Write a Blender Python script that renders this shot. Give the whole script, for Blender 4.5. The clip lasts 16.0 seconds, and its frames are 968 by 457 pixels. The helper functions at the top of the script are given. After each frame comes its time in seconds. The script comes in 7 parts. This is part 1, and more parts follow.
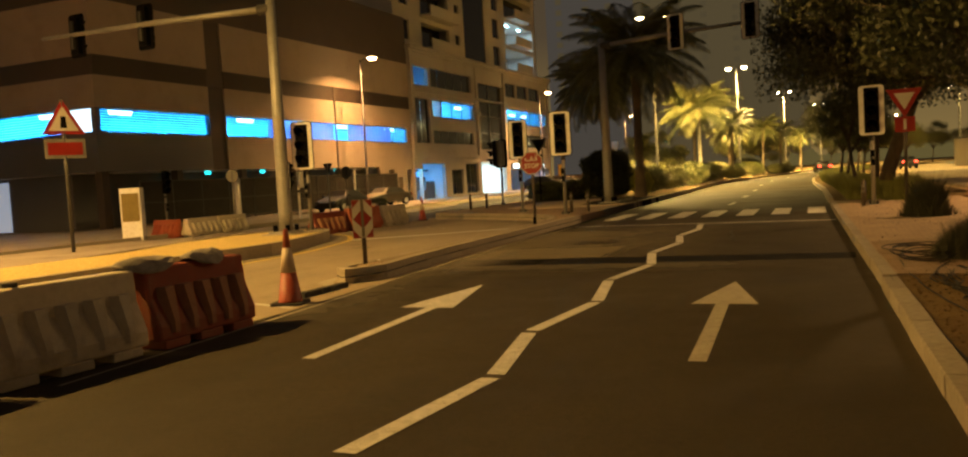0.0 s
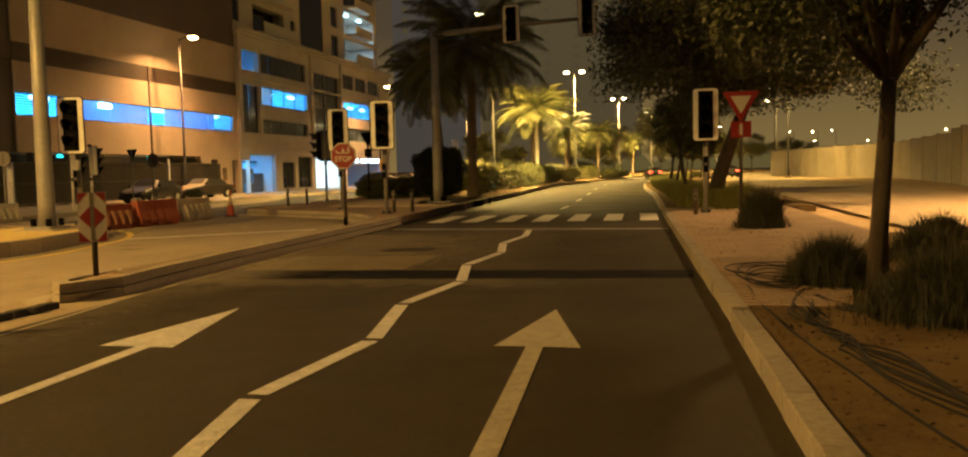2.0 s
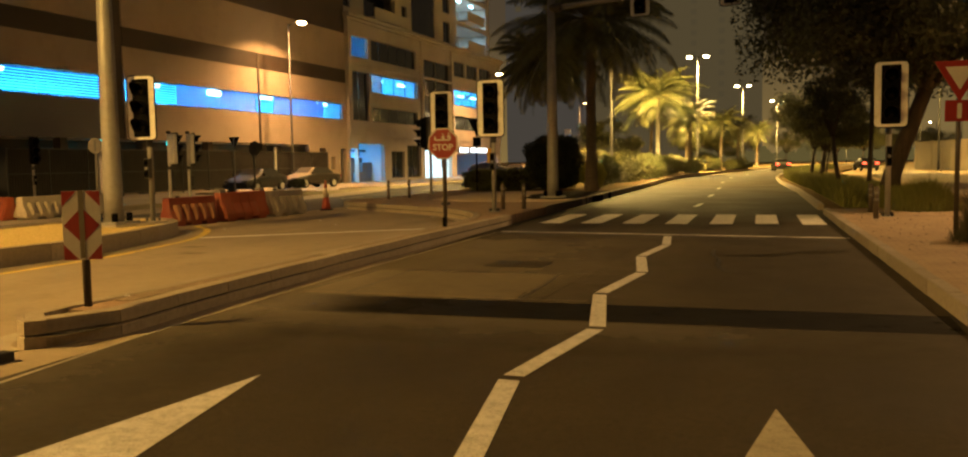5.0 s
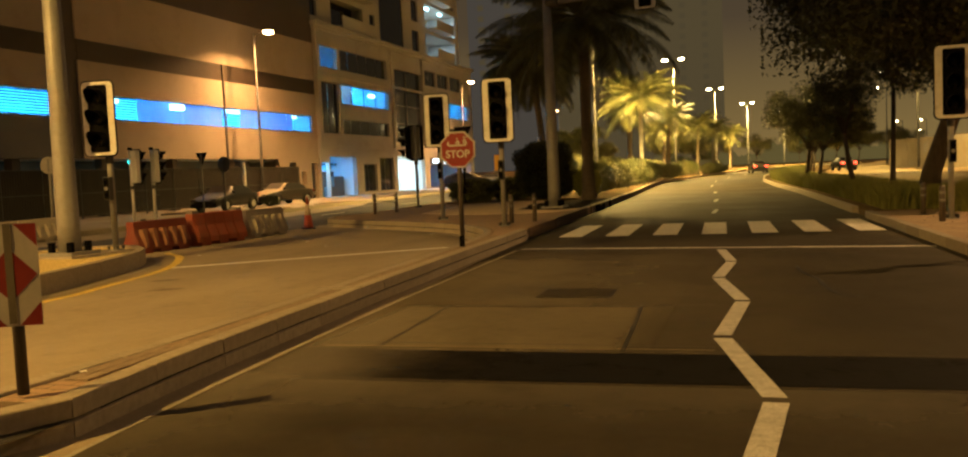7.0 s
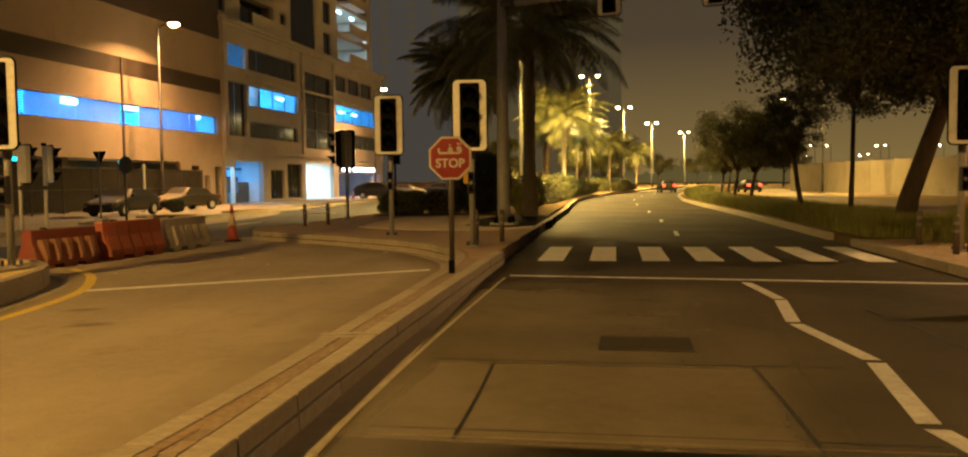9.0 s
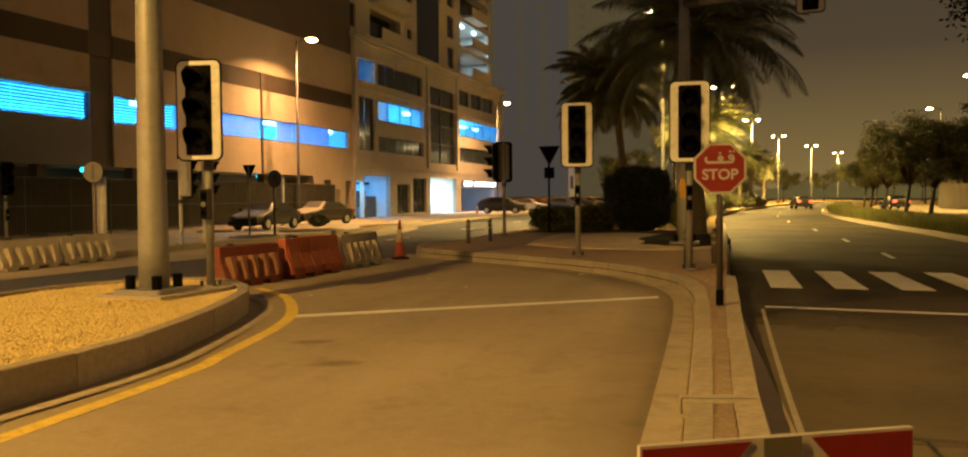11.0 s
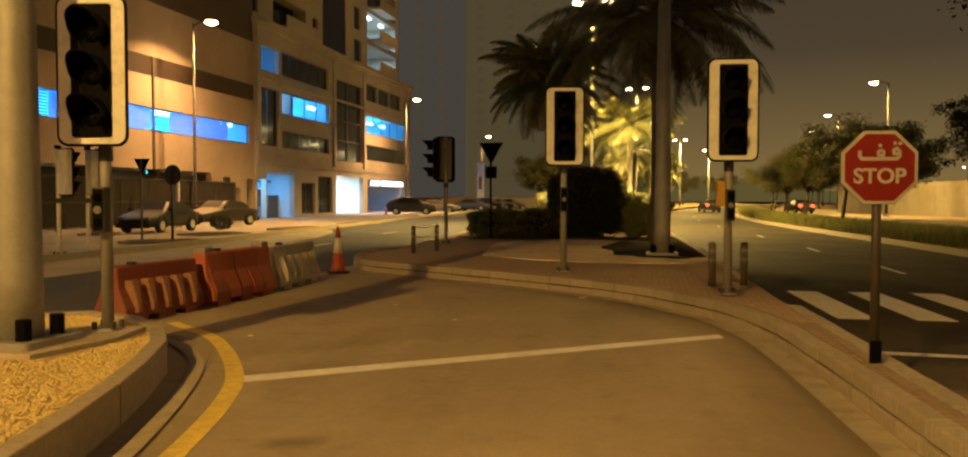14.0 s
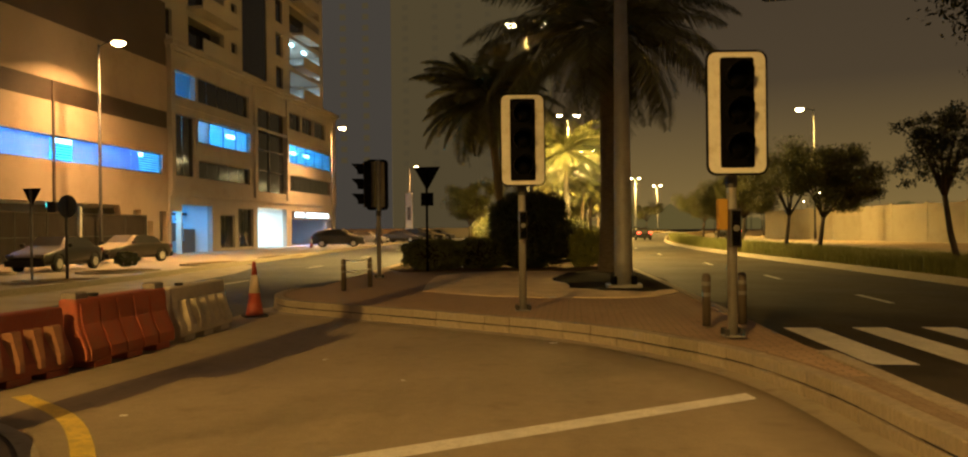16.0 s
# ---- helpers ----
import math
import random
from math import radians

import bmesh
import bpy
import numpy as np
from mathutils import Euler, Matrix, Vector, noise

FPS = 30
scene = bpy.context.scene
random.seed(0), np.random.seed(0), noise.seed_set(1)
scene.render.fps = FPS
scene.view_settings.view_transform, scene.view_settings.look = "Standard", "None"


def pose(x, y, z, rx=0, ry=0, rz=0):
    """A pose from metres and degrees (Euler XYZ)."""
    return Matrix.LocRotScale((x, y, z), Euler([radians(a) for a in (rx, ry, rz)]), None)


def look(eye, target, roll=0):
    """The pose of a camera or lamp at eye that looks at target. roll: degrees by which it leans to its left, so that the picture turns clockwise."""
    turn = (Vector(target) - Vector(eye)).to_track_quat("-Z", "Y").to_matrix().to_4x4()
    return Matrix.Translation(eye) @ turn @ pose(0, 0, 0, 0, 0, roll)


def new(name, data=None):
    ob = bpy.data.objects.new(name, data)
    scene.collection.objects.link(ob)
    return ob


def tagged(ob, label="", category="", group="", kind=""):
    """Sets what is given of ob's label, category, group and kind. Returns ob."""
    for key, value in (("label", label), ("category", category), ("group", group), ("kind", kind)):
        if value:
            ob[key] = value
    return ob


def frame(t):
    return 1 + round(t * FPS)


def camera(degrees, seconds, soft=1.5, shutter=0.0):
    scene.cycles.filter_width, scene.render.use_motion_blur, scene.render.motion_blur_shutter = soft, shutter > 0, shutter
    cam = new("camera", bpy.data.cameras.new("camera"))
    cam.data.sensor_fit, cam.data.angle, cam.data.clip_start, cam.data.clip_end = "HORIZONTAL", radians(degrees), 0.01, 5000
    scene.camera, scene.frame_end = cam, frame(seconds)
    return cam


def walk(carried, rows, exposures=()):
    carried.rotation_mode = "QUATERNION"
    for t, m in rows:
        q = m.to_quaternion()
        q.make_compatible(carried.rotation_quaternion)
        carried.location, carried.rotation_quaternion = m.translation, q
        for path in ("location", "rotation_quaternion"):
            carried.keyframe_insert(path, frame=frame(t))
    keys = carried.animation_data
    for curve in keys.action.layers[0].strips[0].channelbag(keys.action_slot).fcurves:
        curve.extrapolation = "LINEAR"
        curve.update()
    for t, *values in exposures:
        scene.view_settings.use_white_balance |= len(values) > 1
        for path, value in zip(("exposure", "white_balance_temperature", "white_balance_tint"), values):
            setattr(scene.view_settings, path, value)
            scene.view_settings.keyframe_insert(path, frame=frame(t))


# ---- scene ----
cam = camera(59.4, 16.0, soft=2.15)
PATH = [
    (0, (0.579, 0.673, 1.455), (-0.219, 2.504, 1.343), -3.4),
    (0.5, (0.501, 1.381, 1.425), (-0.221, 3.243, 1.305), -3.1),
    (1, (0.483, 2.014, 1.42), (-0.177, 3.897, 1.284), -2.9),
    (1.5, (0.444, 2.591, 1.422), (-0.133, 4.5, 1.266), -2.2),
    (2, (0.404, 3.257, 1.407), (-0.042, 5.202, 1.273), -1.4),
    (2.5, (0.348, 3.781, 1.413), (-0.152, 5.714, 1.312), -0.1),
    (3, (0.284, 4.383, 1.39), (-0.27, 6.302, 1.286), 0.7),
    (3.5, (0.157, 4.909, 1.392), (-0.769, 6.679, 1.277), 1.5),
    (4, (-0.048, 5.531, 1.372), (-0.955, 7.308, 1.232), -0.1),
    (4.5, (-0.335, 6.129, 1.395), (-1.116, 7.964, 1.243), -0.2),
    (4.7, (-0.474, 6.308, 1.437), (-1.194, 8.167, 1.279), -0.5),
    (6.8, (-2.205, 8.271, 1.462), (-2.843, 10.162, 1.33), -2.0),
    (7, (-2.388, 8.466, 1.44), (-3.009, 10.363, 1.31), -2.6),
    (7.5, (-2.853, 8.929, 1.471), (-3.374, 10.857, 1.353), -2.5),
    (8, (-3.322, 9.314, 1.482), (-3.815, 11.25, 1.385), -2.6),
    (8.5, (-3.793, 9.755, 1.486), (-4.26, 11.697, 1.397), -1.5),
    (9, (-4.378, 10.191, 1.512), (-4.764, 12.15, 1.402), -0.7),
    (9.5, (-4.891, 10.482, 1.518), (-5.255, 12.445, 1.394), -0.4),
    (10, (-5.504, 10.766, 1.494), (-6.159, 12.653, 1.401), -0.8),
    (12.3, (-7.894, 12.446, 1.575), (-8.463, 14.362, 1.52), -0.1),
    (12.5, (-8.078, 12.647, 1.561), (-8.646, 14.564, 1.504), -0.1),
    (13, (-8.402, 13.151, 1.568), (-8.977, 15.065, 1.502), 0.1),
    (13.5, (-8.704, 13.677, 1.577), (-9.246, 15.601, 1.51), 0.2),
    (14, (-8.928, 14.271, 1.595), (-9.314, 16.232, 1.522), 0.1),
    (14.5, (-9.187, 14.864, 1.564), (-9.463, 16.843, 1.48), 0.1),
    (15, (-9.352, 15.393, 1.541), (-9.606, 17.375, 1.457), -0.1),
    (15.5, (-9.511, 15.966, 1.535), (-9.748, 17.951, 1.466), -0.2),
    (16, (-9.66, 16.544, 1.531), (-9.876, 18.532, 1.53), -0.7),
]
walk(cam, [(t, look(eye, target, roll)) for t, eye, target, roll in PATH], [(0.0, 0.10), (4.7, 0.08), (7.0, 0.08), (9.4, 0.08), (10.2, 0.22), (12.3, 0.05), (16.0, 0.05)])

# ---- light ----
LEFT_SODIUM = (1.0, 0.51, 0.17)
JUNCTION_SODIUM = (1.0, 0.565, 0.13)
SERVICE_SODIUM = (1.0, 0.56, 0.20)
MEDIAN_SODIUM = (1.0, 0.64, 0.17)
COOL_TUBE = (0.010, 0.34, 1.0)

world = bpy.data.worlds.new("night_sky")
scene.world = world
world.use_nodes = True
wn, wl = world.node_tree.nodes, world.node_tree.links
w_back = wn["Background"]
w_co = wn.new("ShaderNodeTexCoord")
w_sep = wn.new("ShaderNodeSeparateXYZ")
w_ramp = wn.new("ShaderNodeValToRGB")
wl.new(w_co.outputs["Generated"], w_sep.inputs[0])
wl.new(w_sep.outputs["Z"], w_ramp.inputs[0])
wl.new(w_ramp.outputs[0], w_back.inputs["Color"])
w_ramp.color_ramp.elements[0].position, w_ramp.color_ramp.elements[0].color = 0.0, (0.112, 0.074, 0.024, 1)
w_ramp.color_ramp.elements[1].position, w_ramp.color_ramp.elements[1].color = 0.55, (0.0158, 0.0116, 0.0090, 1)
w_mid = w_ramp.color_ramp.elements.new(0.16)
w_mid.color = (0.036, 0.0252, 0.0140, 1)
w_back.inputs["Strength"].default_value = 1.95


def lamp(name, kind, m, power, colour, size=0.4, size_y=None, spread=180):
    data = bpy.data.lights.new(name, kind)
    data.energy, data.color = power, colour
    if kind == "AREA":
        data.shape = "RECTANGLE" if size_y else "DISK"
        data.size = size
        if size_y:
            data.size_y = size_y
        data.spread = radians(spread)
    else:
        data.shadow_soft_size = size
    ob = new(name, data)
    ob.matrix_world = m
    return ob


# ---- materials ----
class Nodes:
    def __init__(self, name):
        self.mat = bpy.data.materials.new(name)
        self.mat.use_nodes = True
        self.n, self.l = self.mat.node_tree.nodes, self.mat.node_tree.links
        self.bsdf = self.n["Principled BSDF"]
        self.co = self.n.new("ShaderNodeTexCoord")

    def noise(self, scale, detail=4, rough=0.6, stretch=None, object_space=True):
        t = self.n.new("ShaderNodeTexNoise")
        t.inputs["Scale"].default_value, t.inputs["Detail"].default_value, t.inputs["Roughness"].default_value = scale, detail, rough
        src = self.co.outputs["Object" if object_space else "Generated"]
        if stretch:
            mp = self.n.new("ShaderNodeMapping")
            mp.inputs["Scale"].default_value = stretch
            self.l.new(src, mp.inputs[0])
            src = mp.outputs[0]
        self.l.new(src, t.inputs["Vector"])
        return t.outputs["Fac"]

    def ramp(self, src, stops):
        r = self.n.new("ShaderNodeValToRGB")
        el = r.color_ramp.elements
        while len(el) < len(stops):
            el.new(0.5)
        for e, (p, c) in zip(el, stops):
            e.position = p
            e.color = (*c, 1) if isinstance(c, tuple) else (c, c, c, 1)
        self.l.new(src, r.inputs[0])
        return r.outputs[0]

    def mix(self, fac, a, b, kind="MIX"):
        m = self.n.new("ShaderNodeMix")
        m.data_type, m.blend_type = "RGBA", kind
        for sock, val in ((m.inputs[0], fac), (m.inputs[6], a), (m.inputs[7], b)):
            if isinstance(val, tuple):
                sock.default_value = (*val, 1)
            elif isinstance(val, (int, float)):
                sock.default_value = val
            else:
                self.l.new(val, sock)
        return m.outputs[2]

    def bump(self, src, strength=0.3, distance=0.01):
        b = self.n.new("ShaderNodeBump")
        b.inputs["Strength"].default_value, b.inputs["Distance"].default_value = strength, distance
        self.l.new(src, b.inputs["Height"])
        self.l.new(b.outputs[0], self.bsdf.inputs["Normal"])

    def done(self, colour, rough=0.8, metal=0.0):
        for key, val in (("Base Color", colour), ("Roughness", rough), ("Metallic", metal)):
            s = self.bsdf.inputs[key]
            if isinstance(val, tuple):
                s.default_value = (*val, 1)
            elif isinstance(val, (int, float)):
                s.default_value = val
            else:
                self.l.new(val, s)
        return self.mat


def surface(name, a, b, big=0.6, small=18.0, rough=(0.65, 0.9), bump=0.25, dist=0.006, metal=0.0, dirt=None, stretch=None):
    """Two tones at two scales, with fine relief and, where given, patches of dirt."""
    k = Nodes(name)
    big_n, small_n = k.noise(big, 5, 0.6, stretch), k.noise(small, 6, 0.7)
    both = k.mix(0.5, big_n, small_n)
    colour = k.mix(k.ramp(both, [(0.36, 0.0), (0.64, 1.0)]), a, b)
    if dirt:
        colour = k.mix(k.ramp(k.noise(big * 2.3, 6, 0.7), [(0.5, 0.0), (0.72, 0.75)]), colour, dirt)
    k.bump(small_n, bump, dist)
    return k.done(colour, k.ramp(small_n, [(0.3, rough[0]), (0.7, rough[1])]), metal)


def varied(name, a, b, rough=0.8, island=False, bump_scale=30.0):
    """Tones that differ from piece to piece."""
    k = Nodes(name)
    src = k.n.new("ShaderNodeNewGeometry").outputs["Random Per Island"] if island else k.n.new("ShaderNodeObjectInfo").outputs["Random"]
    n = k.noise(bump_scale, 4)
    tone = k.mix(src, a, b)
    tone = k.mix(k.ramp(n, [(0.35, 0.0), (0.7, 0.55)]), tone, tuple(0.6 * c for c in a))
    k.bump(n, 0.3, 0.004)
    return k.done(tone, rough)


def glow(name, colour, strength):
    k = Nodes(name)
    k.bsdf.inputs["Emission Color"].default_value = (*colour, 1)
    k.bsdf.inputs["Emission Strength"].default_value = strength
    return k.done(tuple(min(1, c) for c in colour), 0.4)


def asphalt_material(name, a, b, patches):
    k = Nodes(name)
    fine = k.noise(75.0, 5, 0.9)
    grit = k.noise(18.0, 6, 0.85)
    wide = k.noise(0.35, 6, 0.65)
    along = k.noise(0.8, 4, 0.6, (1.0, 0.06, 1.0))
    tone = k.mix(k.ramp(wide, [(0.40, 0.0), (0.60, 1.0)]), a, b)
    tone = k.mix(k.ramp(along, [(0.45, 0.0), (0.66, 0.7)]), tone, patches)
    tone = k.mix(k.ramp(k.noise(1.3, 7, 0.72), [(0.42, 0.0), (0.80, 0.6)]), tone, tuple(0.5 * c for c in a))
    tone = k.mix(k.ramp(k.noise(3.1, 6, 0.7, (1.0, 0.5, 1.0)), [(0.45, 0.0), (0.80, 0.6)]), tone, tuple(1.35 * c for c in b))
    tone = k.mix(k.ramp(grit, [(0.40, 0.75), (0.58, 0.0)]), tone, tuple(0.35 * c for c in a))
    tone = k.mix(k.ramp(fine, [(0.43, 0.0), (0.70, 0.66)]), tone, tuple(min(1, 2.6 * c) for c in b))
    k.bump(fine, 0.5, 0.006)
    return k.done(tone, k.ramp(wide, [(0.3, 0.6), (0.7, 0.85)]))


def lane_material(name, a, b, stain):
    """Trowelled concrete: soft clouds, long drag marks, dark oil and tyre stains, faint grain."""
    k = Nodes(name)
    wide, grain = k.noise(0.45, 5, 0.6), k.noise(60.0, 4, 0.7)
    tone = k.mix(k.ramp(wide, [(0.32, 0.0), (0.68, 1.0)]), a, b)
    tone = k.mix(k.ramp(k.noise(0.9, 4, 0.55, (1.0, 0.18, 1.0)), [(0.48, 0.0), (0.80, 0.55)]), tone, stain)
    tone = k.mix(k.ramp(k.noise(1.9, 6, 0.65), [(0.55, 0.0), (0.78, 0.6)]), tone, stain)
    tone = k.mix(k.ramp(k.noise(7.0, 6, 0.7), [(0.40, 0.0), (0.75, 0.30)]), tone, tuple(1.25 * c for c in b))
    tone = k.mix(k.ramp(grain, [(0.35, 0.28), (0.6, 0.0)]), tone, tuple(0.55 * c for c in a))
    k.bump(grain, 0.25, 0.003)
    return k.done(tone, k.ramp(wide, [(0.3, 0.7), (0.7, 0.9)]))


def paint_on_road(name, paint, under):
    k = Nodes(name)
    worn = k.noise(9.0, 8, 0.8)
    fine = k.noise(90.0, 4, 0.8)
    fac = k.ramp(k.mix(0.5, worn, fine), [(0.36, 0.75), (0.55, 0.0)])
    tone = k.mix(k.ramp(k.noise(1.7, 5), [(0.35, 0.0), (0.7, 0.45)]), paint, tuple(0.62 * c for c in paint))
    k.bump(fine, 0.3, 0.004)
    return k.done(k.mix(fac, tone, under), 0.6)


def brick_paving(name, a, b, joint):
    k = Nodes(name)
    t = k.n.new("ShaderNodeTexBrick")
    k.l.new(k.co.outputs["Object"], t.inputs["Vector"])
    for key, val in (("Scale", 1.0), ("Brick Width", 0.2), ("Row Height", 0.1), ("Mortar Size", 0.009), ("Bias", 0.0)):
        t.inputs[key].default_value = val
    t.inputs["Color1"].default_value, t.inputs["Color2"].default_value, t.inputs["Mortar"].default_value = (*a, 1), (*b, 1), (*joint, 1)
    tone = k.mix(k.ramp(k.noise(0.9, 6, 0.7), [(0.38, 0.05), (0.70, 0.60)]), t.outputs["Color"], (0.36, 0.265, 0.165))
    k.bump(t.outputs["Fac"], -0.5, 0.006)
    return k.done(tone, 0.85)


M = {}
M["asphalt"] = asphalt_material("asphalt", (0.0215, 0.0165, 0.0085), (0.036, 0.0280, 0.0150), (0.052, 0.0405, 0.0215))
for key, level in (("asphalt", 0.3), ):
    M[key].node_tree.nodes["Principled BSDF"].inputs["Specular IOR Level"].default_value = level
M["asphalt_dust"] = lane_material("asphalt_dust", (0.044, 0.0350, 0.0195), (0.078, 0.063, 0.036), (0.025, 0.0195, 0.0115))
M["asphalt_old"] = lane_material("asphalt_old", (0.098, 0.079, 0.044), (0.160, 0.131, 0.076), (0.045, 0.035, 0.020))
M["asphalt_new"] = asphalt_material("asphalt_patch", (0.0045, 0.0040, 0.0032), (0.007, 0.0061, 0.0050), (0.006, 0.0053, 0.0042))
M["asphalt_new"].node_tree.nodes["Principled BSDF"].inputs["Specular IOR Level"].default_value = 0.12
M["asphalt_street"] = asphalt_material("street_asphalt", (0.042, 0.042, 0.044), (0.06, 0.06, 0.062), (0.075, 0.073, 0.070))
M["lane_concrete"] = lane_material("lane_concrete", (0.280, 0.224, 0.150), (0.380, 0.312, 0.214), (0.135, 0.104, 0.066))
M["lane_dirt"] = lane_material("lane_dirt", (0.135, 0.106, 0.070), (0.185, 0.148, 0.100), (0.10, 0.078, 0.052))
M["slab"] = lane_material("old_concrete_slab", (0.120, 0.097, 0.056), (0.195, 0.160, 0.096), (0.055, 0.043, 0.025))
M["kerb"] = varied("kerb_concrete", (0.33, 0.28, 0.205), (0.40, 0.345, 0.26), 0.85, False, 14.0)
M["kerb_old"] = varied("old_kerb_concrete", (0.22, 0.185, 0.14), (0.31, 0.265, 0.205), 0.85, False, 14.0)
M["gutter"] = surface("gutter_concrete", (0.35, 0.30, 0.225), (0.45, 0.39, 0.295), 1.2, 30, dirt=(0.20, 0.165, 0.115))
M["drain"] = lane_material("scuffed_concrete", (0.13, 0.102, 0.066), (0.20, 0.160, 0.108), (0.08, 0.062, 0.040))
M["joint"] = surface("dark_joint", (0.012, 0.011, 0.010), (0.022, 0.02, 0.018), 3, 40)
M["white_paint"] = paint_on_road("road_paint_white", (0.64, 0.62, 0.58), (0.06, 0.057, 0.05))
# serves the worn edge line and, as painted dimness, one lane arrow
M["worn_dim_paint"] = paint_on_road("road_paint_worn_dim", (0.42, 0.38, 0.30), (0.10, 0.085, 0.06))
M["white_bright"] = paint_on_road("road_paint_fresh", (0.86, 0.83, 0.76), (0.34, 0.31, 0.26))
M["yellow_paint"] = paint_on_road("road_paint_yellow", (0.86, 0.64, 0.11), (0.16, 0.13, 0.09))
M["brick"] = brick_paving("brick_paving", (0.33, 0.215, 0.135), (0.42, 0.285, 0.185), (0.17, 0.125, 0.08))
M["brick_dusty"] = brick_paving("dusty_brick_paving", (0.20, 0.132, 0.078), (0.26, 0.178, 0.108), (0.13, 0.092, 0.056))
M["brick_piece"] = varied("paving_brick", (0.25, 0.188, 0.125), (0.33, 0.252, 0.170), 0.85, False, 25.0)
M["brick_side"] = varied("verge_brick", (0.19, 0.130, 0.078), (0.27, 0.188, 0.114), 0.85, False, 25.0)
M["sand"] = surface("sand", (0.40, 0.29, 0.165), (0.52, 0.40, 0.25), 0.35, 22, (0.85, 0.95), 0.5, 0.02, dirt=(0.27, 0.19, 0.11))
M["pale_sand"] = surface("pale_sand", (0.66, 0.52, 0.33), (0.80, 0.66, 0.45), 0.9, 22, (0.85, 0.95), 0.5, 0.02, dirt=(0.40, 0.29, 0.17))
M["soil"] = surface("dry_soil", (0.110, 0.076, 0.034), (0.180, 0.128, 0.062), 1.3, 26, (0.9, 0.98), 0.8, 0.03, dirt=(0.07, 0.050, 0.028))
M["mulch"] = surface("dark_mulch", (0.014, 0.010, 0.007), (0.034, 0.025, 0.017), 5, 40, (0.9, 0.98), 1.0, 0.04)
M["forecourt"] = surface("forecourt_paving", (0.31, 0.26, 0.20), (0.46, 0.39, 0.305), 0.4, 12, dirt=(0.18, 0.15, 0.115))
M["service"] = asphalt_material("dusty_service_road", (0.26, 0.195, 0.115), (0.40, 0.31, 0.19), (0.18, 0.13, 0.075))
M["gravel_bed"] = surface("gravel_bed", (0.54, 0.42, 0.17), (0.64, 0.51, 0.24), 4, 60, (0.85, 0.95), 1.0, 0.03)
M["gravel"] = varied("gravel_stone", (0.62, 0.49, 0.19), (0.76, 0.61, 0.28), 0.85, True, 60.0)
M["steel"] = surface("galvanised_steel", (0.26, 0.255, 0.24), (0.36, 0.355, 0.34), 3, 60, (0.45, 0.65), 0.05, 0.001, 0.35, dirt=(0.26, 0.24, 0.2))
M["lamp_pole"] = surface("grey_lamp_pole", (0.14, 0.135, 0.125), (0.19, 0.185, 0.17), 2, 40, (0.5, 0.7), 0.05, 0.001, dirt=(0.11, 0.10, 0.085))
for key in ("mulch", "soil", "sand", "pale_sand"):
    M[key].node_tree.nodes["Principled BSDF"].inputs["Specular IOR Level"].default_value = 0.04
M["net"] = surface("shade_net", (0.022, 0.018, 0.014), (0.040, 0.033, 0.026), 1.5, 90, (0.8, 0.95), 0.3, 0.003)
M["dark_pole"] = surface("weathered_lamp_pole", (0.020, 0.019, 0.017), (0.034, 0.032, 0.029), 2, 40, (0.65, 0.85), 0.05, 0.001)
M["dark_steel"] = surface("painted_dark_steel", (0.035, 0.035, 0.035), (0.06, 0.058, 0.055), 3, 60, (0.4, 0.65), 0.05, 0.001)
M["rust_post"] = surface("brown_post", (0.032, 0.025, 0.018), (0.055, 0.042, 0.031), 3, 60, (0.5, 0.7), 0.05, 0.001)
M["bollard"] = surface("brown_bollard", (0.060, 0.047, 0.033), (0.095, 0.075, 0.054), 3, 60, (0.5, 0.7), 0.05, 0.001)
M["black"] = surface("black_plastic", (0.002, 0.002, 0.002), (0.004, 0.004, 0.004), 5, 60, (0.55, 0.7), 0.05, 0.001)
M["lens"] = surface("dark_lens", (0.002, 0.002, 0.002), (0.003, 0.003, 0.003), 5, 90, (0.06, 0.10), 0.05, 0.001)
for key, level in (("black", 0.06), ("lens", 0.10)):
    M[key].node_tree.nodes["Principled BSDF"].inputs["Specular IOR Level"].default_value = level
M["white_board"] = surface("white_board", (0.72, 0.71, 0.68), (0.80, 0.79, 0.76), 3, 30, (0.35, 0.5), 0.03, 0.001, dirt=(0.5, 0.46, 0.38))
M["sign_red"] = surface("sign_red", (0.17, 0.010, 0.008), (0.21, 0.014, 0.010), 3, 30, (0.3, 0.45), 0.03, 0.001)
M["sign_white"] = surface("sign_white", (0.36, 0.34, 0.31), (0.44, 0.42, 0.38), 3, 30, (0.3, 0.45), 0.03, 0.001)
M["sign_grey"] = surface("sign_back_grey", (0.11, 0.11, 0.11), (0.16, 0.16, 0.155), 3, 30, (0.45, 0.6), 0.03, 0.001)
M["channel"] = surface("dull_steel_channel", (0.09, 0.075, 0.05), (0.13, 0.11, 0.075), 3, 30, (0.5, 0.7), 0.03, 0.001)
M["signal_grey"] = surface("dusty_signal_housing", (0.20, 0.19, 0.17), (0.27, 0.255, 0.225), 3, 30, (0.5, 0.65), 0.03, 0.001, dirt=(0.15, 0.13, 0.10))
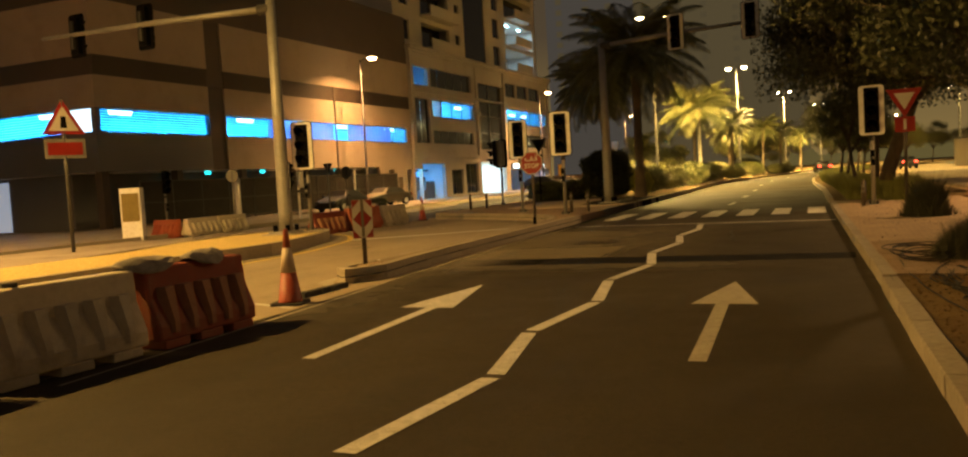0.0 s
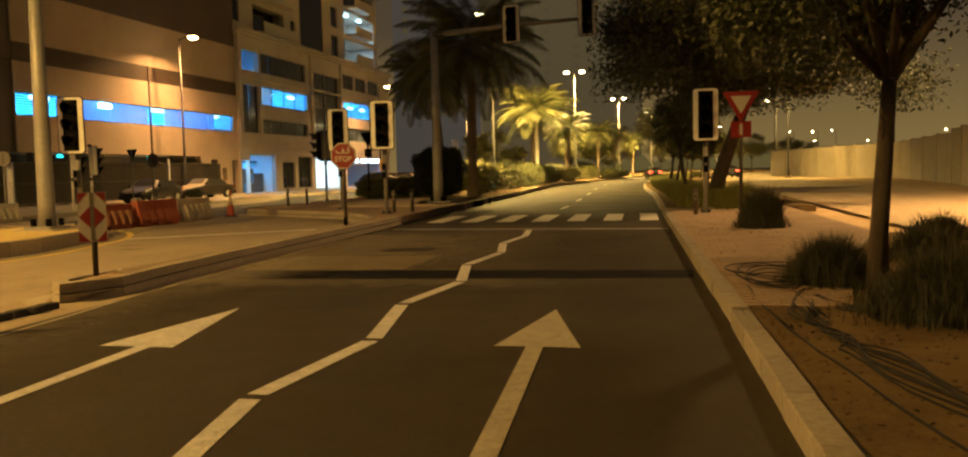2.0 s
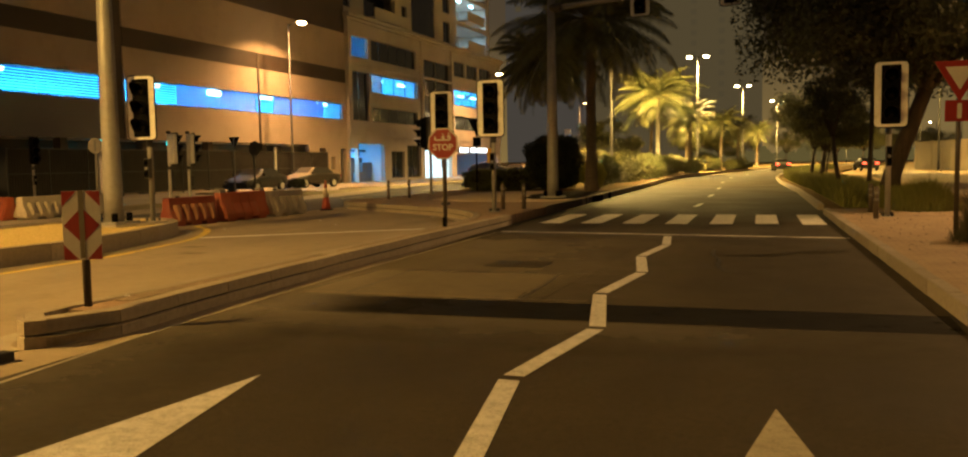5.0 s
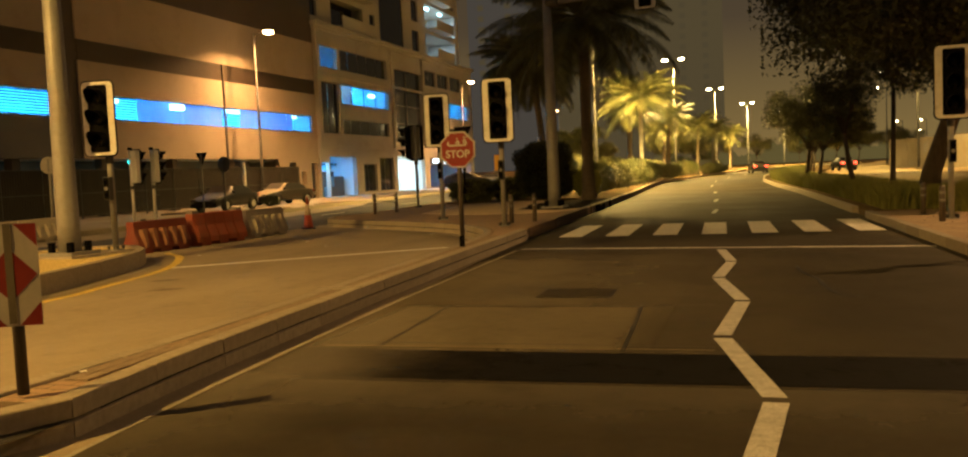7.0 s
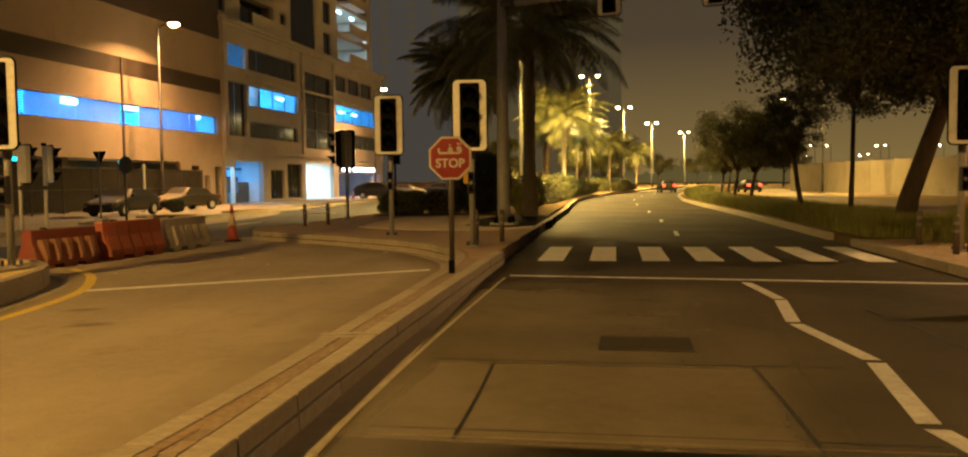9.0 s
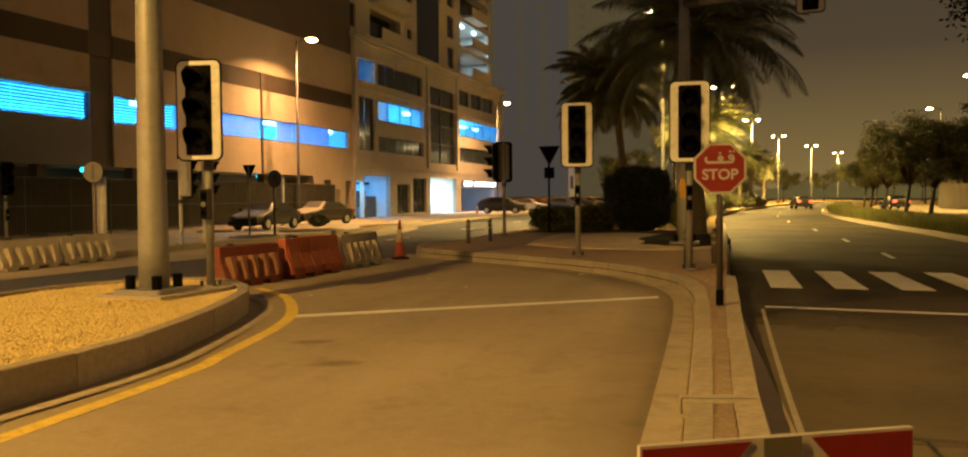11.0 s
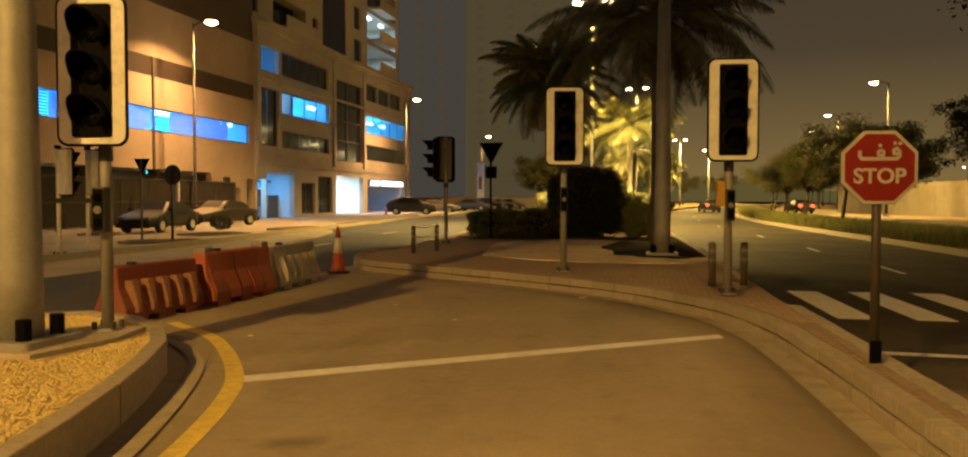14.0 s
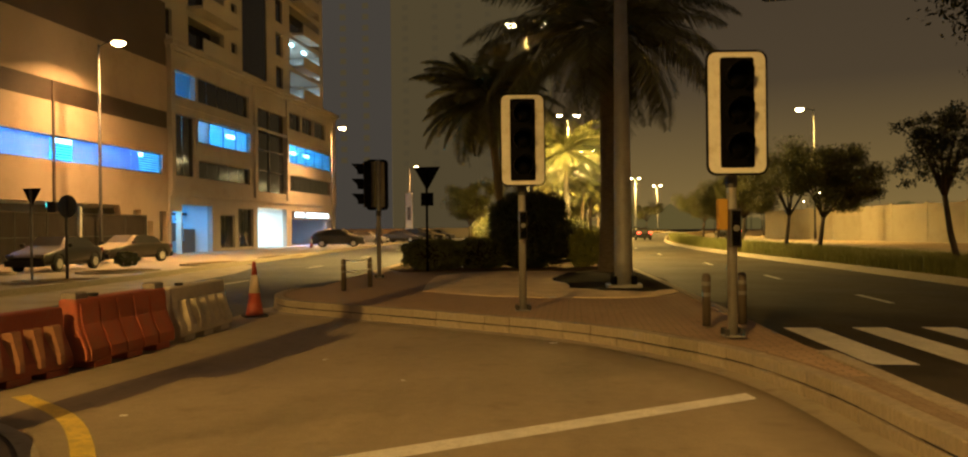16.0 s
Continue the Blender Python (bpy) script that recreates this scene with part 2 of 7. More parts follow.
M["barrier_red"] = surface("barrier_red_plastic", (0.19, 0.040, 0.022), (0.27, 0.062, 0.034), 1.4, 20, (0.55, 0.8), 0.15, 0.003, dirt=(0.20, 0.115, 0.065))
M["barrier_white"] = surface("barrier_white_plastic", (0.48, 0.43, 0.33), (0.62, 0.56, 0.44), 1.4, 20, (0.45, 0.65), 0.15, 0.003, dirt=(0.34, 0.27, 0.18))
M["barrier_rib"] = surface("barrier_rib_plastic", (0.27, 0.115, 0.06), (0.36, 0.17, 0.09), 2.4, 20, (0.6, 0.8), 0.15, 0.003, dirt=(0.20, 0.115, 0.065))
M["barrier_orange"] = surface("barrier_orange_plastic", (0.36, 0.085, 0.040), (0.46, 0.115, 0.055), 1.4, 20, (0.5, 0.75), 0.15, 0.003, dirt=(0.28, 0.14, 0.08))
for key, tint in (("barrier_red", (0.80, 0.13, 0.04)), ("barrier_orange", (0.80, 0.20, 0.06)), ("barrier_white", (0.80, 0.68, 0.44))):
    n_, l_ = M[key].node_tree.nodes, M[key].node_tree.links
    thin, both_ = n_.new("ShaderNodeBsdfTranslucent"), n_.new("ShaderNodeMixShader")
    thin.inputs["Color"].default_value = (*tint, 1)
    both_.inputs[0].default_value = 0.08
    l_.new(n_["Principled BSDF"].outputs[0], both_.inputs[1])
    l_.new(thin.outputs[0], both_.inputs[2])
    l_.new(both_.outputs[0], n_["Material Output"].inputs["Surface"])
M["cone_orange"] = surface("cone_orange", (0.25, 0.036, 0.018), (0.33, 0.056, 0.024), 4, 30, (0.45, 0.6), 0.1, 0.002, dirt=(0.28, 0.09, 0.04))
M["cone_white"] = surface("cone_sleeve", (0.42, 0.34, 0.25), (0.52, 0.43, 0.33), 4, 30, (0.4, 0.5), 0.05, 0.002)
M["rubber"] = surface("black_rubber", (0.014, 0.013, 0.012), (0.024, 0.022, 0.02), 8, 60, (0.7, 0.85), 0.2, 0.002)
M["bag"] = surface("grey_sandbag", (0.14, 0.125, 0.11), (0.34, 0.31, 0.27), 6, 40, (0.5, 0.8), 0.6, 0.02)
M["wall_beige"] = surface("beige_render", (0.36, 0.285, 0.215), (0.42, 0.335, 0.26), 0.25, 14, (0.75, 0.9), 0.12, 0.004, dirt=(0.31, 0.245, 0.185))
M["wall_grey"] = surface("grey_cladding", (0.115, 0.115, 0.118), (0.155, 0.155, 0.158), 0.3, 14, (0.5, 0.7), 0.08, 0.004)
M["wall_brown"] = surface("brown_cladding", (0.062, 0.045, 0.034), (0.088, 0.065, 0.048), 0.3, 14, (0.55, 0.75), 0.08, 0.004)
M["wall_tower"] = surface("tower_render", (0.44, 0.39, 0.33), (0.52, 0.465, 0.40), 0.2, 10, (0.75, 0.9), 0.1, 0.004)
M["wall_cream"] = surface("cream_render", (0.36, 0.325, 0.28), (0.43, 0.39, 0.34), 0.25, 14, (0.75, 0.9), 0.12, 0.004, dirt=(0.30, 0.265, 0.225))
M["interior"] = surface("white_interior", (0.66, 0.67, 0.68), (0.76, 0.77, 0.78), 0.5, 10, (0.7, 0.85), 0.05, 0.003)
M["slat"] = surface("metal_slat", (0.03, 0.034, 0.045), (0.05, 0.055, 0.07), 2, 30, (0.4, 0.55), 0.05, 0.001, 0.3)
M["dark_glass"] = surface("dark_window_glass", (0.010, 0.012, 0.015), (0.018, 0.02, 0.024), 1, 8, (0.05, 0.12), 0.02, 0.001)
k_ = Nodes("frosted_panel")
k_.bsdf.inputs["Transmission Weight"].default_value = 0.62
M["frosted"] = k_.done(k_.mix(k_.ramp(k_.noise(0.8, 5), [(0.35, 0.0), (0.65, 1.0)]), (0.20, 0.46, 0.78), (0.26, 0.54, 0.86)), 0.7)
M["boundary"] = surface("boundary_wall_render", (0.34, 0.295, 0.205), (0.42, 0.365, 0.26), 0.2, 10, (0.8, 0.92), 0.15, 0.006, dirt=(0.27, 0.23, 0.16))
M["bark"] = surface("tree_bark", (0.038, 0.028, 0.019), (0.085, 0.063, 0.043), 4, 40, (0.85, 0.95), 1.0, 0.03, stretch=(3, 3, 0.6))
M["palm_bark"] = surface("palm_bark", (0.13, 0.10, 0.066), (0.27, 0.215, 0.145), 6, 50, (0.85, 0.95), 1.0, 0.04, stretch=(1, 1, 5))
M["leaf"] = varied("tree_leaf", (0.026, 0.034, 0.010), (0.058, 0.070, 0.022), 0.6, True)
M["street_leaf"] = varied("street_tree_leaf", (0.075, 0.080, 0.020), (0.16, 0.155, 0.042), 0.6, True)
M["palm_leaf"] = varied("palm_leaflet", (0.085, 0.092, 0.028), (0.17, 0.17, 0.055), 0.55, True)
M["palm_dark"] = varied("dark_palm_leaflet", (0.085, 0.094, 0.032), (0.18, 0.185, 0.064), 0.55, True)
M["grass"] = varied("hedge_blade", (0.15, 0.165, 0.036), (0.29, 0.29, 0.078), 0.65, True)
M["bush"] = varied("yellow_green_leaf", (0.28, 0.29, 0.045), (0.42, 0.42, 0.09), 0.65, True)
M["bush_dim"] = varied("green_shrub_leaf", (0.08, 0.095, 0.022), (0.16, 0.17, 0.045), 0.65, True)
M["dry_grass"] = varied("dry_blade", (0.022, 0.024, 0.010), (0.055, 0.052, 0.022), 0.7, True)
M["cable"] = surface("black_cable", (0.005, 0.0045, 0.004), (0.010, 0.009, 0.008), 10, 80, (0.7, 0.85), 0.1, 0.002)
M["chrome"] = surface("rim_alloy", (0.45, 0.45, 0.45), (0.58, 0.58, 0.58), 8, 60, (0.25, 0.4), 0.02, 0.001, 0.8)
M["lamp_warm"] = glow("lamp_glass_warm", (1.0, 0.62, 0.26), 60)
M["lamp_yellow"] = glow("lamp_glass_yellow", (1.0, 0.80, 0.38), 60)
M["tube"] = glow("fluorescent_tube", (0.40, 0.80, 1.0), 9)
M["doorway"] = glow("lit_doorway_glass", (0.70, 0.80, 1.0), 0.30)
M["lit_pane"] = glow("lit_window_pane", (0.70, 0.90, 1.0), 1.6)
M["exit_sign"] = glow("lit_green_sign", (0.02, 0.65, 0.75), 3.0)
M["shop_glow"] = glow("lit_shop_lettering", (0.55, 0.78, 1.0), 7.0)
M["tail_light"] = glow("tail_light", (1.0, 0.06, 0.03), 8.0)
# Self-lit flat colour: the glow of lit haze is put into the surface.
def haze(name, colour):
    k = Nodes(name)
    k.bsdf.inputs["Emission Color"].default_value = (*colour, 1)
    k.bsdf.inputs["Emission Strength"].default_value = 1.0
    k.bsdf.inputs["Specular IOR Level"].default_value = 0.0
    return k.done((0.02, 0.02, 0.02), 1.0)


M["haze"] = haze("haze_glow_tower", (0.074, 0.055, 0.026))
M["haze_window"] = haze("haze_glow_tower_window", (0.066, 0.050, 0.025))
M["haze_dark"] = haze("haze_glow_dark_tower", (0.056, 0.048, 0.039))
M["haze_trees"] = haze("haze_glow_trees", (0.105, 0.080, 0.026))
M["box_yellow"] = surface("olive_panel", (0.16, 0.12, 0.03), (0.22, 0.17, 0.05), 3, 20)
M["orange_box"] = surface("orange_cabinet", (0.42, 0.24, 0.03), (0.50, 0.29, 0.05), 3, 20)
M["car_glass"] = surface("car_window_glass", (0.012, 0.011, 0.010), (0.022, 0.020, 0.017), 2, 30, (0.25, 0.4), 0.02, 0.001)
M["dusty_glass"] = surface("dusty_windscreen", (0.045, 0.034, 0.022), (0.09, 0.068, 0.044), 2.2, 30, (0.6, 0.85), 0.05, 0.001)
M["headlamp"] = surface("headlamp_glass", (0.10, 0.095, 0.085), (0.16, 0.15, 0.135), 6, 40, (0.15, 0.3), 0.03, 0.001)
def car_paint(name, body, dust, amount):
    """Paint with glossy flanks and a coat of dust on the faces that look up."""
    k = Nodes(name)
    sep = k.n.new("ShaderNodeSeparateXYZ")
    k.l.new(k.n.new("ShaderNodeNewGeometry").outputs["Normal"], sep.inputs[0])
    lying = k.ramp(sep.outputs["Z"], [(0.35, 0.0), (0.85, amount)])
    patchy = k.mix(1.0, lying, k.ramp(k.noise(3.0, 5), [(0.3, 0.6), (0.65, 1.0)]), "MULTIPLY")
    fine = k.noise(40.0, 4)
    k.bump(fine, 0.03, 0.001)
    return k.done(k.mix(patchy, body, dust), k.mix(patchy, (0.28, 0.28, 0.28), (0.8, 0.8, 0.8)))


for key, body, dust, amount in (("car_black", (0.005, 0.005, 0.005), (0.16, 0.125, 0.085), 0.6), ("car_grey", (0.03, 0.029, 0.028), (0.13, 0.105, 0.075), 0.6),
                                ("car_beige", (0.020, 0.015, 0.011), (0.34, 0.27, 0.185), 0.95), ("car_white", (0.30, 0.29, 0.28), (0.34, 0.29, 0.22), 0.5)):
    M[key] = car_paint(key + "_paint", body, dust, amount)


# ---- mesh building ----
class Geo:
    """Collects vertices and faces, then becomes one mesh."""

    def __init__(self):
        self.v, self.f = [], []

    def add(self, vs, fs):
        o = len(self.v)
        self.v += [tuple(p) for p in vs]
        self.f += [tuple(o + i for i in face) for face in fs]
        return self

    def box(self, x0, x1, y0, y1, z0, z1, m=None, c=0.0):
        """A box; c cuts its upper edges to a chamfer."""
        if c:
            vs = [(x0, y0, z0), (x1, y0, z0), (x1, y1, z0), (x0, y1, z0), (x0, y0, z1 - c), (x1, y0, z1 - c), (x1, y1, z1 - c), (x0, y1, z1 - c),
                  (x0 + c, y0 + c, z1), (x1 - c, y0 + c, z1), (x1 - c, y1 - c, z1), (x0 + c, y1 - c, z1)]
            fs = [(3, 2, 1, 0), (8, 9, 10, 11)] + [(i, (i + 1) % 4, 4 + (i + 1) % 4, 4 + i) for i in range(4)] + [(4 + i, 4 + (i + 1) % 4, 8 + (i + 1) % 4, 8 + i) for i in range(4)]
        else:
            vs = [(x, y, z) for z in (z0, z1) for x, y in ((x0, y0), (x1, y0), (x1, y1), (x0, y1))]
            fs = [(3, 2, 1, 0), (4, 5, 6, 7)] + [(i, (i + 1) % 4, 4 + (i + 1) % 4, 4 + i) for i in range(4)]
        if m is not None:
            vs = [m @ Vector(p) for p in vs]
        return self.add(vs, fs)

    def prism(self, poly, z0, z1, m=None):
        """An upright prism over a plan outline that runs counter-clockwise."""
        n = len(poly)
        vs = [(x, y, z0) for x, y in poly] + [(x, y, z1) for x, y in poly]
        if m is not None:
            vs = [m @ Vector(p) for p in vs]
        return self.add(vs, [tuple(range(n - 1, -1, -1)), tuple(range(n, 2 * n))] + [(i, (i + 1) % n, n + (i + 1) % n, n + i) for i in range(n)])

    def tube(self, pts, radii, n=10, caps=True):
        pts = [Vector(p) for p in pts]
        if isinstance(radii, (int, float)):
            radii = [radii] * len(pts)
        vs, fs, side = [], [], None
        for i, (p, r) in enumerate(zip(pts, radii)):
            d = (pts[min(i + 1, len(pts) - 1)] - pts[max(i - 1, 0)]).normalized()
            if side is None:
                side = d.cross(Vector((0, 1, 0)) if abs(d.y) < 0.9 else Vector((1, 0, 0))).normalized()
            side = (side - d * side.dot(d)).normalized()
            up = d.cross(side)
            vs += [p + r * (math.cos(a) * side + math.sin(a) * up) for a in (2 * math.pi * k / n for k in range(n))]
        for i in range(len(pts) - 1):
            fs += [(i * n + k, i * n + (k + 1) % n, (i + 1) * n + (k + 1) % n, (i + 1) * n + k) for k in range(n)]
        if caps:
            fs += [tuple(range(n - 1, -1, -1)), tuple((len(pts) - 1) * n + k for k in range(n))]
        return self.add(vs, fs)

    def strip(self, left, right, z):
        vs = [(x, y, z) for x, y in left] + [(x, y, z) for x, y in right]
        n = len(left)
        return self.add(vs, [(i, n + i, n + i + 1, i + 1) for i in range(n - 1)])

    def quads(self, array):
        """array: (n, 4, 3)"""
        o, n = len(self.v), len(array)
        self.v += [tuple(p) for p in array.reshape(-1, 3)]
        self.f += [(o + 4 * i, o + 4 * i + 1, o + 4 * i + 2, o + 4 * i + 3) for i in range(n)]
        return self

    def mesh(self, name, material, smooth=False):
        me = bpy.data.meshes.new(name)
        me.from_pydata([tuple(p) for p in self.v], [], self.f)
        me.materials.append(material)
        if smooth:
            me.polygons.foreach_set("use_smooth", [True] * len(me.polygons))
        me.update()
        return me


def part(name, geo, material, parent=None, label="", smooth=False, bevel=0.0, m=None):
    ob = new(name, geo.mesh(name, material, smooth))
    if parent is not None:
        ob.parent = parent
    if m is not None:
        ob.matrix_basis = m
    if bevel:
        mod = ob.modifiers.new("bevel", "BEVEL")
        mod.width, mod.segments, mod.limit_method = bevel, 2, "ANGLE"
    if label:
        tagged(ob, label)
    return ob


def split(name, geo, material, parent, label=""):
    """Each loose piece of geo as a part of its own."""
    link = list(range(len(geo.v)))

    def root(i):
        while link[i] != i:
            link[i] = link[link[i]]
            i = link[i]
        return i
    for f in geo.f:
        for i in f[1:]:
            link[root(i)] = root(f[0])
    groups = {}
    for f in geo.f:
        groups.setdefault(root(f[0]), []).append(f)
    for faces in groups.values():
        ids = sorted({i for f in faces for i in f})
        at = {i: k for k, i in enumerate(ids)}
        one = Geo()
        one.v, one.f = [geo.v[i] for i in ids], [tuple(at[i] for i in f) for f in faces]
        part(name, one, material, parent, label)


def ring(y0, y1, z0, z1, x0, x1, w=0.07, axis="x"):
    """A window frame as one closed ring."""
    g = Geo()
    loops = [(y0, z0, y1, z1), (y0 + w, z0 + w, y1 - w, z1 - w)]
    vs = []
    for x in (x0, x1):
        for a, b, c, d in loops:
            vs += [(x, a, b), (x, c, b), (x, c, d), (x, a, d)]
    if axis == "y":
        vs = [(p[1], p[0], p[2]) for p in vs]
    fs = []
    for i in range(4):
        j = (i + 1) % 4
        fs += [(i, j, 4 + j, 4 + i), (8 + i, 12 + i, 12 + j, 8 + j), (i, 8 + i, 8 + j, j), (4 + i, 4 + j, 12 + j, 12 + i)]
    return g.add(vs, fs)


def thing(name, label, category, m=None, group="", kind=""):
    ob = new(name)
    ob.empty_display_size = 0.2
    if m is not None:
        ob.matrix_basis = m
    return tagged(ob, label, category, group, kind)


def piece(name, mesh, parent, m):
    ob = new(name, mesh)
    ob.parent = parent
    ob.matrix_basis = m
    return ob


def along(points, step):
    """Places at even steps along a polyline: (x, y, angle, length)."""
    pts = [Vector((p[0], p[1])) for p in points]
    acc = [0.0]
    for a, b in zip(pts, pts[1:]):
        acc.append(acc[-1] + (b - a).length)
    n = max(1, round(acc[-1] / step))

    def at(s):
        for i in range(len(pts) - 1):
            if s <= acc[i + 1] + 1e-9:
                return pts[i].lerp(pts[i + 1], (s - acc[i]) / (acc[i + 1] - acc[i]))
        return pts[-1]
    out = []
    for k in range(n):
        p, q = at(acc[-1] * k / n), at(acc[-1] * (k + 1) / n)
        out.append(((p + q) / 2, math.degrees(math.atan2(q.y - p.y, q.x - p.x)), (q - p).length))
    return out


def smooth_line(points, n=6):
    """A rounded line through plan points."""
    p = [Vector((a[0], a[1])) for a in points]
    p = [2 * p[0] - p[1]] + p + [2 * p[-1] - p[-2]]
    out = []
    for i in range(1, len(p) - 2):
        for k in range(n):
            t = k / n
            out.append(0.5 * (2 * p[i] + (p[i + 1] - p[i - 1]) * t + (2 * p[i - 1] - 5 * p[i] + 4 * p[i + 1] - p[i + 2]) * t * t + (3 * p[i] - p[i - 1] - 3 * p[i + 1] + p[i + 2]) * t ** 3))
    out.append(p[-2])
    return [(v.x, v.y) for v in out]


def offset(line, d):
    """The line moved d to its left."""
    out = []
    for i, p in enumerate(line):
        a, b = line[max(i - 1, 0)], line[min(i + 1, len(line) - 1)]
        t = Vector((b[0] - a[0], b[1] - a[1])).normalized()
        out.append((p[0] - t.y * d, p[1] + t.x * d))
    return out


def interp(pairs, y):
    return float(np.interp(y, [p[0] for p in pairs], [p[1] for p in pairs]))


# ---- ground and roads ----
XR = [(-60, 4.2), (6, 1.08), (9, 0.97), (11, 0.86), (16, 0.60), (25, 0.15), (45, -0.75), (60, -1.75), (71, -2.2), (85, -2.1), (100, -1.2), (132, 2.2), (161, 6.5), (220, 18), (300, 38), (420, 75)]
XL = [(-60, -3.4), (9, -5.9), (12, -6.3), (14.5, -6.45), (17, -6.62), (20.5, -6.80), (25.8, -7.03), (38, -7.50), (50, -8.04), (60, -8.7), (71, -9.3), (85, -9.1), (100, -8.2), (132, -4.8), (161, -0.5), (220, 11), (300, 31), (420, 68)]
YS = [-60, -40, -20, -5, 3, 6, 9, 12, 14.5, 16.5, 20, 25.8, 32, 38, 45, 50, 60, 71, 85, 100, 115, 132, 145, 161, 190, 220, 260, 300, 360, 420]
XW = [(-60, -23.0), (20, -23.0), (36, -23.4), (46, -24.0), (60, -25.2), (90, -27.5), (140, -31), (420, -50)]
XE = [(-60, -15.6), (36, -15.7), (44, -16.3), (60, -17.3), (90, -19.6), (140, -23), (420, -42)]

ground = part("ground", Geo().add([(-900, -700, -0.06), (900, -700, -0.06), (900, 1600, -0.06), (-900, 1600, -0.06)], [(0, 1, 2, 3)]), M["sand"])
tagged(ground, "pale sandy ground reaching the horizon", "ground", kind="structure")
road = part("road", Geo().strip([(interp(XL, y) - 0.1, y) for y in YS], [(interp(XR, y) + 0.1, y) for y in YS], 0.0), M["asphalt"])
tagged(road, "worn dark asphalt two-lane road", "road", kind="structure")
street = part("side_street", Geo().strip([(interp(XW, y) - 0.1, y) for y in YS], [(interp(XE, y) + 0.2, y) for y in YS], -0.008), M["asphalt_street"])
tagged(street, "dark asphalt side street beside the building", "road", kind="structure")

# the pale lane that turns off to the side street
ISLAND_L = smooth_line([(-6.55, 11.62), (-6.85, 11.8), (-6.98, 12.3), (-6.96, 13.4), (-6.99, 14.8), (-7.1, 17), (-7.3, 20.3), (-7.45, 22.4), (-7.65, 24.2), (-8.0, 25.5), (-8.5, 26.45), (-9.4, 27.7), (-10.9, 28.95), (-13.6, 30.8), (-15.1, 31.9), (-15.9, 33.6), (-16.0, 35.2)])
GRAVEL_F = smooth_line([(-11.9, -30), (-11.9, 5), (-11.9, 15), (-11.98, 17.5), (-12.3, 18.8), (-12.9, 20.5), (-13.5, 21.7), (-14.4, 22.6), (-15.5, 22.9), (-16.2, 22.2), (-16.55, 20.8), (-16.3, 19)])
lane = Geo()
lane.prism([(-15.75, 22.5), (-14.7, 22.0), (-13.3, 20.0), (-12.4, 17.0), (-12.0, 14.0), (-12.0, -60), (-4.0, -60), (-5.8, 9), (-6.2, 14.5), (-7.0, 24), (-7.6, 28), (-15.75, 35)][::1], -0.05, 0.004)
lane_ob = part("turning_lane", lane, M["lane_concrete"])
tagged(lane_ob, "pale dusty concrete turning lane", "road", kind="structure")

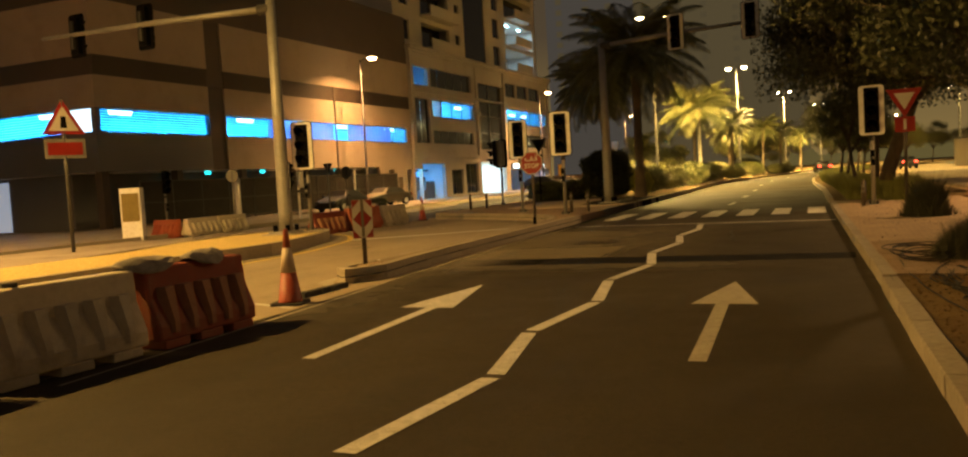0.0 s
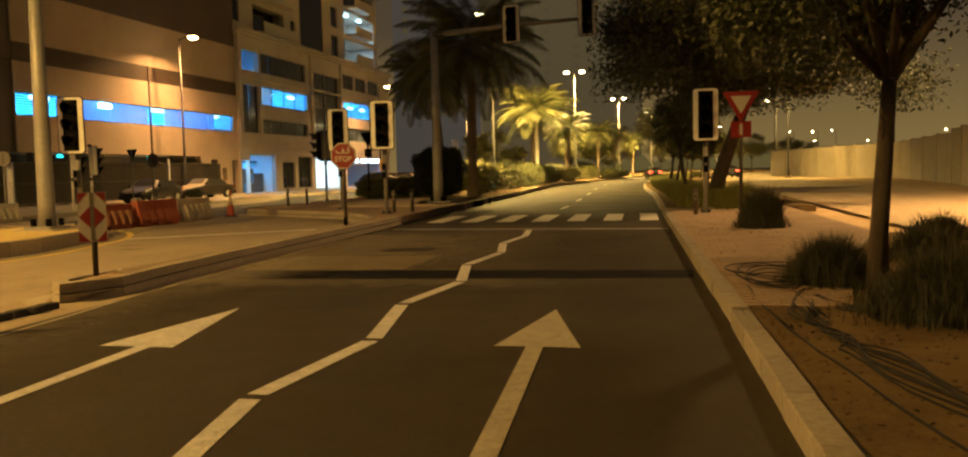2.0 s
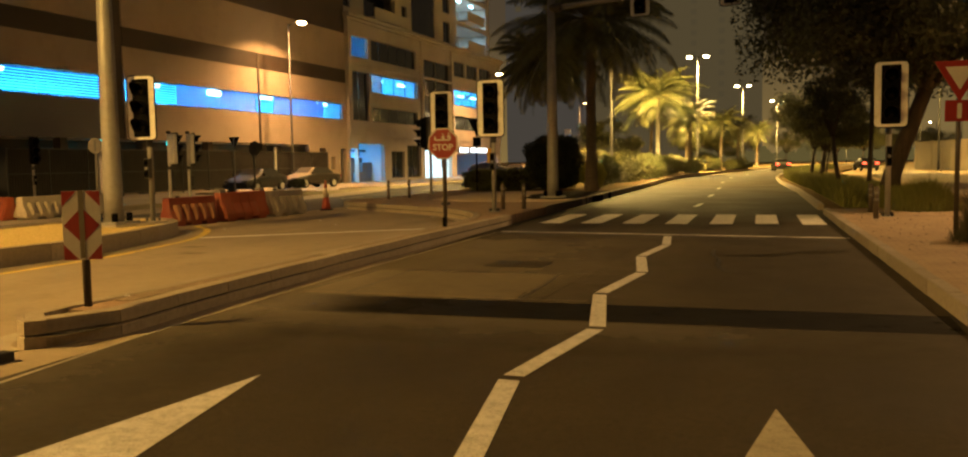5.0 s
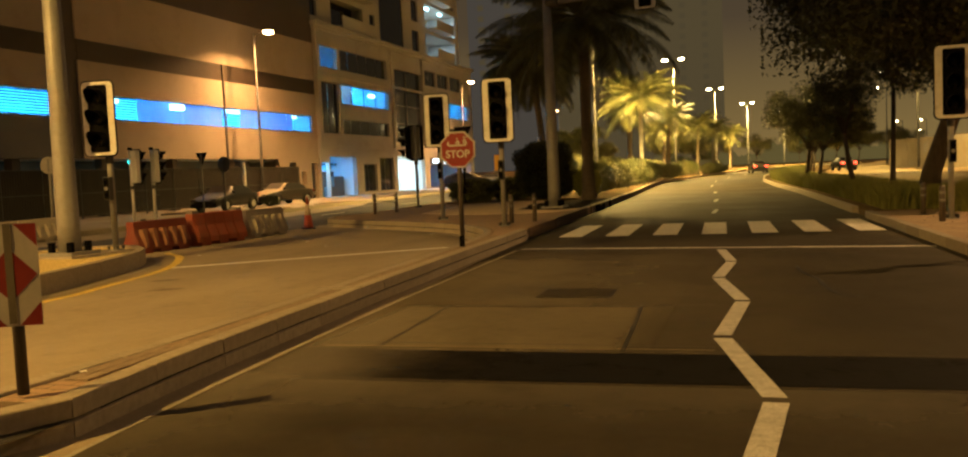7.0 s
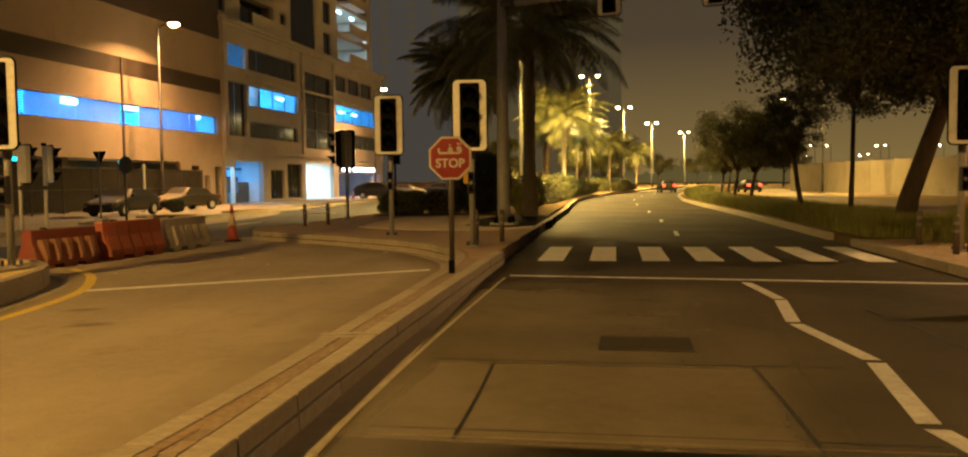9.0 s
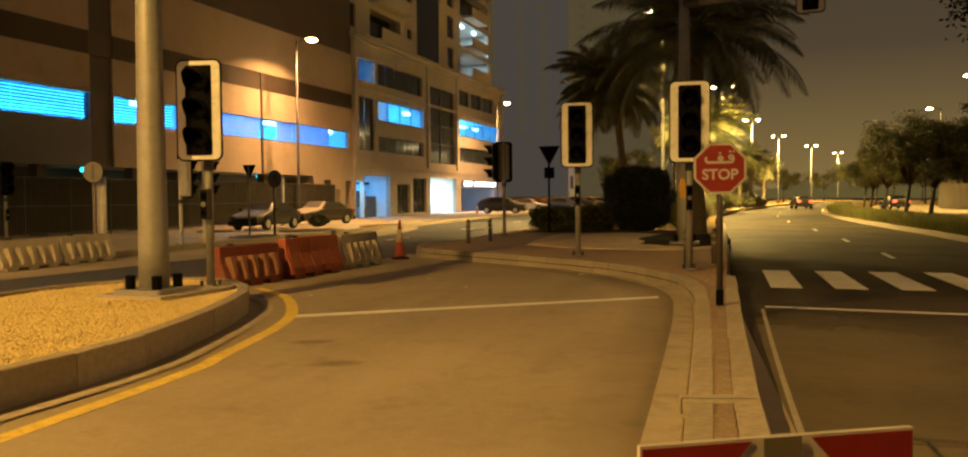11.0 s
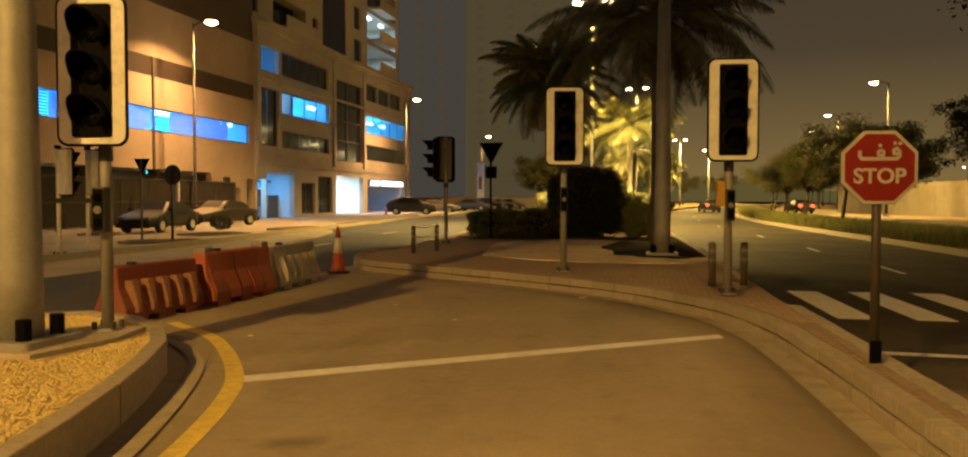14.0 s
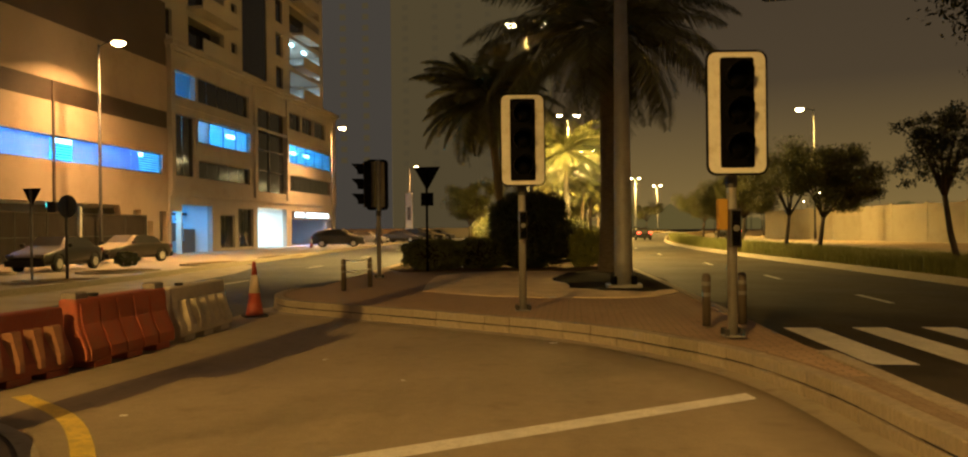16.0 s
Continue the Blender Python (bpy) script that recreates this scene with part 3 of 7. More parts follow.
# patches, slabs and joints in the road
def soft_patch(name, label, left, right, z, key, fade=(0.0, 0.0, 0.0, 0.0), ragged=0.5, scale=2.2, most=1.0):
    """A worn or dusty patch whose edges fade raggedly into the surface below; fade: left, right, start and end, as shares of its size."""
    geo = Geo().strip(left, right, z)
    mat = M[key].copy()
    n_, l_ = mat.node_tree.nodes, mat.node_tree.links
    uv = n_.new("ShaderNodeUVMap")
    uv.uv_map = "across"
    sep = n_.new("ShaderNodeSeparateXYZ")
    l_.new(uv.outputs[0], sep.inputs[0])
    cover = None
    for axis, a, b in (("X", 0.0, fade[0]), ("X", 1.0, 1.0 - fade[1]), ("Y", 0.0, fade[2]), ("Y", 1.0, 1.0 - fade[3])):
        if abs(a - b) < 1e-6:
            continue
        mr = n_.new("ShaderNodeMapRange")
        mr.inputs["From Min"].default_value, mr.inputs["From Max"].default_value = a, b
        l_.new(sep.outputs[axis], mr.inputs["Value"])
        if cover is None:
            cover = mr.outputs[0]
        else:
            mu = n_.new("ShaderNodeMath")
            mu.operation = "MULTIPLY"
            l_.new(cover, mu.inputs[0])
            l_.new(mr.outputs[0], mu.inputs[1])
            cover = mu.outputs[0]
    tex, co = n_.new("ShaderNodeTexNoise"), n_.new("ShaderNodeTexCoord")
    tex.inputs["Scale"].default_value, tex.inputs["Detail"].default_value, tex.inputs["Roughness"].default_value = scale, 6, 0.65
    l_.new(co.outputs["Object"], tex.inputs["Vector"])
    off = n_.new("ShaderNodeMath")
    off.operation = "MULTIPLY_ADD"
    off.inputs[1].default_value, off.inputs[2].default_value = ragged * 2, -ragged
    l_.new(tex.outputs["Fac"], off.inputs[0])
    both = n_.new("ShaderNodeMath")
    both.operation, both.use_clamp = "ADD", True
    l_.new(cover, both.inputs[0])
    l_.new(off.outputs[0], both.inputs[1])
    keep = n_.new("ShaderNodeMath")
    keep.operation, keep.use_clamp = "MULTIPLY", True
    l_.new(both.outputs[0], keep.inputs[0])
    edge_ = n_.new("ShaderNodeMapRange")
    edge_.inputs["From Max"].default_value = 0.3
    edge_.inputs["To Max"].default_value = most
    l_.new(cover, edge_.inputs["Value"])
    l_.new(edge_.outputs[0], keep.inputs[1])
    clear, mixer = n_.new("ShaderNodeBsdfTransparent"), n_.new("ShaderNodeMixShader")
    l_.new(keep.outputs[0], mixer.inputs[0])
    l_.new(clear.outputs[0], mixer.inputs[1])
    l_.new(n_["Principled BSDF"].outputs[0], mixer.inputs[2])
    l_.new(mixer.outputs[0], n_["Material Output"].inputs["Surface"])
    ob = part(name, geo, mat)
    layer = ob.data.uv_layers.new(name="across")
    n = len(left)
    for loop in ob.data.loops:
        i = loop.vertex_index
        layer.data[loop.index].uv = (0.0 if i < n else 1.0, (i % n) / (n - 1))
    return tagged(ob, label, "road patch", kind="structure")


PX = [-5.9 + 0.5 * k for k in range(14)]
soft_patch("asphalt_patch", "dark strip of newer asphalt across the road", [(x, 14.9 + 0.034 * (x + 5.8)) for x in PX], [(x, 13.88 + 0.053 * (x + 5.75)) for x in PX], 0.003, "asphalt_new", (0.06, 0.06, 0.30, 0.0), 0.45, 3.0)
LY = [14.93 + 0.5 * k for k in range(18)]
soft_patch("old_asphalt", "paler worn asphalt in one lane", [(interp(XL, y) + 0.02, y) for y in LY], [(-0.9 - 0.03 * (y - 15), y) for y in LY], 0.0018, "asphalt_old", (0.02, 0.75, 0.0, 0.25), 0.40, 1.1, 0.9)
soft_patch("old_asphalt", "worn grey-brown asphalt before the crossing", [(-3.2, y) for y in LY], [(interp(XR, y) - 0.02, y) for y in LY], 0.0014, "asphalt_dust", (0.25, 0.75, 0.03, 0.25), 0.40, 1.1, 0.42)
soft_patch("dusty_band", "dusty grey-brown band of asphalt before the patch", [(x, 13.87 + 0.053 * (x + 5.75)) for x in PX], [(x, 12.55) for x in PX], 0.0021, "asphalt_dust", (0.03, 0.75, 0.05, 0.35), 0.5, 1.6)
edge_y = [7.5 + 0.25 * k for k in range(28)]
soft_patch("dusty_edge", "dusty worn edge of the asphalt by the kerb", [(interp(XL, y) + 0.02, y) for y in edge_y], [(interp(XL, y) + 1.9, y) for y in edge_y], 0.002, "asphalt_dust", (0.02, 0.85, 0.25, 0.05), 0.5, 2.0)
soft_patch("concrete_slab", "worn pale concrete slabs set in the asphalt", [(-6.2, 14.93 + 0.45 * k) for k in range(6)], [(-3.25, 15.03 + 0.444 * k) for k in range(6)], 0.0035, "slab", (0.04, 0.12, 0.02, 0.08), 0.38, 1.4, 0.82)

corner_y = [12.2 + 0.4 * k for k in range(14)]
soft_patch("dusty_corner", "pale dust drifted along the kerb foot", [(interp(XL, y) + 0.25, y) for y in corner_y], [(interp(XL, y) + 1.7, y) for y in corner_y], 0.0040, "gutter", (0.05, 0.9, 0.35, 0.30), 0.5, 1.8, 0.30)


def ribbon(line, w, z, geo):
    return geo.strip(offset(line, w / 2), offset(line, -w / 2), z)


joints = Geo()
for a, b, w in (((-3.44, 15.0), (-3.58, 17.22), 0.036), ((-5.52, 14.97), (-5.67, 17.15), 0.03), ((-6.2, 17.18), (-2.85, 17.27), 0.025), ((-6.1, 15.16), (-2.75, 15.25), 0.02)):
    ribbon([a, ((a[0] + b[0]) / 2 + 0.012, (a[1] + b[1]) / 2), b], w, 0.0045, joints)
crack = [(-1.95, 20.6), (-1.9, 19.9), (-1.75, 19.2), (-1.72, 18.6), (-1.6, 18.0), (-1.38, 17.8)]
ribbon(smooth_line(crack, 3), 0.05, 0.0045, joints)
sill = Geo()
ribbon([(-6.05, 15.0), (-4.4, 15.07), (-2.75, 15.12)], 0.028, 0.0048, sill)
tagged(part("slab_sill", sill, M["slab"]), "pale worn front edge of the concrete slabs", "road joint", kind="structure")
tagged(part("road_joint", joints, M["joint"]), "dark tar joints and a crack in the road", "road joint", kind="structure")
cover = thing("manhole_cover", "flat dark rectangular manhole cover in the road", "manhole", pose(-4.43, 18.08, 0.0, 0, 0, 1))
part("frame", Geo().box(-0.42, 0.42, -0.34, 0.34, -0.01, 0.006), M["joint"], cover)
for k in range(2):
    part("plate", Geo().box(-0.40 + 0.405 * k, -0.005 + 0.405 * k, -0.32, 0.32, 0.0, 0.011, c=0.003), M["asphalt"], cover)

for x, y, w, l in ((-11.2, 19.3, 0.28, 0.42), (-10.4, 18.3, 0.28, 0.46)):
    soft_patch("worn_spot", "dark scuffed spot in the concrete lane", [(x - w + 0.14 * k, y + l / 2 + 0.04 * k) for k in range(5)], [(x - w + 0.14 * k, y - l / 2 + 0.04 * k) for k in range(5)], 0.0062, "drain", (0.45, 0.40, 0.40, 0.35), 0.6, 6.0, 0.35)

# ---- road markings ----
marks = thing("road_markings", "worn white and yellow painted road markings", "road marking", kind="structure")
ZIG = [(-1.87, 0.8), (-1.68, 2.6), (-2.04, 4.5), (-1.9, 6.39), (-2.26, 8.13), (-2.13, 9.99), (-2.5, 11.9), (-2.32, 13.75), (-2.72, 15.65), (-2.58, 17.55), (-2.92, 19.41), (-2.80, 21.2), (-3.03, 23.0)]
for a, b in zip(ZIG, ZIG[1:]):
    g = 0.03
    p, q = (a[0] + (b[0] - a[0]) * g, a[1] + (b[1] - a[1]) * g), (b[0] - (b[0] - a[0]) * g, b[1] - (b[1] - a[1]) * g)
    part("zigzag_dash", Geo().add([(p[0] - 0.075, p[1], 0.006), (p[0] + 0.075, p[1], 0.006), (q[0] + 0.075, q[1], 0.006), (q[0] - 0.075, q[1], 0.006)], [(0, 1, 2, 3)]), M["white_paint"], marks)


def arrow(tip, base_y, left_x, right_x, stem, tail_y, tail, paint="white_paint"):
    part("lane_arrow", Geo().add([(*tip, 0.006), (left_x, base_y, 0.006), (stem[0], base_y, 0.006), (tail[0], tail_y, 0.006), (tail[1], tail_y, 0.006), (stem[1], base_y, 0.006), (right_x, base_y, 0.006)],
                                 [(0, 1, 2, 5, 6), (2, 3, 4, 5)]), M[paint], marks)


# The first arrow's duller paint stands in for weaker light on its lane.
arrow((-0.80, 11.66), 9.85, -1.05, -0.35, (-0.79, -0.65), 7.08, (-0.60, -0.46), "worn_dim_paint")
arrow((-4.20, 11.5), 9.5, -4.42, -3.72, (-4.07, -3.93), 6.74, (-3.87, -3.74))
part("stop_line", Geo().add([(-6.6, 23.48, 0.006), (0.18, 22.95, 0.006), (0.18, 23.13, 0.006), (-6.6, 23.66, 0.006)], [(0, 1, 2, 3)]), M["white_paint"], marks)
for k in range(7):
    x = -6.5 + 0.985 * k
    y = 26.1 + 0.03 * k
    part("zebra_stripe", Geo().add([(x, y, 0.006), (x + 0.5, y, 0.006), (x + 0.36, y + 3.4, 0.006), (x - 0.14, y + 3.4, 0.006)], [(0, 1, 2, 3)]), M["white_bright"], marks)
edge = smooth_line([(-5.35, 5.5), (-5.55, 8.0), (-5.78, 10.5), (-6.02, 12.2), (-6.22, 14.3), (-6.37, 16.7), (-6.50, 19.6), (-6.63, 23.3)])
part("edge_line", ribbon(edge, 0.045, 0.0062, Geo()), M["worn_dim_paint"], marks)
part("edge_line", ribbon([(-5.9, 9.4), (-6.7, 9.7), (-7.6, 9.9)], 0.10, 0.0062, Geo()), M["white_paint"], marks)
part("stop_line", Geo().add([(-12.38, 20.95, 0.0066), (-8.1, 24.2, 0.0066), (-8.15, 24.45, 0.0066), (-12.5, 21.2, 0.0066)], [(0, 1, 2, 3)]), M["white_bright"], marks)
yellow = smooth_line([(-11.1, -10), (-11.1, 8), (-11.2, 14), (-11.45, 17.5), (-11.67, 18.45), (-12.13, 20.16), (-12.66, 21.4), (-13.74, 23.0), (-14.87, 24.0)])
part("edge_line", ribbon(yellow, 0.16, 0.0082, Geo()), M["yellow_paint"], marks)
for y in (33.5, 41, 50, 62, 75, 90, 106):
    xm = (interp(XL, y) + interp(XR, y)) / 2 + 0.1
    part("lane_dash", Geo().box(xm - 0.06, xm + 0.06, y, y + 2.0, 0.002, 0.006), M["white_paint"], marks)
for y in (30, 40, 50, 62, 76, 92, 110):
    xm = (interp(XE, y) + interp(XW, y)) / 2
    part("lane_dash", Geo().box(xm - 0.06, xm + 0.06, y, y + 2.0, -0.006, 0.004), M["white_paint"], marks)

# ---- kerbed islands and pavements ----
MED_XL = [(interp(XL, y) - 0.15, y) for y in (29.5, 32, 38, 45, 50, 60, 71, 85, 100, 115, 132, 145, 161, 190, 220, 300, 420)]
MED_XE = [(interp(XE, y) + 0.1, y) for y in (36, 44, 60, 76, 90, 115, 140, 190, 260, 420)]


def raised(name, poly, z, material, label, category="pavement"):
    ob = part(name, Geo().prism(poly, -0.05, z), material)
    return tagged(ob, label, category, kind="structure")


ISLAND_R = smooth_line([(-6.55, 11.62), (-6.27, 11.8), (-6.22, 12.3), (-6.36, 13.4), (-6.45, 14.5), (-6.62, 17), (-6.80, 20.5), (-7.03, 25.6)])
ZT = 0.235  # top of the island and the median
strip_left = [p for p in ISLAND_L if p[1] <= 25.5]
strip_poly = [(x - 0.1, y) for x, y in ISLAND_R if y > 12.2] + [(x + 0.08, y) for x, y in strip_left[::-1] if y > 12.2]
island = raised("traffic_island", strip_poly, ZT - 0.022, M["brick"], "narrow brick-paved traffic island between kerbs")
med_poly = [(-7.13, 25.5), (-7.2, 26.2), (-7.3, 29.4)] + MED_XL + MED_XE[::-1] + [p for p in offset(ISLAND_L, -0.1) if p[1] > 25.5][::-1]
median = raised("median_pavement", med_poly, ZT - 0.025, M["brick"], "brick-paved median with planting beds")
bed_poly = [(-7.7, 36.6)] + [(x - 0.3, y) for x, y in MED_XL[2:]] + [(x + 0.4, y) for x, y in MED_XE[1:][::-1]] + [(-15.0, 42.2), (-13.4, 42.3), (-10.5, 42.2), (-8.2, 42.0)]
raised("planting_bed", bed_poly, ZT - 0.005, M["soil"], "dry soil bed in the median", "planting bed")
sand_poly = smooth_line([(-12.9, 34.2), (-11.4, 32.9), (-9.7, 32.4), (-8.3, 32.6), (-7.6, 34.0), (-7.7, 36.2), (-9.6, 39.6), (-10.4, 41.7), (-12.0, 42.0), (-13.4, 40.6), (-13.3, 37.4), (-12.9, 34.2)], 4)[:-1]
raised("sand_bed", sand_poly, ZT - 0.010, M["pale_sand"], "pale sand bed round the signal mast", "planting bed")
mulch_poly = smooth_line([(-9.7, 34.7), (-8.6, 33.9), (-7.7, 34.4), (-7.6, 38.0), (-8.2, 41.6), (-9.9, 41.2), (-10.2, 38.3), (-9.7, 34.7)], 4)[:-1]
raised("mulch_bed", [(x + 0.12 * math.sin(9 * y), y + 0.15 * math.sin(7 * x)) for x, y in mulch_poly], ZT - 0.003, M["mulch"], "dark mulch heap at the foot of the mast", "planting bed")
gravel_poly = [(x - 0.1, y) for x, y in GRAVEL_F] + [(-15.4, 16), (-15.3, -30)]
raised("gravel_island", gravel_poly, 0.245, M["gravel_bed"], "kerbed island filled with yellow gravel", "traffic island")
raised("signal_plinth", [(-14.98, 20.38), (-13.95, 20.38), (-13.78, 21.3), (-13.92, 21.95), (-14.42, 21.95), (-14.98, 21.4)], 0.29, M["gutter"], "low concrete plinth under the signal mast", "plinth")
raised("far_island", [(-15.45, -30), (-15.45, 14.5), (-16.6, 19.3), (-18.0, 21.0), (-19.8, 20.6), (-20.2, 17), (-20.2, -30)], 0.24, M["forecourt"], "raised pale paved island", "traffic island")
fore_poly = [(interp(XW, y), y) for y in (-60, 20, 36, 46, 60, 90, 140)] + [(-60, 140), (-37.0, 112), (-37.0, 34.8), (-120, 34.8), (-120, -60)]
raised("forecourt", fore_poly, 0.02, M["forecourt"], "pale paved forecourt in front of the building")
for cx, cy, rx, ry, a in ((-26.9, 47.0, 1.5, 0.95, 62), (-25.5, 41.0, 1.5, 0.75, 40), (-31.2, 45.6, 0.9, 0.8, 30), (-26.3, 54.0, 1.9, 0.8, 80), (-26.0, 62.5, 1.9, 0.8, 80)):
    turn_ = pose(cx, cy, 0, 0, 0, a)
    outer_ = [tuple((turn_ @ Vector((rx * math.copysign(abs(math.cos(u)) ** 0.6, math.cos(u)), ry * math.copysign(abs(math.sin(u)) ** 0.6, math.sin(u)), 0)))[:2]) for u in np.linspace(0, 2 * math.pi, 29)[:-1]]
    raised("forecourt_bed_kerb", outer_, 0.10, M["kerb"], "low pale kerb round a bed in the forecourt", "kerb")
    inner_ = [(cx + 0.84 * (x - cx), cy + 0.80 * (y - cy)) for x, y in outer_]
    raised("forecourt_bed", inner_, 0.112, M["soil"], "dry soil bed in the forecourt", "planting bed")
pave_ = [(interp(XW, y) - 0.2, y) for y in (22, 36, 46, 60, 90, 120)] + [(interp(XW, y) - 1.5, y) for y in (120, 90, 60, 46, 36, 22)]
raised("forecourt_pavement", pave_, 0.05, M["gutter"], "pale paving strip along the side street")
margin_ = [(-21.0, 21.0), (-20.7, 26.0), (-20.6, 31.0), (-20.7, 34.5), (-21.2, 40.0), (-21.9, 46.0), (-23.0, 50.5), (-24.2, 53.5)]
margin = part("dusty_margin", Geo().strip([(interp(XW, y) + 0.01, y) for x, y in margin_], margin_, -0.002), M["forecourt"])
tagged(margin, "pale dusty lay-by along the side street", "pavement", kind="structure")
right_brick = [(interp(XR, y) + 0.15, y) for y in (11.2, 16, 25, 30)] + [(1.9, 30.5), (3.6, 30.5), (3.9, 20), (2.6, 15), (1.9, 11.2)]
brick_pave = raised("brick_pavement", right_brick, 0.145, M["brick_dusty"], "reddish brick pavement beside the road")
soil_poly = [(interp(XR, y) + 0.15, y) for y in (-60, -5, 6, 11.2)] + [(1.9, 11.2), (2.6, 15), (3.9, 20), (4.6, 20), (6.0, -60)]
raised("soil_verge", soil_poly, 0.12, M["soil"], "dry soil verge with roots", "verge")
right_strip = [(interp(XR, y) + 0.15, y) for y in (30, 45, 60, 71, 85, 100, 132, 161, 220)] + [(interp(XR, y) + 4.6, y) for y in (220, 161, 132, 100, 85, 71, 60, 45, 30.6)]
raised("hedge_strip", right_strip, 0.13, M["soil"], "soil strip under the grass hedge", "verge")
service = part("service_road", Geo().strip([(6.3, -60), (5.2, 20), (5.0, 40), (4.6, 70), (5.5, 100), (9, 140), (16, 190)], [(13, -60), (13, 20), (12.5, 40), (11.0, 70), (10.5, 100), (14, 140), (22, 190)], 0.02), M["service"])
tagged(service, "pale dusty service road beside the wall", "road", kind="structure")

# kerb stones
STONE = {}


def kerb_run(parent, line, step, width, z0, z1, in_out, concrete="kerb", gap=0.004):
    """Single stones along a line; the road lies to the line's right when in_out is 1."""
    for c, angle, length in along(line, step):
        key = (width, z0, z1, concrete)
        if key not in STONE:
            STONE[key] = Geo().box(-0.496, 0.496, 0.0, width, z0, z1, c=0.008).mesh("kerb_stone", M[concrete])
        m = pose(c.x, c.y, 0, 0, 0, angle)
        if in_out < 0:
            m = m @ pose(0, -width, 0)
        jog = pose(0, random.uniform(-0.004, 0.004), random.uniform(-0.003, 0.003), 0, 0, random.uniform(-0.25, 0.25))
        piece("kerb_stone", STONE[key], parent, m @ jog @ Matrix.Diagonal((length * 1.008 - gap, 1, 1, 1)))


kerb_isl = thing("island_kerb", "pale concrete kerb stones round the traffic island", "kerb", kind="structure")
for low, high, inset in ((-0.05, 0.101, 0.0), (0.120, ZT, 0.014)):
    kerb_run(kerb_isl, offset(ISLAND_R, inset), 0.9, 0.17, low, high, 1, gap=0.006)
    kerb_run(kerb_isl, offset(ISLAND_L, -inset), 0.5, 0.16, low, high, -1, gap=0.014)
part("kerb_core", ribbon(offset(ISLAND_R, 0.08), 0.10, 0.112, ribbon(offset(ISLAND_L, -0.08), 0.10, 0.112, Geo())), M["joint"], kerb_isl)
for edge_, s_ in ((ISLAND_R, 0.034), (ISLAND_L, -0.034)):
    line_ = [p for p in offset(edge_, s_) if p[1] > 12.6]
    n_ = len(line_)
    back_ = Geo().add([(x, y, -0.04) for x, y in line_] + [(x, y, ZT - 0.014) for x, y in line_], [(i, i + 1, n_ + i + 1, n_ + i) for i in range(n_ - 1)])
    part("joint_mortar", back_, M["joint"], kerb_isl, "dark recessed mortar joint")
part("joint_sand", ribbon([p for p in offset(ISLAND_L, -0.205) if p[1] > 12.9], 0.075, ZT - 0.009, Geo()), M["brick_dusty"], kerb_isl, "dusty sand between kerb and bricks")
cut = pose(-6.89, 16.945, ZT, 0, 0, 14.5)
for k in (-1, 1):
    part("cross_stone", Geo().box(-0.235, 0.235, 0.016 if k > 0 else -0.105, 0.105 if k > 0 else -0.016, -0.10, 0.004, cut, c=0.004), M["kerb"], kerb_isl)
part("expansion_joint", Geo().box(-0.24, 0.24, -0.016, 0.016, -0.10, 0.001, cut), M["joint"], kerb_isl, "dark open joint across the kerb")
kerb_gr = thing("gravel_kerb", "pale concrete kerb stones round the gravel island", "kerb", kind="structure")
kerb_run(kerb_gr, [p for p in GRAVEL_F if p[1] > 4], 0.9, 0.15, -0.05, 0.30, 1)
kerb_rt = thing("roadside_kerb", "weathered concrete kerb stones along the road", "kerb", kind="structure")
kerb_run(kerb_rt, [(interp(XR, y), y) for y in (11.0, 16, 20, 25, 30)], 0.9, 0.15, -0.05, 0.165, -1, "kerb_old")
kerb_run(kerb_rt, [(interp(XR, y) - 0.02, y) for y in (-2, 6, 10.9)], 0.9, 0.17, -0.05, 0.15, -1, "kerb_old")
far_kerb = Geo()
for line, s in (([(interp(XR, y), y) for y in YS if y >= 32], -1), ([p for p in MED_XL], 1), ([(interp(XE, y), y) for y in YS if 36 < y], -1), ([(interp(XW, y), y) for y in YS if y > -30], 1), ([(-12.0, -60), (-12.0, 4)], 1), ([(-15.45, -30), (-15.45, 14.5), (-16.6, 19.3), (-18, 21)], 1)):
    inner = offset(line, 0.15 * s)
    for (a, b), (c, d) in zip(zip(line, line[1:]), zip(inner, inner[1:])):
        q = [a, b, d, c] if s < 0 else [a, c, d, b]
        z = 0.26 if line[0] == (-15.45, -30) else ZT if line[0] == MED_XL[0] else 0.17
        far_kerb.prism(q if s < 0 else [a, b, d, c], -0.05, z)
tagged(part("far_kerb", far_kerb, M["kerb"]), "pale concrete kerbs along the roads", "kerb", kind="structure")
# gutter strips at the kerb feet
gut = Geo()
ribbon(offset([p for p in ISLAND_L if p[1] < 33], 0.145), 0.24, 0.014, gut)
ribbon(offset([p for p in GRAVEL_F if p[0] > -15], -0.24), 0.13, 0.02, gut)
dirt_line = [p for p in ISLAND_L if 12.6 < p[1] < 31]
soft_patch("gutter_dirt", "dark tyre-worn dirt band along the gutter", offset(dirt_line, 1.0), offset(dirt_line, 0.20), 0.0056, "lane_dirt", (0.9, 0.05, 0.25, 0.25), 0.35, 1.5, 0.26)
tagged(part("gutter", gut, M["gutter"]), "pale concrete gutter strip at the kerb", "gutter", kind="structure")

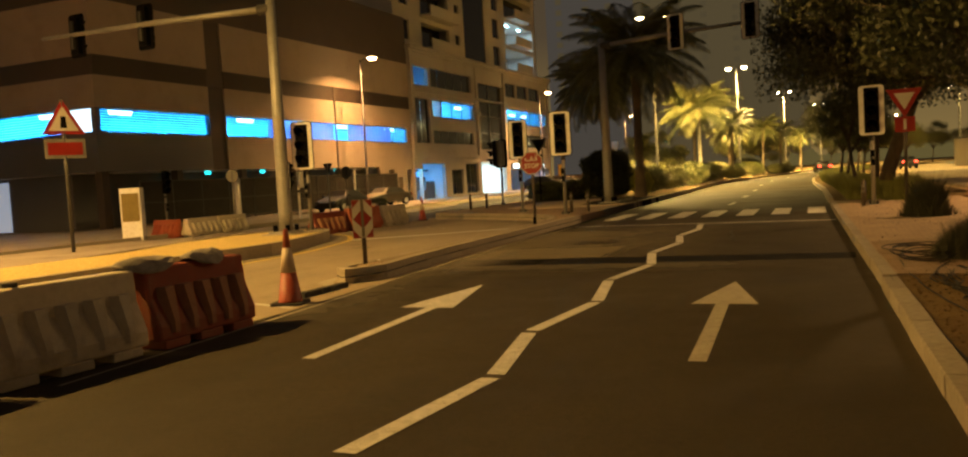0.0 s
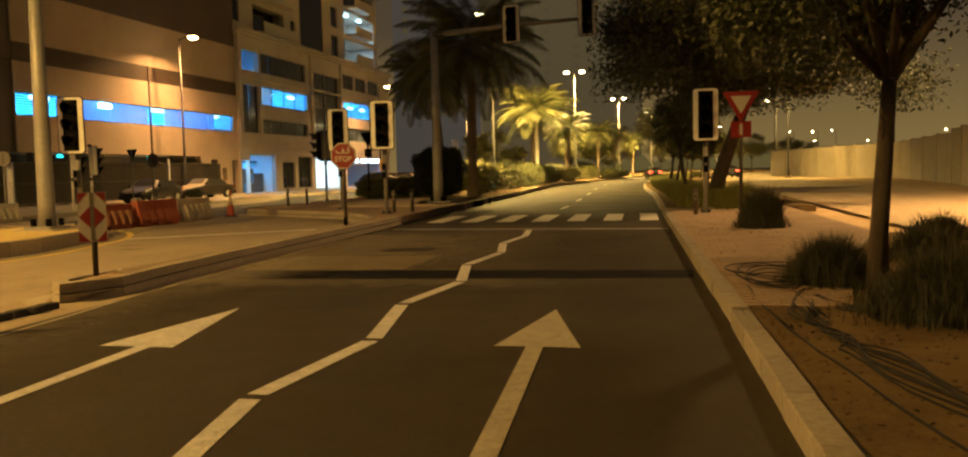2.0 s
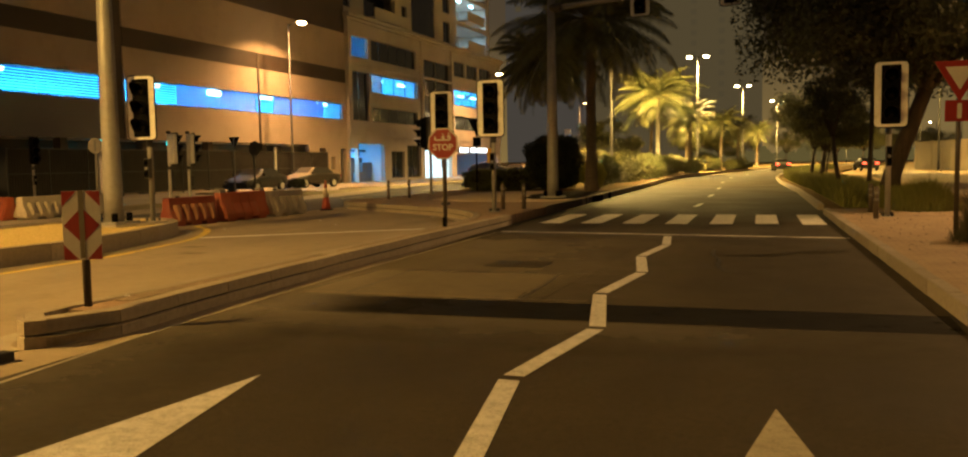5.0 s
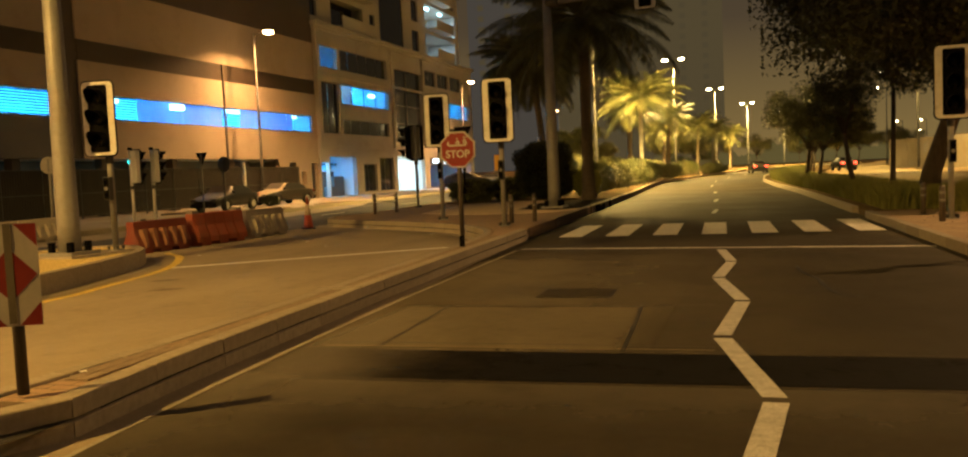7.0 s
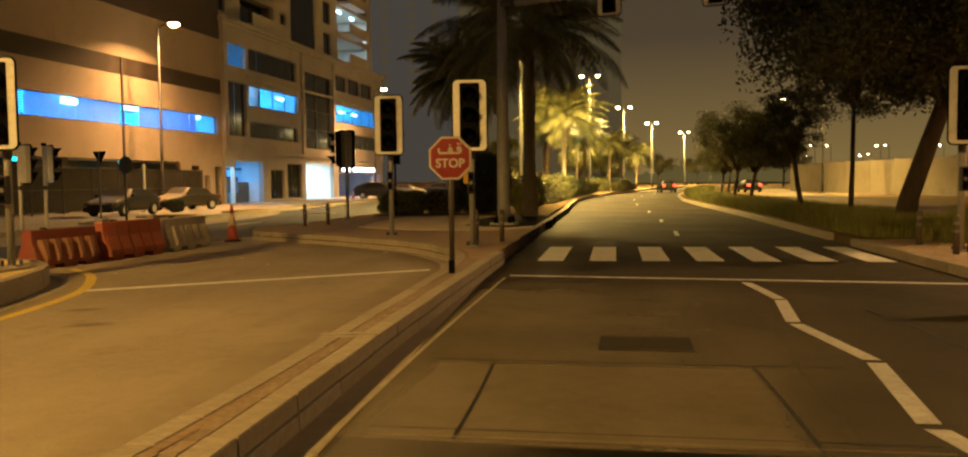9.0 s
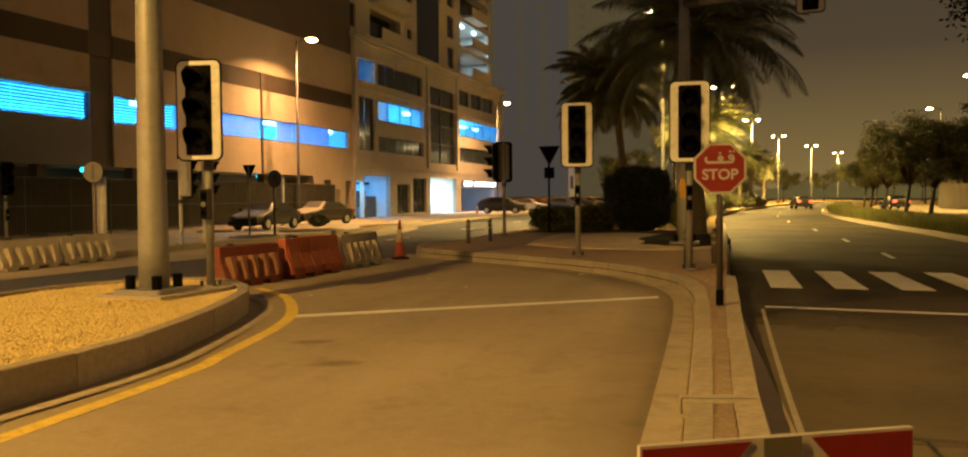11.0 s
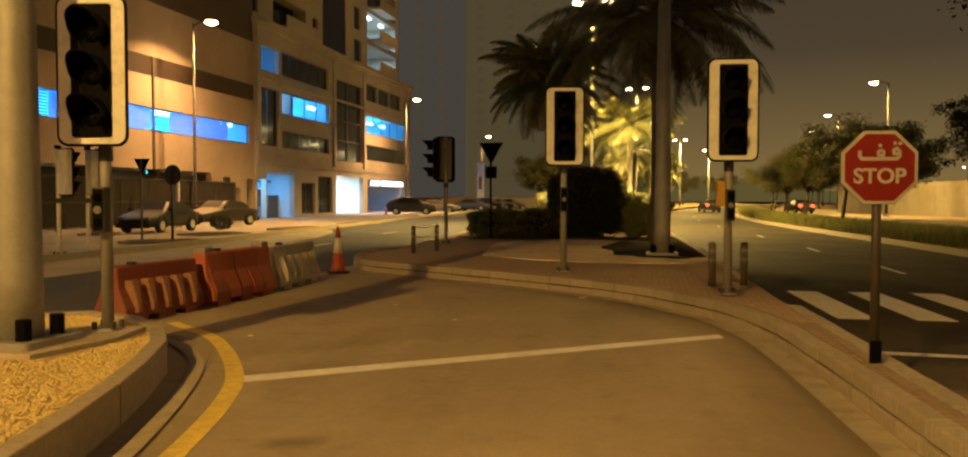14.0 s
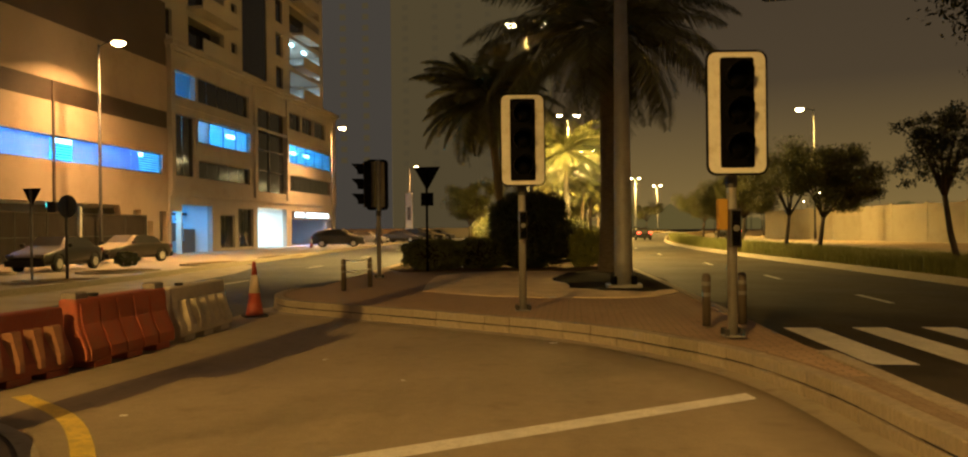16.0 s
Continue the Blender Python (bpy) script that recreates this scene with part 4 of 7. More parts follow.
# ---- the building ----
def wall_with_holes(y0, y1, z0, z1, holes, x_out, thick, geo, axis="x"):
    """A wall of the given thickness in the plane x = x_out (or y), cut by rectangular holes (y0, y1, z0, z1)."""
    ys = sorted({y0, y1, *[min(max(h[0], y0), y1) for h in holes], *[min(max(h[1], y0), y1) for h in holes]})
    zs = sorted({z0, z1, *[min(max(h[2], z0), z1) for h in holes], *[min(max(h[3], z0), z1) for h in holes]})
    for za, zb in zip(zs, zs[1:]):
        run = None
        for ya, yb in zip(ys, ys[1:]):
            cy, cz = (ya + yb) / 2, (za + zb) / 2
            solid = not any(h[0] < cy < h[1] and h[2] < cz < h[3] for h in holes)
            if solid:
                run = (run[0], yb) if run else (ya, yb)
            if run and (not solid or yb == ys[-1]):
                if axis == "x":
                    geo.box(x_out - thick, x_out, run[0], run[1], za, zb)
                else:
                    geo.box(run[0], run[1], x_out, x_out + thick, za, zb)
                run = None
    return geo


FX = -37.0
bld = thing("apartment_building", "beige rendered building with a blue-lit parking podium and tower", "building")
STRIP = [(35.33, 39.68), (39.68, 44.0), (45.6, 50.08), (50.08, 54.28), (54.28, 58.48), (58.48, 62.48), (62.48, 66.68), (66.68, 70.45)]
strip_holes = [(35.33, 44.0, 5.38, 6.72), (45.6, 70.45, 5.38, 6.72)]
A0, A1, B1, C0, C1 = 35.0, 71.2, 87.2, 93.9, 110.8
wallA = Geo()
wall_with_holes(45.55, A1, 3.2, 8.5, strip_holes, FX, 0.3, wallA)
wallA.box(FX - 0.3, FX, 35.0, 44.05, 6.72, 8.5)
wallA.box(FX - 0.3, FX, 45.55, A1, 9.62, 12.7)
wallA.box(FX - 0.3, FX, 35.0, 44.05, 9.62, 12.7)
wallA.box(-70, FX - 0.3, 35.0, 35.3, 6.72, 8.5)
wallA.box(-70, FX - 0.3, 35.0, 35.3, 9.62, 12.7)
split("podium_wall", wallA, M["wall_beige"], bld)
wallD = Geo()
wall_with_holes(35.0, 44.05, 3.2, 6.72, strip_holes, FX, 0.3, wallD)
side_hole = (-68.0, FX - 0.32, 5.38, 6.72)
wall_with_holes(-70, FX - 0.3, 3.2, 6.72, [side_hole], 35.0, 0.3, wallD, "y")
split("dark_cladding", wallD, M["wall_grey"], bld, "dark grey cladding")
wallB = Geo()
wallB.box(FX - 0.4, FX - 0.10, 44.05, 45.55, 3.2, 17)
wallB.box(FX - 0.4, FX - 0.06, 35.1, A1, 8.5, 9.62)
wallB.box(-70, FX - 0.4, 35.08, 35.4, 8.5, 9.62)
wallB.box(FX - 0.4, FX - 0.06, 35.1, A1, 12.7, 17)
wallB.box(-70, FX - 0.4, 35.08, 35.4, 12.7, 17)
wallB.box(FX, FX + 0.08, 58.45, 58.62, 3.2, 9.6)
split("dark_band", wallB, M["wall_brown"], bld, "dark brown cladding")
louvres = Geo()
for k in range(9):
    z = 8.56 + 0.118 * k
    louvres.box(FX - 0.06, FX + 0.0, 45.6, A1 - 0.1, z, z + 0.05)
    louvres.box(FX - 0.06, FX + 0.0, 35.1, 44.0, z, z + 0.05)
split("louvre", louvres, M["wall_brown"], bld)
# ground floor: recessed and dark behind columns
g = Geo()
g.box(-70, FX - 3.2, 35.9, 66.0, 0, 3.2)
part("ground_floor_wall", g, M["wall_grey"], bld)
g = Geo()
for y in (35.3, 41.0, 47.0, 53.0, 59.0):
    g.box(FX - 0.7, FX - 0.2, y, y + 0.5, 0, 3.2)
split("column", g, M["wall_brown"], bld)
ga = Geo()
wall_with_holes(65.95, A1, 0, 3.2, [(66.6, 67.6, 0.9, 2.95), (68.3, 69.1, 1.2, 2.25), (69.95, 71.0, 0, 2.92)], FX, 0.4, ga)
ga.add([(FX, 65.95, 0), (FX, 65.95, 3.2), (FX, 65.0, 3.2), (FX - 0.4, 65.95, 0), (FX - 0.4, 65.95, 3.2), (FX - 0.4, 65.0, 3.2)], [(0, 1, 2), (5, 4, 3), (0, 2, 5, 3), (1, 4, 5, 2), (0, 3, 4, 1)])
split("podium_wall", ga, M["wall_beige"], bld)
# floors inside
g = Geo()
g.box(-70, FX - 0.31, 35.31, A1, 3.2, 3.4)
g.box(-70, FX - 0.41, 35.45, A1, 8.42, 8.62)
g.box(-47.2, -47.0, 35.4, A1, 3.4, 8.4)
g.box(-70, FX - 0.4, A1 - 0.2, A1, 3.4, 17)
g.box(-70, FX - 0.45, 35.5, A1, 16.7, 16.9)
split("inner_floor", g, M["interior"], bld)
slat_mesh = Geo().box(-0.009, 0.009, -0.5, 0.5, -0.042, 0.042).mesh("slat", M["slat"])
bands = [part("window_frame", ring(h[0], h[1], 5.38, 6.72, FX - 0.2, FX - 0.12, 0.035), M["slat"], bld) for h in strip_holes]
for i, (a, b) in enumerate(STRIP):
    win = bands[0 if i < 2 else 1]
    lo, hi = a + 0.02, b - 0.02
    if i in (3, 4, 6):
        for k in range(3):
            w = (hi - lo) / 3
            part("frosted_panel", Geo().box(FX - 0.17, FX - 0.15, lo + k * w + 0.008, lo + (k + 1) * w - 0.008, 5.42, 6.68), M["frosted"], win)
        continue
    if i == 5:
        part("frosted_panel", Geo().box(FX - 0.17, FX - 0.15, (lo + hi) / 2 + 0.03, hi, 5.42, 6.68), M["frosted"], win)
        hi = (lo + hi) / 2
    if i == 7:
        part("frosted_panel", Geo().box(FX - 0.17, FX - 0.15, lo, lo + 0.9, 5.42, 6.68), M["frosted"], win)
        lo += 0.92
    for k in range(9):
        piece("slat", slat_mesh, win, pose(FX - 0.16, (lo + hi) / 2, 5.47 + 0.145 * k, 0, 12, 0) @ Matrix.Diagonal((1, hi - lo, 0.95, 1)))
side_band = part("window_frame", ring(side_hole[0], side_hole[1], 5.38, 6.72, 35.12, 35.2, 0.035, "y"), M["slat"], bld)
for k in range(9):
    piece("slat", slat_mesh, side_band, pose((side_hole[0] + side_hole[1]) / 2, 35.16, 5.47 + 0.145 * k, 0, 0, 90) @ pose(0, 0, 0, 0, -12, 0) @ Matrix.Diagonal((1, side_hole[1] - side_hole[0] - 0.08, 0.85, 1)))


part("wall_light", Geo().tube([(FX - 0.06, 53.05, 6.42), (FX - 0.06, 54.15, 6.42)], 0.17, 12), M["tube"], bld, "glowing bluish white wall light")
part("lit_window", Geo().box(-39.5, -37.36, 35.075, 35.115, 5.43, 6.67), M["lit_pane"], bld, "bright white lit window")


def ceiling_tube(x, y, z, parent, length=1.3, turn=0):
    part("ceiling_light", Geo().tube([(x - math.sin(turn) * length / 2, y - math.cos(turn) * length / 2, z), (x + math.sin(turn) * length / 2, y + math.cos(turn) * length / 2, z)], 0.15, 10), M["tube"], parent)


for y in (37.6, 48.6, 53.4, 57.0, 60.9, 65.2, 68.6):
    ceiling_tube(FX - 0.9, y, 6.62, bld, 1.5)
ceiling_tube(-41.5, 35.9, 6.62, bld, 1.5, 1.57)
for y in (39.5, 48.5, 57.5, 66.5):
    lamp("parking_light", "AREA", pose(-44.2, y, 8.1), 8500, COOL_TUBE, 4.0, 7.0, 112)
for x in (-50.0, -60.0):
    lamp("parking_light", "AREA", pose(x, 39.5, 8.1), 4000, COOL_TUBE, 6.0, 5.0, 120)
for y in (44.6, 50.25, 59.75):
    part("lit_sign", Geo().box(-38.24, -38.16, y, y + 0.46, 2.96, 3.17), M["exit_sign"], bld)

part("lit_doorway", Geo().box(-47.2, -45.4, 35.84, 35.9, 0.05, 3.0), M["doorway"], bld, "bright cool lit doorway")

# site fence before the dark ground floor
fence = thing("site_fence", "dark mesh site fence along the building", "fence", pose(-35.2, 0, 0.02))
for k in range(13):
    part("post", Geo().tube([(0, 36 + 2.4 * k, 0), (0, 36 + 2.4 * k, 2.55)], 0.035, 8), M["dark_steel"], fence)
for z in (0.15, 1.30, 2.50):
    part("rail", Geo().box(-0.02, 0.02, 36, 64.8, z, z + 0.04), M["dark_steel"], fence)
for k in range(12):
    part("net_panel", Geo().box(-0.012, -0.004, 36.05 + 2.4 * k, 38.35 + 2.4 * k, 0.16, 2.49), M["net"], fence, "dark brown shade net")
wires = Geo()
for k in range(190):
    wires.box(-0.006, 0.006, 36.1 + 0.15 * k, 36.112 + 0.15 * k, 0.15, 2.53)
tagged(part("wire", wires, M["black"], fence), kind="stuff")

# middle and far bays
holesB = [(71.9, 75.2, 10.95, 12.7), (75.7, 85.4, 10.95, 12.8), (72.0, 75.2, 5.4, 9.75), (75.65, 85.6, 8.05, 9.75), (75.7, 85.5, 5.4, 6.75),
          (71.45, 72.85, 0, 2.95), (72.95, 77.9, 0, 3.44), (79.35, 82.2, 0.2, 2.8), (82.85, 86.1, 0.2, 3.4)]
holesC = [(95.1, 98.9, 11.3, 13.0), (99.2, 103, 11.3, 13.0), (103.3, 107.4, 11.3, 13.0), (95.4, 109.7, 8.05, 9.85), (95.4, 109.7, 5.3, 6.9), (95.8, 107.3, 0.1, 2.6), (107.8, 109.8, 0.1, 2.6)]
wb = Geo()
wall_with_holes(A1, B1 - 0.1, 0, 14.2, holesB, FX + 0.1, 0.4, wb)
wall_with_holes(C0 + 0.5, C1, 0, 14.2, holesC, FX + 0.1, 0.4, wb)
wb.box(FX - 0.3, FX + 0.1, B1 - 0.1, C0 + 0.5, 3.55, 4.95)
wb.box(FX - 0.3, FX + 0.1, B1 - 0.1, C0 + 0.5, 12.3, 14.2)
wb.box(-70, FX - 0.3, C1 - 0.4, C1, 0, 14.2)
wb.box(FX - 0.1, FX + 0.55, A1 - 0.2, C1 + 0.4, 14.2, 14.55)
wb.box(FX - 0.1, FX + 0.3, A1 - 0.1, C1 + 0.2, 13.95, 14.2)
wb.box(FX + 0.1, FX + 0.22, A1, C1, 4.05, 4.35)
wb.box(FX + 0.1, FX + 0.2, A1, C1, 10.25, 10.5)
for y in (A1 + 0.05, 86.3, 94.4, 110.1):
    wb.box(FX + 0.1, FX + 0.28, y, y + 0.55, 4.35, 13.95)
split("podium_wall", wb, M["wall_cream"], bld)
g = Geo()
for z in (3.56, 7.3, 10.3, 13.6):
    g.box(-60, FX - 0.31, A1, C1 - 0.41, z, z + 0.15)
for y0, y1 in ((A1, A1 + 0.1), (78.2, 78.4), (B1, B1 + 0.15), (94.75, 94.9)):
    g.box(-47.0, FX - 0.31, y0, y1, 0, 14)
g.box(-47.2, -47.0, A1, C1 - 0.5, 0, 14)
split("inner_floor", g, M["interior"], bld)
part("glazed_stair", Geo().box(FX - 0.25, FX - 0.15, B1, C0 + 0.4, 4.95, 12.3), M["dark_glass"], bld, "tall dark glazed stair window")
g = Geo()
for k in range(1, 4):
    g.box(FX - 0.15, FX - 0.05, B1, C0 + 0.4, 4.95 + 1.85 * k, 5.0 + 1.85 * k)
g.box(FX - 0.15, FX - 0.05, 90.4, 90.5, 4.95, 12.3)
part("window_frame", g, M["wall_grey"], bld)
for a, b, c, d in ((72.0, 75.2, 5.4, 9.75), (75.7, 85.5, 5.4, 6.75), (79.35, 82.2, 0.2, 2.8), (82.85, 86.1, 0.2, 3.4), (75.7, 85.4, 10.95, 12.8), (95.1, 98.9, 11.3, 13.0), (99.2, 103, 11.3, 13.0), (103.3, 107.4, 11.3, 13.0), (95.4, 109.7, 5.3, 6.9)):
    f = part("window_frame", ring(a, b, c, d, FX - 0.2, FX - 0.1, 0.08), M["wall_grey"], bld)
    n = max(1, round((b - a) / 1.8))
    for k in range(n):
        w = (b - a) / n
        part("pane", Geo().box(FX - 0.17, FX - 0.15, a + k * w + 0.04, a + (k + 1) * w - 0.04, c + 0.05, d - 0.05), M["dark_glass"], f)
for a, b, c, d in ((75.65, 85.6, 8.05, 9.75), (95.4, 109.7, 8.05, 9.85)):
    f = part("window_frame", ring(a, b, c, d, FX - 0.2, FX - 0.12, 0.06), M["wall_grey"], bld)
    for k in range(11):
        piece("slat", slat_mesh, f, pose(FX - 0.16, (a + b) / 2, c + 0.12 + 0.150 * k, 0, 12, 0) @ Matrix.Diagonal((1, b - a, 0.62, 1)))
    n = round((b - a) / 2.6)
    for k in range(1, n):
        y = a + (b - a) * k / n
        part("mullion", Geo().box(FX - 0.2, FX - 0.12, y - 0.022, y + 0.022, c + 0.06, d - 0.06), M["slat"], f)
for y in (77.0, 79.5, 84.5, 97.5, 100.5, 104.5):
    ceiling_tube(FX - 1.2, y, 9.40, bld)
ceiling_tube(FX - 1.2, 73.0, 12.2, bld, 0.6)
lamp("parking_light", "AREA", pose(-43.5, 80.5, 10.1), 6500, COOL_TUBE, 4.0, 9.0, 115)
lamp("parking_light", "AREA", pose(-43.5, 102.5, 10.1), 8000, COOL_TUBE, 4.0, 12.0, 115)
lamp("stair_light", "AREA", pose(-39.5, 73.4, 13.3), 90, COOL_TUBE, 1.5, 1.5)
part("lobby_counter", Geo().box(FX - 2.6, FX - 1.4, 76.3, 78.15, 0, 1.75).box(FX - 2.3, FX - 1.4, 75.5, 76.3, 0, 0.85), M["wall_grey"], bld, "grey block inside the lit entrance")
part("lobby_duct", Geo().box(FX - 2.4, FX - 2.0, 73.6, 78.1, 2.75, 2.95).box(FX - 2.4, FX - 2.1, 74.6, 74.8, 2.35, 2.75).box(FX - 2.4, FX - 2.1, 76.9, 77.1, 2.35, 2.75), M["wall_grey"], bld)
lamp("entrance_light", "AREA", pose(-40.0, 74.8, 3.4), 420, COOL_TUBE, 3.0, 4.0)
lamp("entrance_light", "AREA", pose(-38.5, 72.1, 3.4), 260, (0.16, 0.6, 1.0), 1.0, 0.8)
lamp("garage_light", "AREA", pose(-41.0, 90.6, 3.45), 1100, (0.50, 0.80, 1.0), 5.0, 6.0)
lamp("shop_light", "AREA", pose(-38.6, 101.5, 3.3), 800, (0.16, 0.42, 1.0), 1.0, 9.0)
sign = thing("shop_sign", "glowing bluish white shop sign on the facade", "shop sign", pose(FX + 0.12, 101.5, 3.05))
part("panel", Geo().box(0, 0.12, -5.6, 5.6, -0.32, 0.32), M["wall_grey"], sign)
for y, w in ((-5.0, 0.8), (-4.0, 0.7), (-3.1, 0.5), (-1.6, 1.6), (0.3, 1.8), (2.3, 1.7), (4.2, 1.6)):
    part("lettering_bar", Geo().box(0.12, 0.17, y, y + w, -0.22, 0.22), M["shop_glow"], sign)
for y in (88.6, 90.0, 91.4):
    part("railing", Geo().tube([(FX - 1.6, y, 0.02), (FX - 1.6, y, 1.05)], 0.03, 8), M["dark_steel"], bld)
part("railing", Geo().tube([(FX - 1.6, 88.6, 1.05), (FX - 1.6, 91.4, 1.05)], 0.03, 8), M["dark_steel"], bld)
part("wall_notice", Geo().box(-46.99, -46.95, 91.6, 92.3, 1.5, 2.4), M["sign_grey"], bld)
part("dark_box", Geo().box(FX - 3.0, FX - 2.0, 75.2, 77.4, 0.02, 2.2), M["wall_grey"], bld)

# the tower over the podium
TX = -38.2
tw = Geo()
tholes, lit = [], []
for fl in range(9):
    z = 14.9 + 3.3 * fl
    tholes += [(72.6, 74.4, z + 0.6, z + 2.5), (77.0, 83.5, z + 0.1, z + 2.7), (85.0, 86.2, z + 0.6, z + 2.5), (99.6, 109.6, z + 0.1, z + 2.8), (95.6, 97.6, z + 0.3, z + 2.6)]
wall_with_holes(A1, 87.3, 14.55, 45, tholes, TX, 0.4, tw)
wall_with_holes(93.2, C1, 14.55, 45, tholes, TX, 0.4, tw)
tw.box(-62, TX - 0.4, C1 - 0.4, C1, 14.55, 45)
tw.box(-62, TX - 0.4, A1, A1 + 0.4, 14.55, 45)
tw.box(-62, TX, A1, C1, 45, 45.4)
split("tower_wall", tw, M["wall_tower"], bld)
part("glazed_stair", Geo().box(TX - 0.2, TX - 0.1, 87.3, 93.2, 14.55, 45), M["dark_glass"], bld)
g = Geo()
for fl in range(10):
    z = 14.55 + 3.3 * fl
    g.box(-60, TX - 0.41, A1 + 0.41, C1 - 0.41, z - 0.1, z + 0.1)
g.box(-42.2, -42.0, A1 + 0.4, C1 - 0.41, 14.6, 45)
for y in (76.0, 84.3, 98.9, 110.0):
    g.box(-42.0, TX - 0.41, y, y + 0.15, 14.6, 45)
split("inner_floor", g, M["wall_tower"], bld)
for fl in range(9):
    z = 14.9 + 3.3 * fl
    for a, b in ((77.0, 83.5), (100.4, 105.6)):
        part("balcony", Geo().box(TX, TX + 1.3, a - 0.2, b + 0.2, z - 0.15, z + 0.1).box(TX + 1.2, TX + 1.3, a - 0.2, b + 0.2, z + 0.1, z + 0.95), M["wall_tower"], bld)
    for a, b in ((72.6, 74.4), (85.0, 86.2), (95.6, 97.6)):
        part("pane", Geo().box(TX - 0.25, TX - 0.2, a, b, z + 0.3, z + 2.6), M["dark_glass"], bld)
    if fl > 1:
        part("pane", Geo().box(TX - 1.3, TX - 1.2, 99.6, 109.7, z, z + 2.85), M["dark_glass"], bld)
    part("pane", Geo().box(TX - 1.3, TX - 1.2, 77.0, 83.5, z, z + 2.75), M["dark_glass"], bld)
for y in (102.4, 106.6):
    part("ceiling_light", Geo().tube([(TX - 0.8, y - 0.4, 20.85), (TX - 0.8, y + 0.4, 20.85)], 0.14, 8), M["tube"], bld)
lamp("balcony_light", "AREA", pose(TX - 1.4, 104.6, 20.9), 560, (0.42, 0.72, 1.0), 1.4, 8.0)
lamp("balcony_light", "AREA", pose(TX - 1.4, 106.0, 17.6), 210, (0.42, 0.72, 1.0), 1.4, 6.0)
lamp("balcony_light", "AREA", pose(TX - 1.4, 80.5, 27.2), 300, (0.42, 0.72, 1.0), 1.4, 5.0)

# backdrop towers far off, self-lit in the colour of the lit night haze
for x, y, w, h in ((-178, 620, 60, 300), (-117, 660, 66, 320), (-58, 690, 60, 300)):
    far = thing("backdrop_tower", "tall dim residential tower, self-lit in the colour of night haze", "backdrop", pose(x, y, 0), kind="structure")
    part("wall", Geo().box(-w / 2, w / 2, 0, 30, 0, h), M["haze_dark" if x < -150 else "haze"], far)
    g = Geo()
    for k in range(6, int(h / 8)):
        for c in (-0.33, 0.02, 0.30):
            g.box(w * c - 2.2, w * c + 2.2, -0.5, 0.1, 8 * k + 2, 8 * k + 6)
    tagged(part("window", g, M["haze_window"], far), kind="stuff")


# far trees and low roofs where the road ends, self-lit in dim haze colour
rng_far = random.Random(8)
xs_, far_line = -40.0, []
while xs_ < 240:
    far_line.append((xs_, 5.0 + 1.3 * rng_far.random() + 1.3 * math.sin(xs_ * 0.31) + 0.8 * math.sin(xs_ * 0.83) + 1.5 * math.sin(xs_ * 0.07)))
    xs_ += 0.4 + 0.7 * rng_far.random()
far_vs = [(x, 330, 0) for x, z in far_line] + [(x, 330, z) for x, z in far_line] + [(x, 338, 0) for x, z in far_line] + [(x, 338, z) for x, z in far_line]
n_far = len(far_line)
far_fs = []
for k in range(n_far - 1):
    far_fs += [(k, k + 1, n_far + k + 1, n_far + k), (n_far + k, n_far + k + 1, 3 * n_far + k + 1, 3 * n_far + k), (2 * n_far + k + 1, 2 * n_far + k, 3 * n_far + k, 3 * n_far + k + 1)]
tagged(part("backdrop_treeline", Geo().add(far_vs, far_fs), M["haze_trees"]), "far line of trees at the end of the road, self-lit in haze colour", "backdrop", kind="structure")


# ---- street lamps ----
def street_lamp(x, y, z, facing, double, colour, glass, power, label, group, arm=1.4, kind="AREA", bowl=0.33):
    ob = thing("street_lamp", label, "street lamp", pose(x, y, 0, 0, 0, facing), group)
    part("pole", Geo().tube([(0, 0, 0), (0, 0, 0.9), (0, 0, 1.0), (0, 0, z - 0.1)], [0.13, 0.13, 0.10, 0.055], 12), M["dark_pole"], ob, smooth=True)
    part("base_plate", Geo().box(-0.25, 0.25, -0.25, 0.25, 0, 0.2, c=0.02), M["gutter"], ob)
    for s in ((1, -1) if double else (1,)):
        part("arm", Geo().tube([(0, 0, z - 0.25), (s * 0.4, 0, z - 0.05), (s * arm, 0, z)], 0.035, 8), M["dark_pole"], ob, smooth=True)
        head = part("lamp_head", Geo().prism([(-0.12, -0.1), (0.12, -0.14), (0.55, -0.12), (0.62, 0), (0.55, 0.12), (0.12, 0.14), (-0.12, 0.1)][::1], -0.04, 0.09, pose(s * (arm - 0.1), 0, z, 0, 0, 0 if s > 0 else 180)), M["sign_grey"], ob, bevel=0.02)
        # Glass is drawn oversized so that it stands in for the lamp's bloom.
        part("glass", Geo().tube([(s * (arm + 0.22), 0, z - 0.04), (s * (arm + 0.22), 0, z - 0.14), (s * (arm + 0.22), 0, z - 0.22)], [0.27, 0.27, 0.15] if double else [bowl, bowl, bowl * 0.55], 16), glass, head, "glowing lamp glass")
        p = pose(x, y, 0, 0, 0, facing) @ Vector((s * (arm + 0.22), 0, z - 0.30))
        if power:
            light = lamp("street_light", kind, pose(*p), power, colour, 0.4 if kind == "AREA" else 0.16, spread=150)
            if kind == "SPOT":
                light.data.spot_size, light.data.spot_blend = radians(156), 0.22
    return ob


